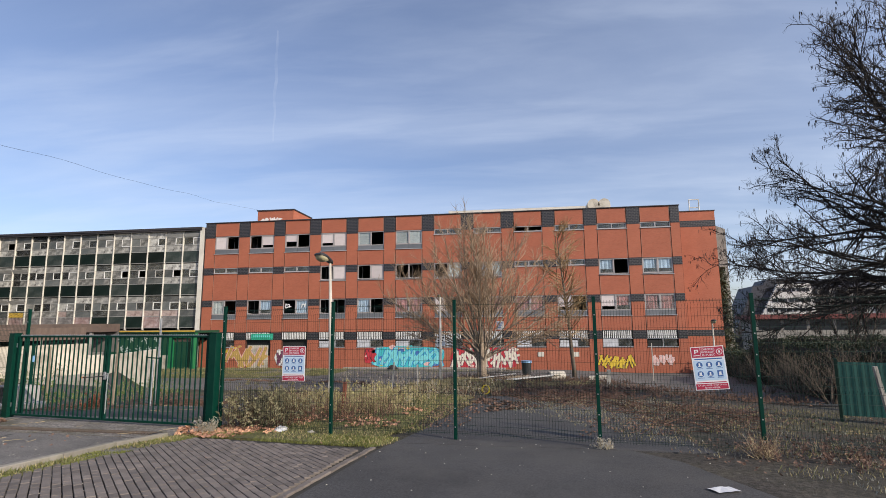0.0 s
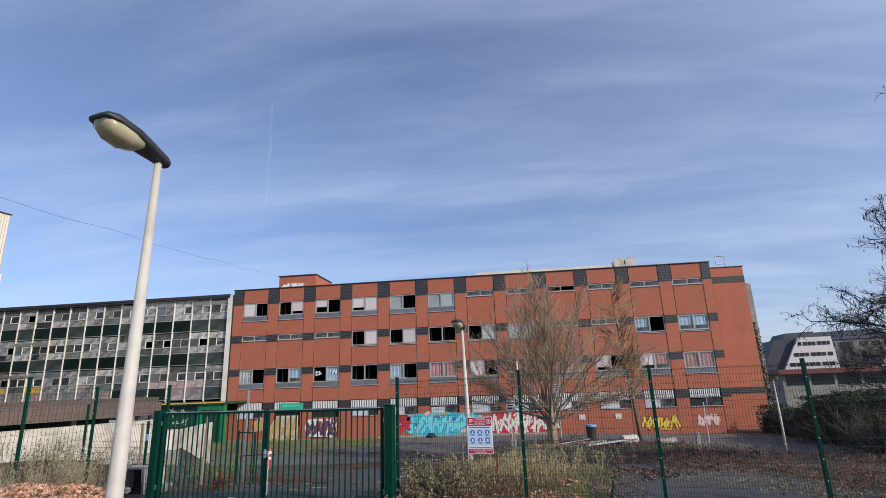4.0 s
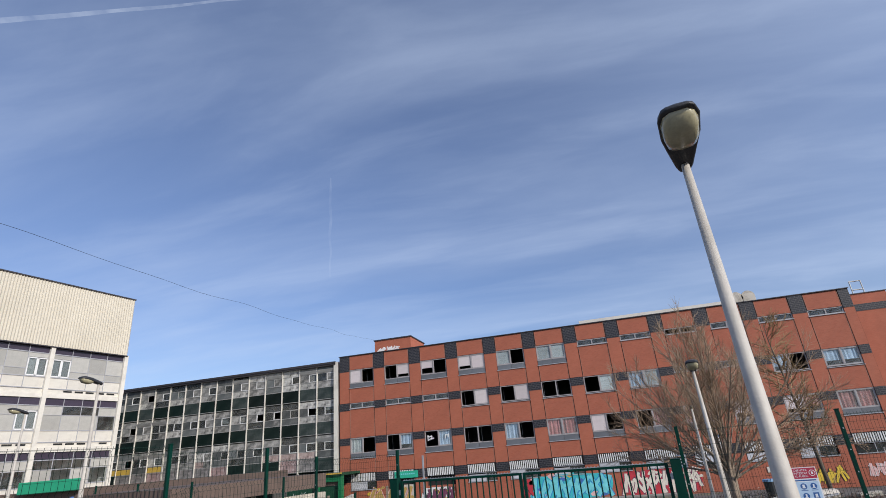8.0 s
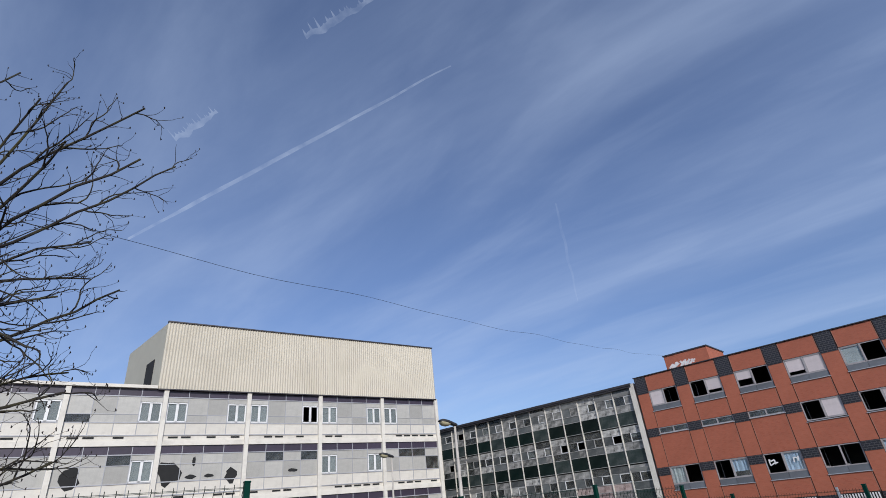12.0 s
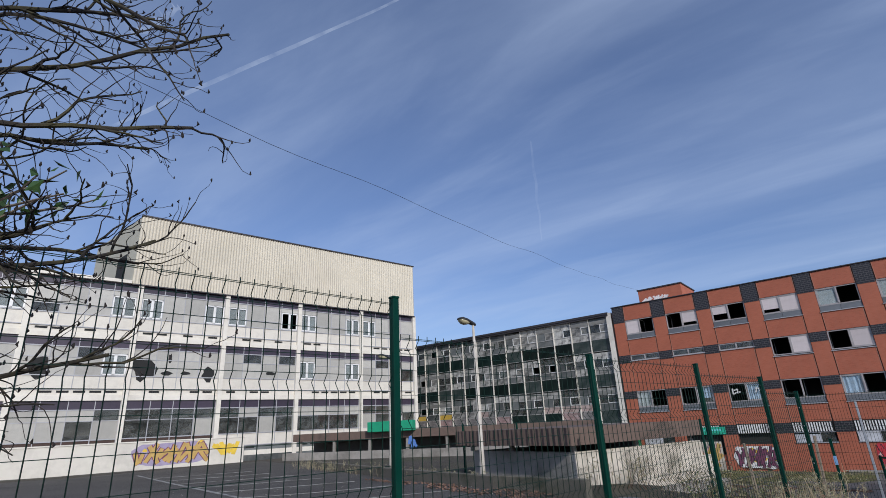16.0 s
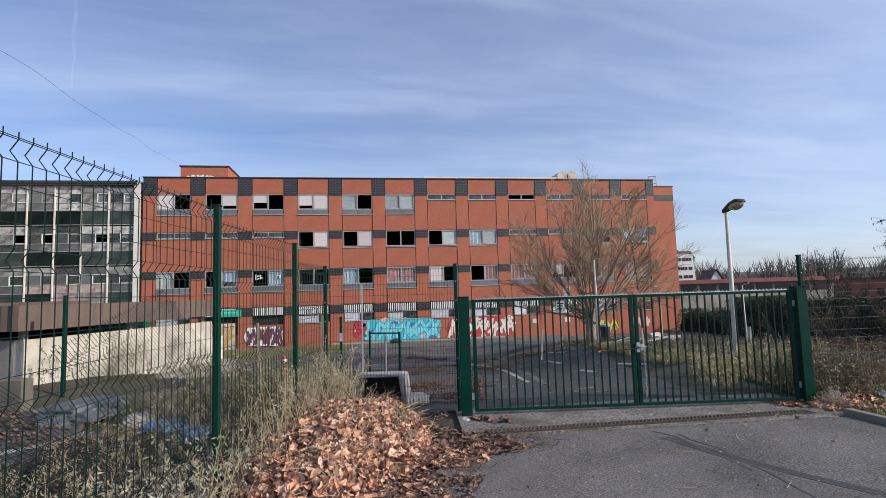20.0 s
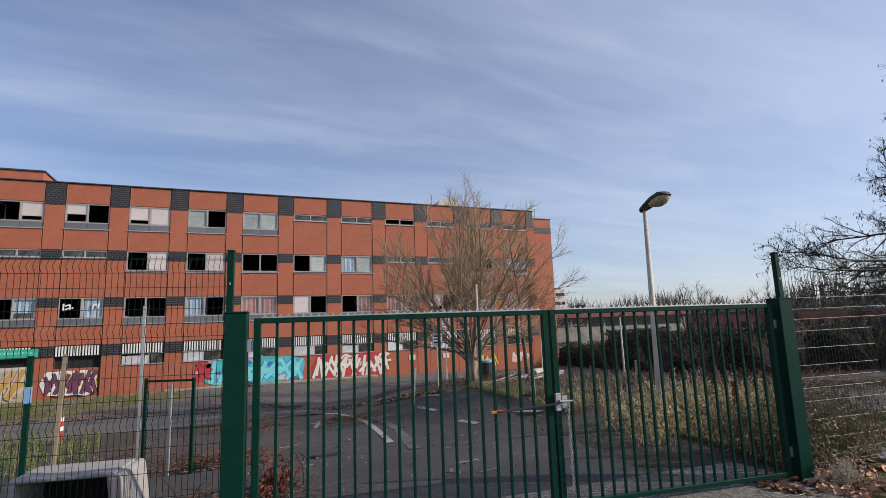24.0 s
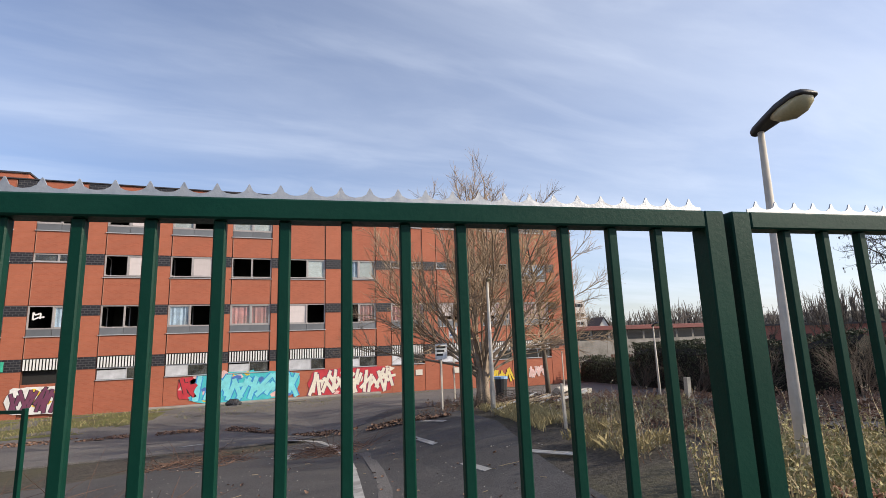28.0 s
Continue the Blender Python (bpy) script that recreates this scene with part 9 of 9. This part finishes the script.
def tuft(x, y, h, n, seed, label, leaf="weed_dry"):
    weeds("weed_tuft", [(x - 0.12, y - 0.1), (x + 0.12, y - 0.1), (x + 0.12, y + 0.1), (x - 0.12, y + 0.1)], n, h, label, seed, leaf=leaf, size=0.022, lean=0.6)


tuft(0.68, 11.35, 0.24, 26, 61, "small frosted plant at the foot of a fence post")
tuft(3.0, 11.0, 0.45, 40, 62, "brown weed tuft at the foot of a fence post", "leaf_brown")
tuft(-7.0, 12.0, 0.35, 40, 63, "dry weed tuft at the gate post")

# a pale sheet of paper on the asphalt
def paper(x, y, turn):
    bm = grid_bm(-0.15, 0.15, -0.105, 0.105, 6, 4)
    for v in bm.verts:
        v.co.z = 0.012 + 0.012 * noise.noise(v.co * 12)
    ob = part("paper_sheet", bm, M["sign_white"], None, m=pose(x, y, ground_z(x, y) + 0.03, -3, 0, turn))
    tagged(ob, "pale crumpled sheet of paper on the asphalt", "paper")


paper(1.62, 8.82, 20)
litter([(-7.4, 11.5), (-5.6, 11.9), (-5.6, 12.6), (-7.3, 12.6)], 120, 21, "orange leaves round the gate post", "leaf_orange", 1.1)
litter([(-16.6, 5.0), (-14.9, 5.0), (-14.4, 10.0), (-16.0, 10.4)], 700, 22, "brown litter between drive and fence", "leaf_brown", 0.8)
litter([(-14.6, 9.6), (-13.2, 10.6), (-12.2, 11.9), (-13.6, 12.6), (-15.2, 11.0)], 1500, 23, "dark bark and leaf crumbs on the drive", "leaf_brown", 0.5)
litter([(1.2, 12.2), (2.6, 9.6), (5.5, 8.2), (9.0, 8.4), (6.0, 13.0)], 1300, 24, "frosted dead leaves at the asphalt edge", "leaf_brown", 0.5)
grass_patch([(1.0, 12.6), (2.2, 10.6), (3.2, 8.6), (8.0, 7.6), (8.0, 12.0), (2.0, 16.5)], 5500, 0.05, 31, "frosty pale grass at the asphalt edge", "frost_grass", "grass_dry")
grass_patch([(-1.2, 15.6), (0.6, 13.6), (3.6, 14.6), (3.2, 19.0), (-0.5, 18.6)], 3800, 0.05, 32, "frosty pale grass over the old path", "frost_grass", "grass_dry")
grass_patch([(-7.62, 8.0), (-7.25, 8.1), (-6.75, 11.3), (-7.2, 12.0), (-7.6, 10.4)], 4500, 0.04, 33, "bright mossy grass along the kerb", "moss_grass", "grass")
grass_patch([(-6.6, 11.4), (-3.2, 10.85), (-3.0, 11.9), (-6.6, 12.2)], 5000, 0.045, 34, "bright mossy grass before the fence", "moss_grass", "grass")


# ---- contrails, far and high ----
def contrail(d0, d1, width, seed, label, puffy=0.0, far=3200.0, material="ice_cloud"):
    """A long thin ribbon of ice cloud, ragged at its edges."""
    rnd = random.Random(seed)
    a, b = Vector(d0).normalized() * far, Vector(d1).normalized() * far
    side = (b - a).normalized().cross((a + b).normalized()).normalized()
    n = 60
    vs, fs = [], []
    for k in range(n + 1):
        s = k / n
        p = a.lerp(b, s)
        w = width * (0.35 + 0.65 * math.sin(math.pi * min(1, max(0.03, s)) ** 0.7)) * (1 + 0.3 * noise.noise(Vector((s * 14, seed, 0))))
        off = side * (width * 0.4 * noise.noise(Vector((s * 6, seed, 5))))
        u = puffy * width * max(0.0, noise.noise(Vector((s * 30, seed, 9)))) * 2
        vs += [p + off + side * (w * 0.5 + u), p + off - side * w * 0.5]
        if k:
            o = 2 * k
            fs.append((o - 2, o, o + 1, o - 1))
    ob = part_data("contrail", vs, fs, M[material])
    ob.visible_shadow = False
    tagged(ob, label, "contrail", "contrails", kind="structure")


def ice_cloud_mat(name, strength):
    m = bpy.data.materials.new(name)
    m.use_nodes = True
    nt = m.node_tree
    nt.nodes.clear()
    out = nt.nodes.new("ShaderNodeOutputMaterial")
    tr = nt.nodes.new("ShaderNodeBsdfTransparent")
    em = nt.nodes.new("ShaderNodeEmission")
    em.inputs["Color"].default_value = (0.78, 0.86, 1.0, 1)
    em.inputs["Strength"].default_value = 1.0
    tc = nt.nodes.new("ShaderNodeTexCoord")
    ns = nt.nodes.new("ShaderNodeTexNoise")
    ns.inputs["Scale"].default_value, ns.inputs["Detail"].default_value = 0.012, 6
    nt.links.new(tc.outputs["Object"], ns.inputs["Vector"])
    mr = nt.nodes.new("ShaderNodeMapRange")
    mr.inputs["From Min"].default_value, mr.inputs["From Max"].default_value = 0.32, 0.7
    mr.inputs["To Min"].default_value, mr.inputs["To Max"].default_value = 0.5 * strength, 3.0 * strength
    nt.links.new(ns.outputs["Fac"], mr.inputs["Value"])
    mx = nt.nodes.new("ShaderNodeMixShader")
    nt.links.new(mr.outputs[0], mx.inputs[0])
    nt.links.new(tr.outputs[0], mx.inputs[1])
    nt.links.new(em.outputs[0], mx.inputs[2])
    nt.links.new(mx.outputs[0], out.inputs[0])
    return m


M["ice_cloud"] = ice_cloud_mat("thin_ice_cloud", 0.10)
M["ice_faint"] = ice_cloud_mat("fading_ice_cloud", 0.035)
contrail((-.872, .185, .453), (-.424, .539, .728), 22, 1, "long straight white contrail across the sky")
contrail((-.398, .768, .502), (-.435, .838, .33), 16, 2, "short faint contrail above the roofs", material="ice_faint")
contrail((-.771, .201, .605), (-.716, .244, .654), 34, 3, "puffy broken contrail", 1.2)
contrail((-.564, .321, .761), (-.451, .384, .806), 40, 4, "puffy broken contrail", 1.4)


# ---- bare shrubs before the hedge, ivy on the stair tower ----
def bare_shrub(x, y, h, seed, label, n=16):
    rnd = random.Random(seed)
    z0 = ground_z(x, y)
    t = thing("bare_shrub", pose(x, y, z0), label, "shrub", "bare shrubs")
    big, fine = [], []
    for i in range(n):
        a = rnd.uniform(0, 6.28)
        b = grow(rnd, Vector((0.15 * math.cos(a), 0.15 * math.sin(a), -0.05)), Vector((math.cos(a) * rnd.uniform(0.2, 0.9), math.sin(a) * rnd.uniform(0.2, 0.9), 1)), h * rnd.uniform(0.7, 1.1), 0.022, 0.006, 7, 0.1, 0.0, 0.06)
        big.append(b)
        fine += branchlets(rnd, b, 10, h * 0.4, 0.009, (0.4, 1.0), 0.03, 0.12, 4, 0.2)
    fine += [q for b in fine[:] for q in branchlets(rnd, b, 3, h * 0.18, 0.006, (0.4, 0.9), 0.03, 0.12, 2, 0.2)]
    v, f = tube_mesh(big, 5)
    part_data("stem_clump", v, f, M["bark"], t)
    v, f = tube_mesh(fine, 3)
    ob = part_data("twig_spray", v, f, M["bark"], t)
    ob["kind"] = "stuff"


for _i, (_x, _y, _h) in enumerate(((13.2, 31.0, 3.0), (14.2, 27.0, 2.6), (13.8, 35.5, 2.6), (11.8, 25.5, 2.4), (15.0, 23.0, 2.8), (14.6, 41.0, 2.2))):
    bare_shrub(_x, _y, _h, 70 + _i, "bare brown shrub before the dark hedge")


def tower_ivy():
    rnd = random.Random(17)
    spots = []
    for _ in range(4200):
        z = rnd.uniform(-2.2, 7.6)
        w = 1.35 - 0.10 * max(z, 0)
        spots.append(Vector((20.1 + rnd.gauss(0, 0.38) * w, 58.6 - abs(rnd.gauss(0, 0.35)), z)))
    ob = leaf_cloud("tower_ivy", spots, 0.13, M["ivy_dull"], None, "dull green ivy climbing the stair tower", "ivy", "stuff", 17)


M["ivy_dull"] = mat("dull_ivy_leaf", (0.055, 0.065, 0.03), 0.6, var=0.4, scale=1.5, bump=0.0)
tower_ivy()


def pale_crumbs(poly, n, seed, label, size=0.012):
    """Tiny pale crumbs of litter and grit."""
    rnd = random.Random(seed)
    vs, fs = [], []
    for _ in range(n):
        x, y = pick(rnd, poly)
        z = ground_z(x, y) + 0.03
        s = size * rnd.uniform(0.4, 1.5)
        a = rnd.uniform(0, 6.28)
        o = len(vs)
        vs += [(x + s * math.cos(a + q) * rnd.uniform(0.6, 1.2), y + s * math.sin(a + q) * rnd.uniform(0.6, 1.2), z) for q in (0, 1.57, 3.14, 4.71)] + [(x, y, z + s * 0.7)]
        fs += [(o, o + 1, o + 4), (o + 1, o + 2, o + 4), (o + 2, o + 3, o + 4), (o + 3, o, o + 4)]
    ob = part_data("pale_crumbs", vs, fs, M["stone"])
    tagged(ob, label, "grit", kind="stuff")


pale_crumbs([(-3.3, 5.0), (3.5, 5.0), (2.4, 10.5), (-1.0, 16.0), (-3.0, 11.0)], 110, 1, "pale crumbs scattered on the asphalt")
pale_crumbs([(-14.5, 6.0), (-7.5, 6.0), (-7.4, 11.0), (-13.0, 11.5)], 240, 2, "pale grit scattered on the drive")
pale_crumbs([(-7.0, 7.0), (-3.6, 5.5), (-3.4, 10.4), (-6.8, 11.0)], 160, 3, "pale crumbs on the paving", 0.015)
pale_crumbs([(-40.0, 6.0), (-18.0, 2.0), (-18.0, 12.0), (-24.0, 15.0), (-40.0, 19.0)], 420, 4, "pale litter crumbs on the car park", 0.014)
pale_crumbs([(-13.54, 14.72), (-6.8, 14), (-5.28, 24.66), (-14.59, 38.54)], 320, 5, "pale grit on the courtyard", 0.013)
litter([(-15.9, 6.4), (-15.0, 6.6), (-13.0, 10.9), (-13.9, 11.4)], 1700, 25, "brown leaf crumbs along the edge of the drive", "leaf_brown", 0.6)
litter([(-15.3, 8.6), (-14.2, 8.9), (-13.0, 11.0), (-14.2, 11.6)], 500, 26, "orange leaves spilled on the drive", "leaf_orange", 0.9)
brush_heap(-14.7, 9.2, 0.7, 0.06, 260, 14, "twigs and bark along the drive edge")
litter([(-2.4, 14.5), (0.2, 16.0), (1.6, 18.5), (-1.6, 19.0)], 1500, 41, "wet brown leaves over the end of the path", "leaf_brown", 0.8)
litter([(0.4, 12.4), (2.4, 12.0), (2.4, 16.5), (0.2, 18.0)], 1100, 42, "brown leaf crumbs drifted over the path", "leaf_brown", 0.5)
litter([(-3.2, 12.6), (-1.9, 13.2), (-1.4, 17.0), (-2.8, 16.4)], 500, 43, "brown leaf crumbs along the edge of the path", "leaf_brown", 0.5)
grass_patch([(0.6, 12.4), (2.5, 11.6), (2.6, 16.0), (0.6, 18.8), (-0.6, 18.4)], 3400, 0.05, 44, "frosted pale grass growing over the path", "frost_grass", "grass_dry")
brush_heap(0.9, 17.6, 1.6, 0.10, 420, 45, "dead bramble stems over the end of the path", "bramble")
brush_heap(3.1, 15.0, 1.8, 0.14, 420, 46, "flattened dead stems in the frosty ground", "bramble")
brush_heap(-13.3, 20.6, 1.3, 0.16, 420, 47, "brown heap of bramble cuttings on the courtyard", "bramble")
litter([(-14.6, 19.4), (-12.4, 19.2), (-12.2, 22.4), (-14.4, 22.8)], 900, 48, "dead leaves among the bramble cuttings", "leaf_brown", 0.9)
brush_heap(-8.9, 27.4, 1.2, 0.12, 260, 49, "twigs caught in the leaf drift", "bramble")
brush_heap(-12.4, 28.2, 1.4, 0.12, 260, 50, "twigs caught in the leaf drift", "bramble")
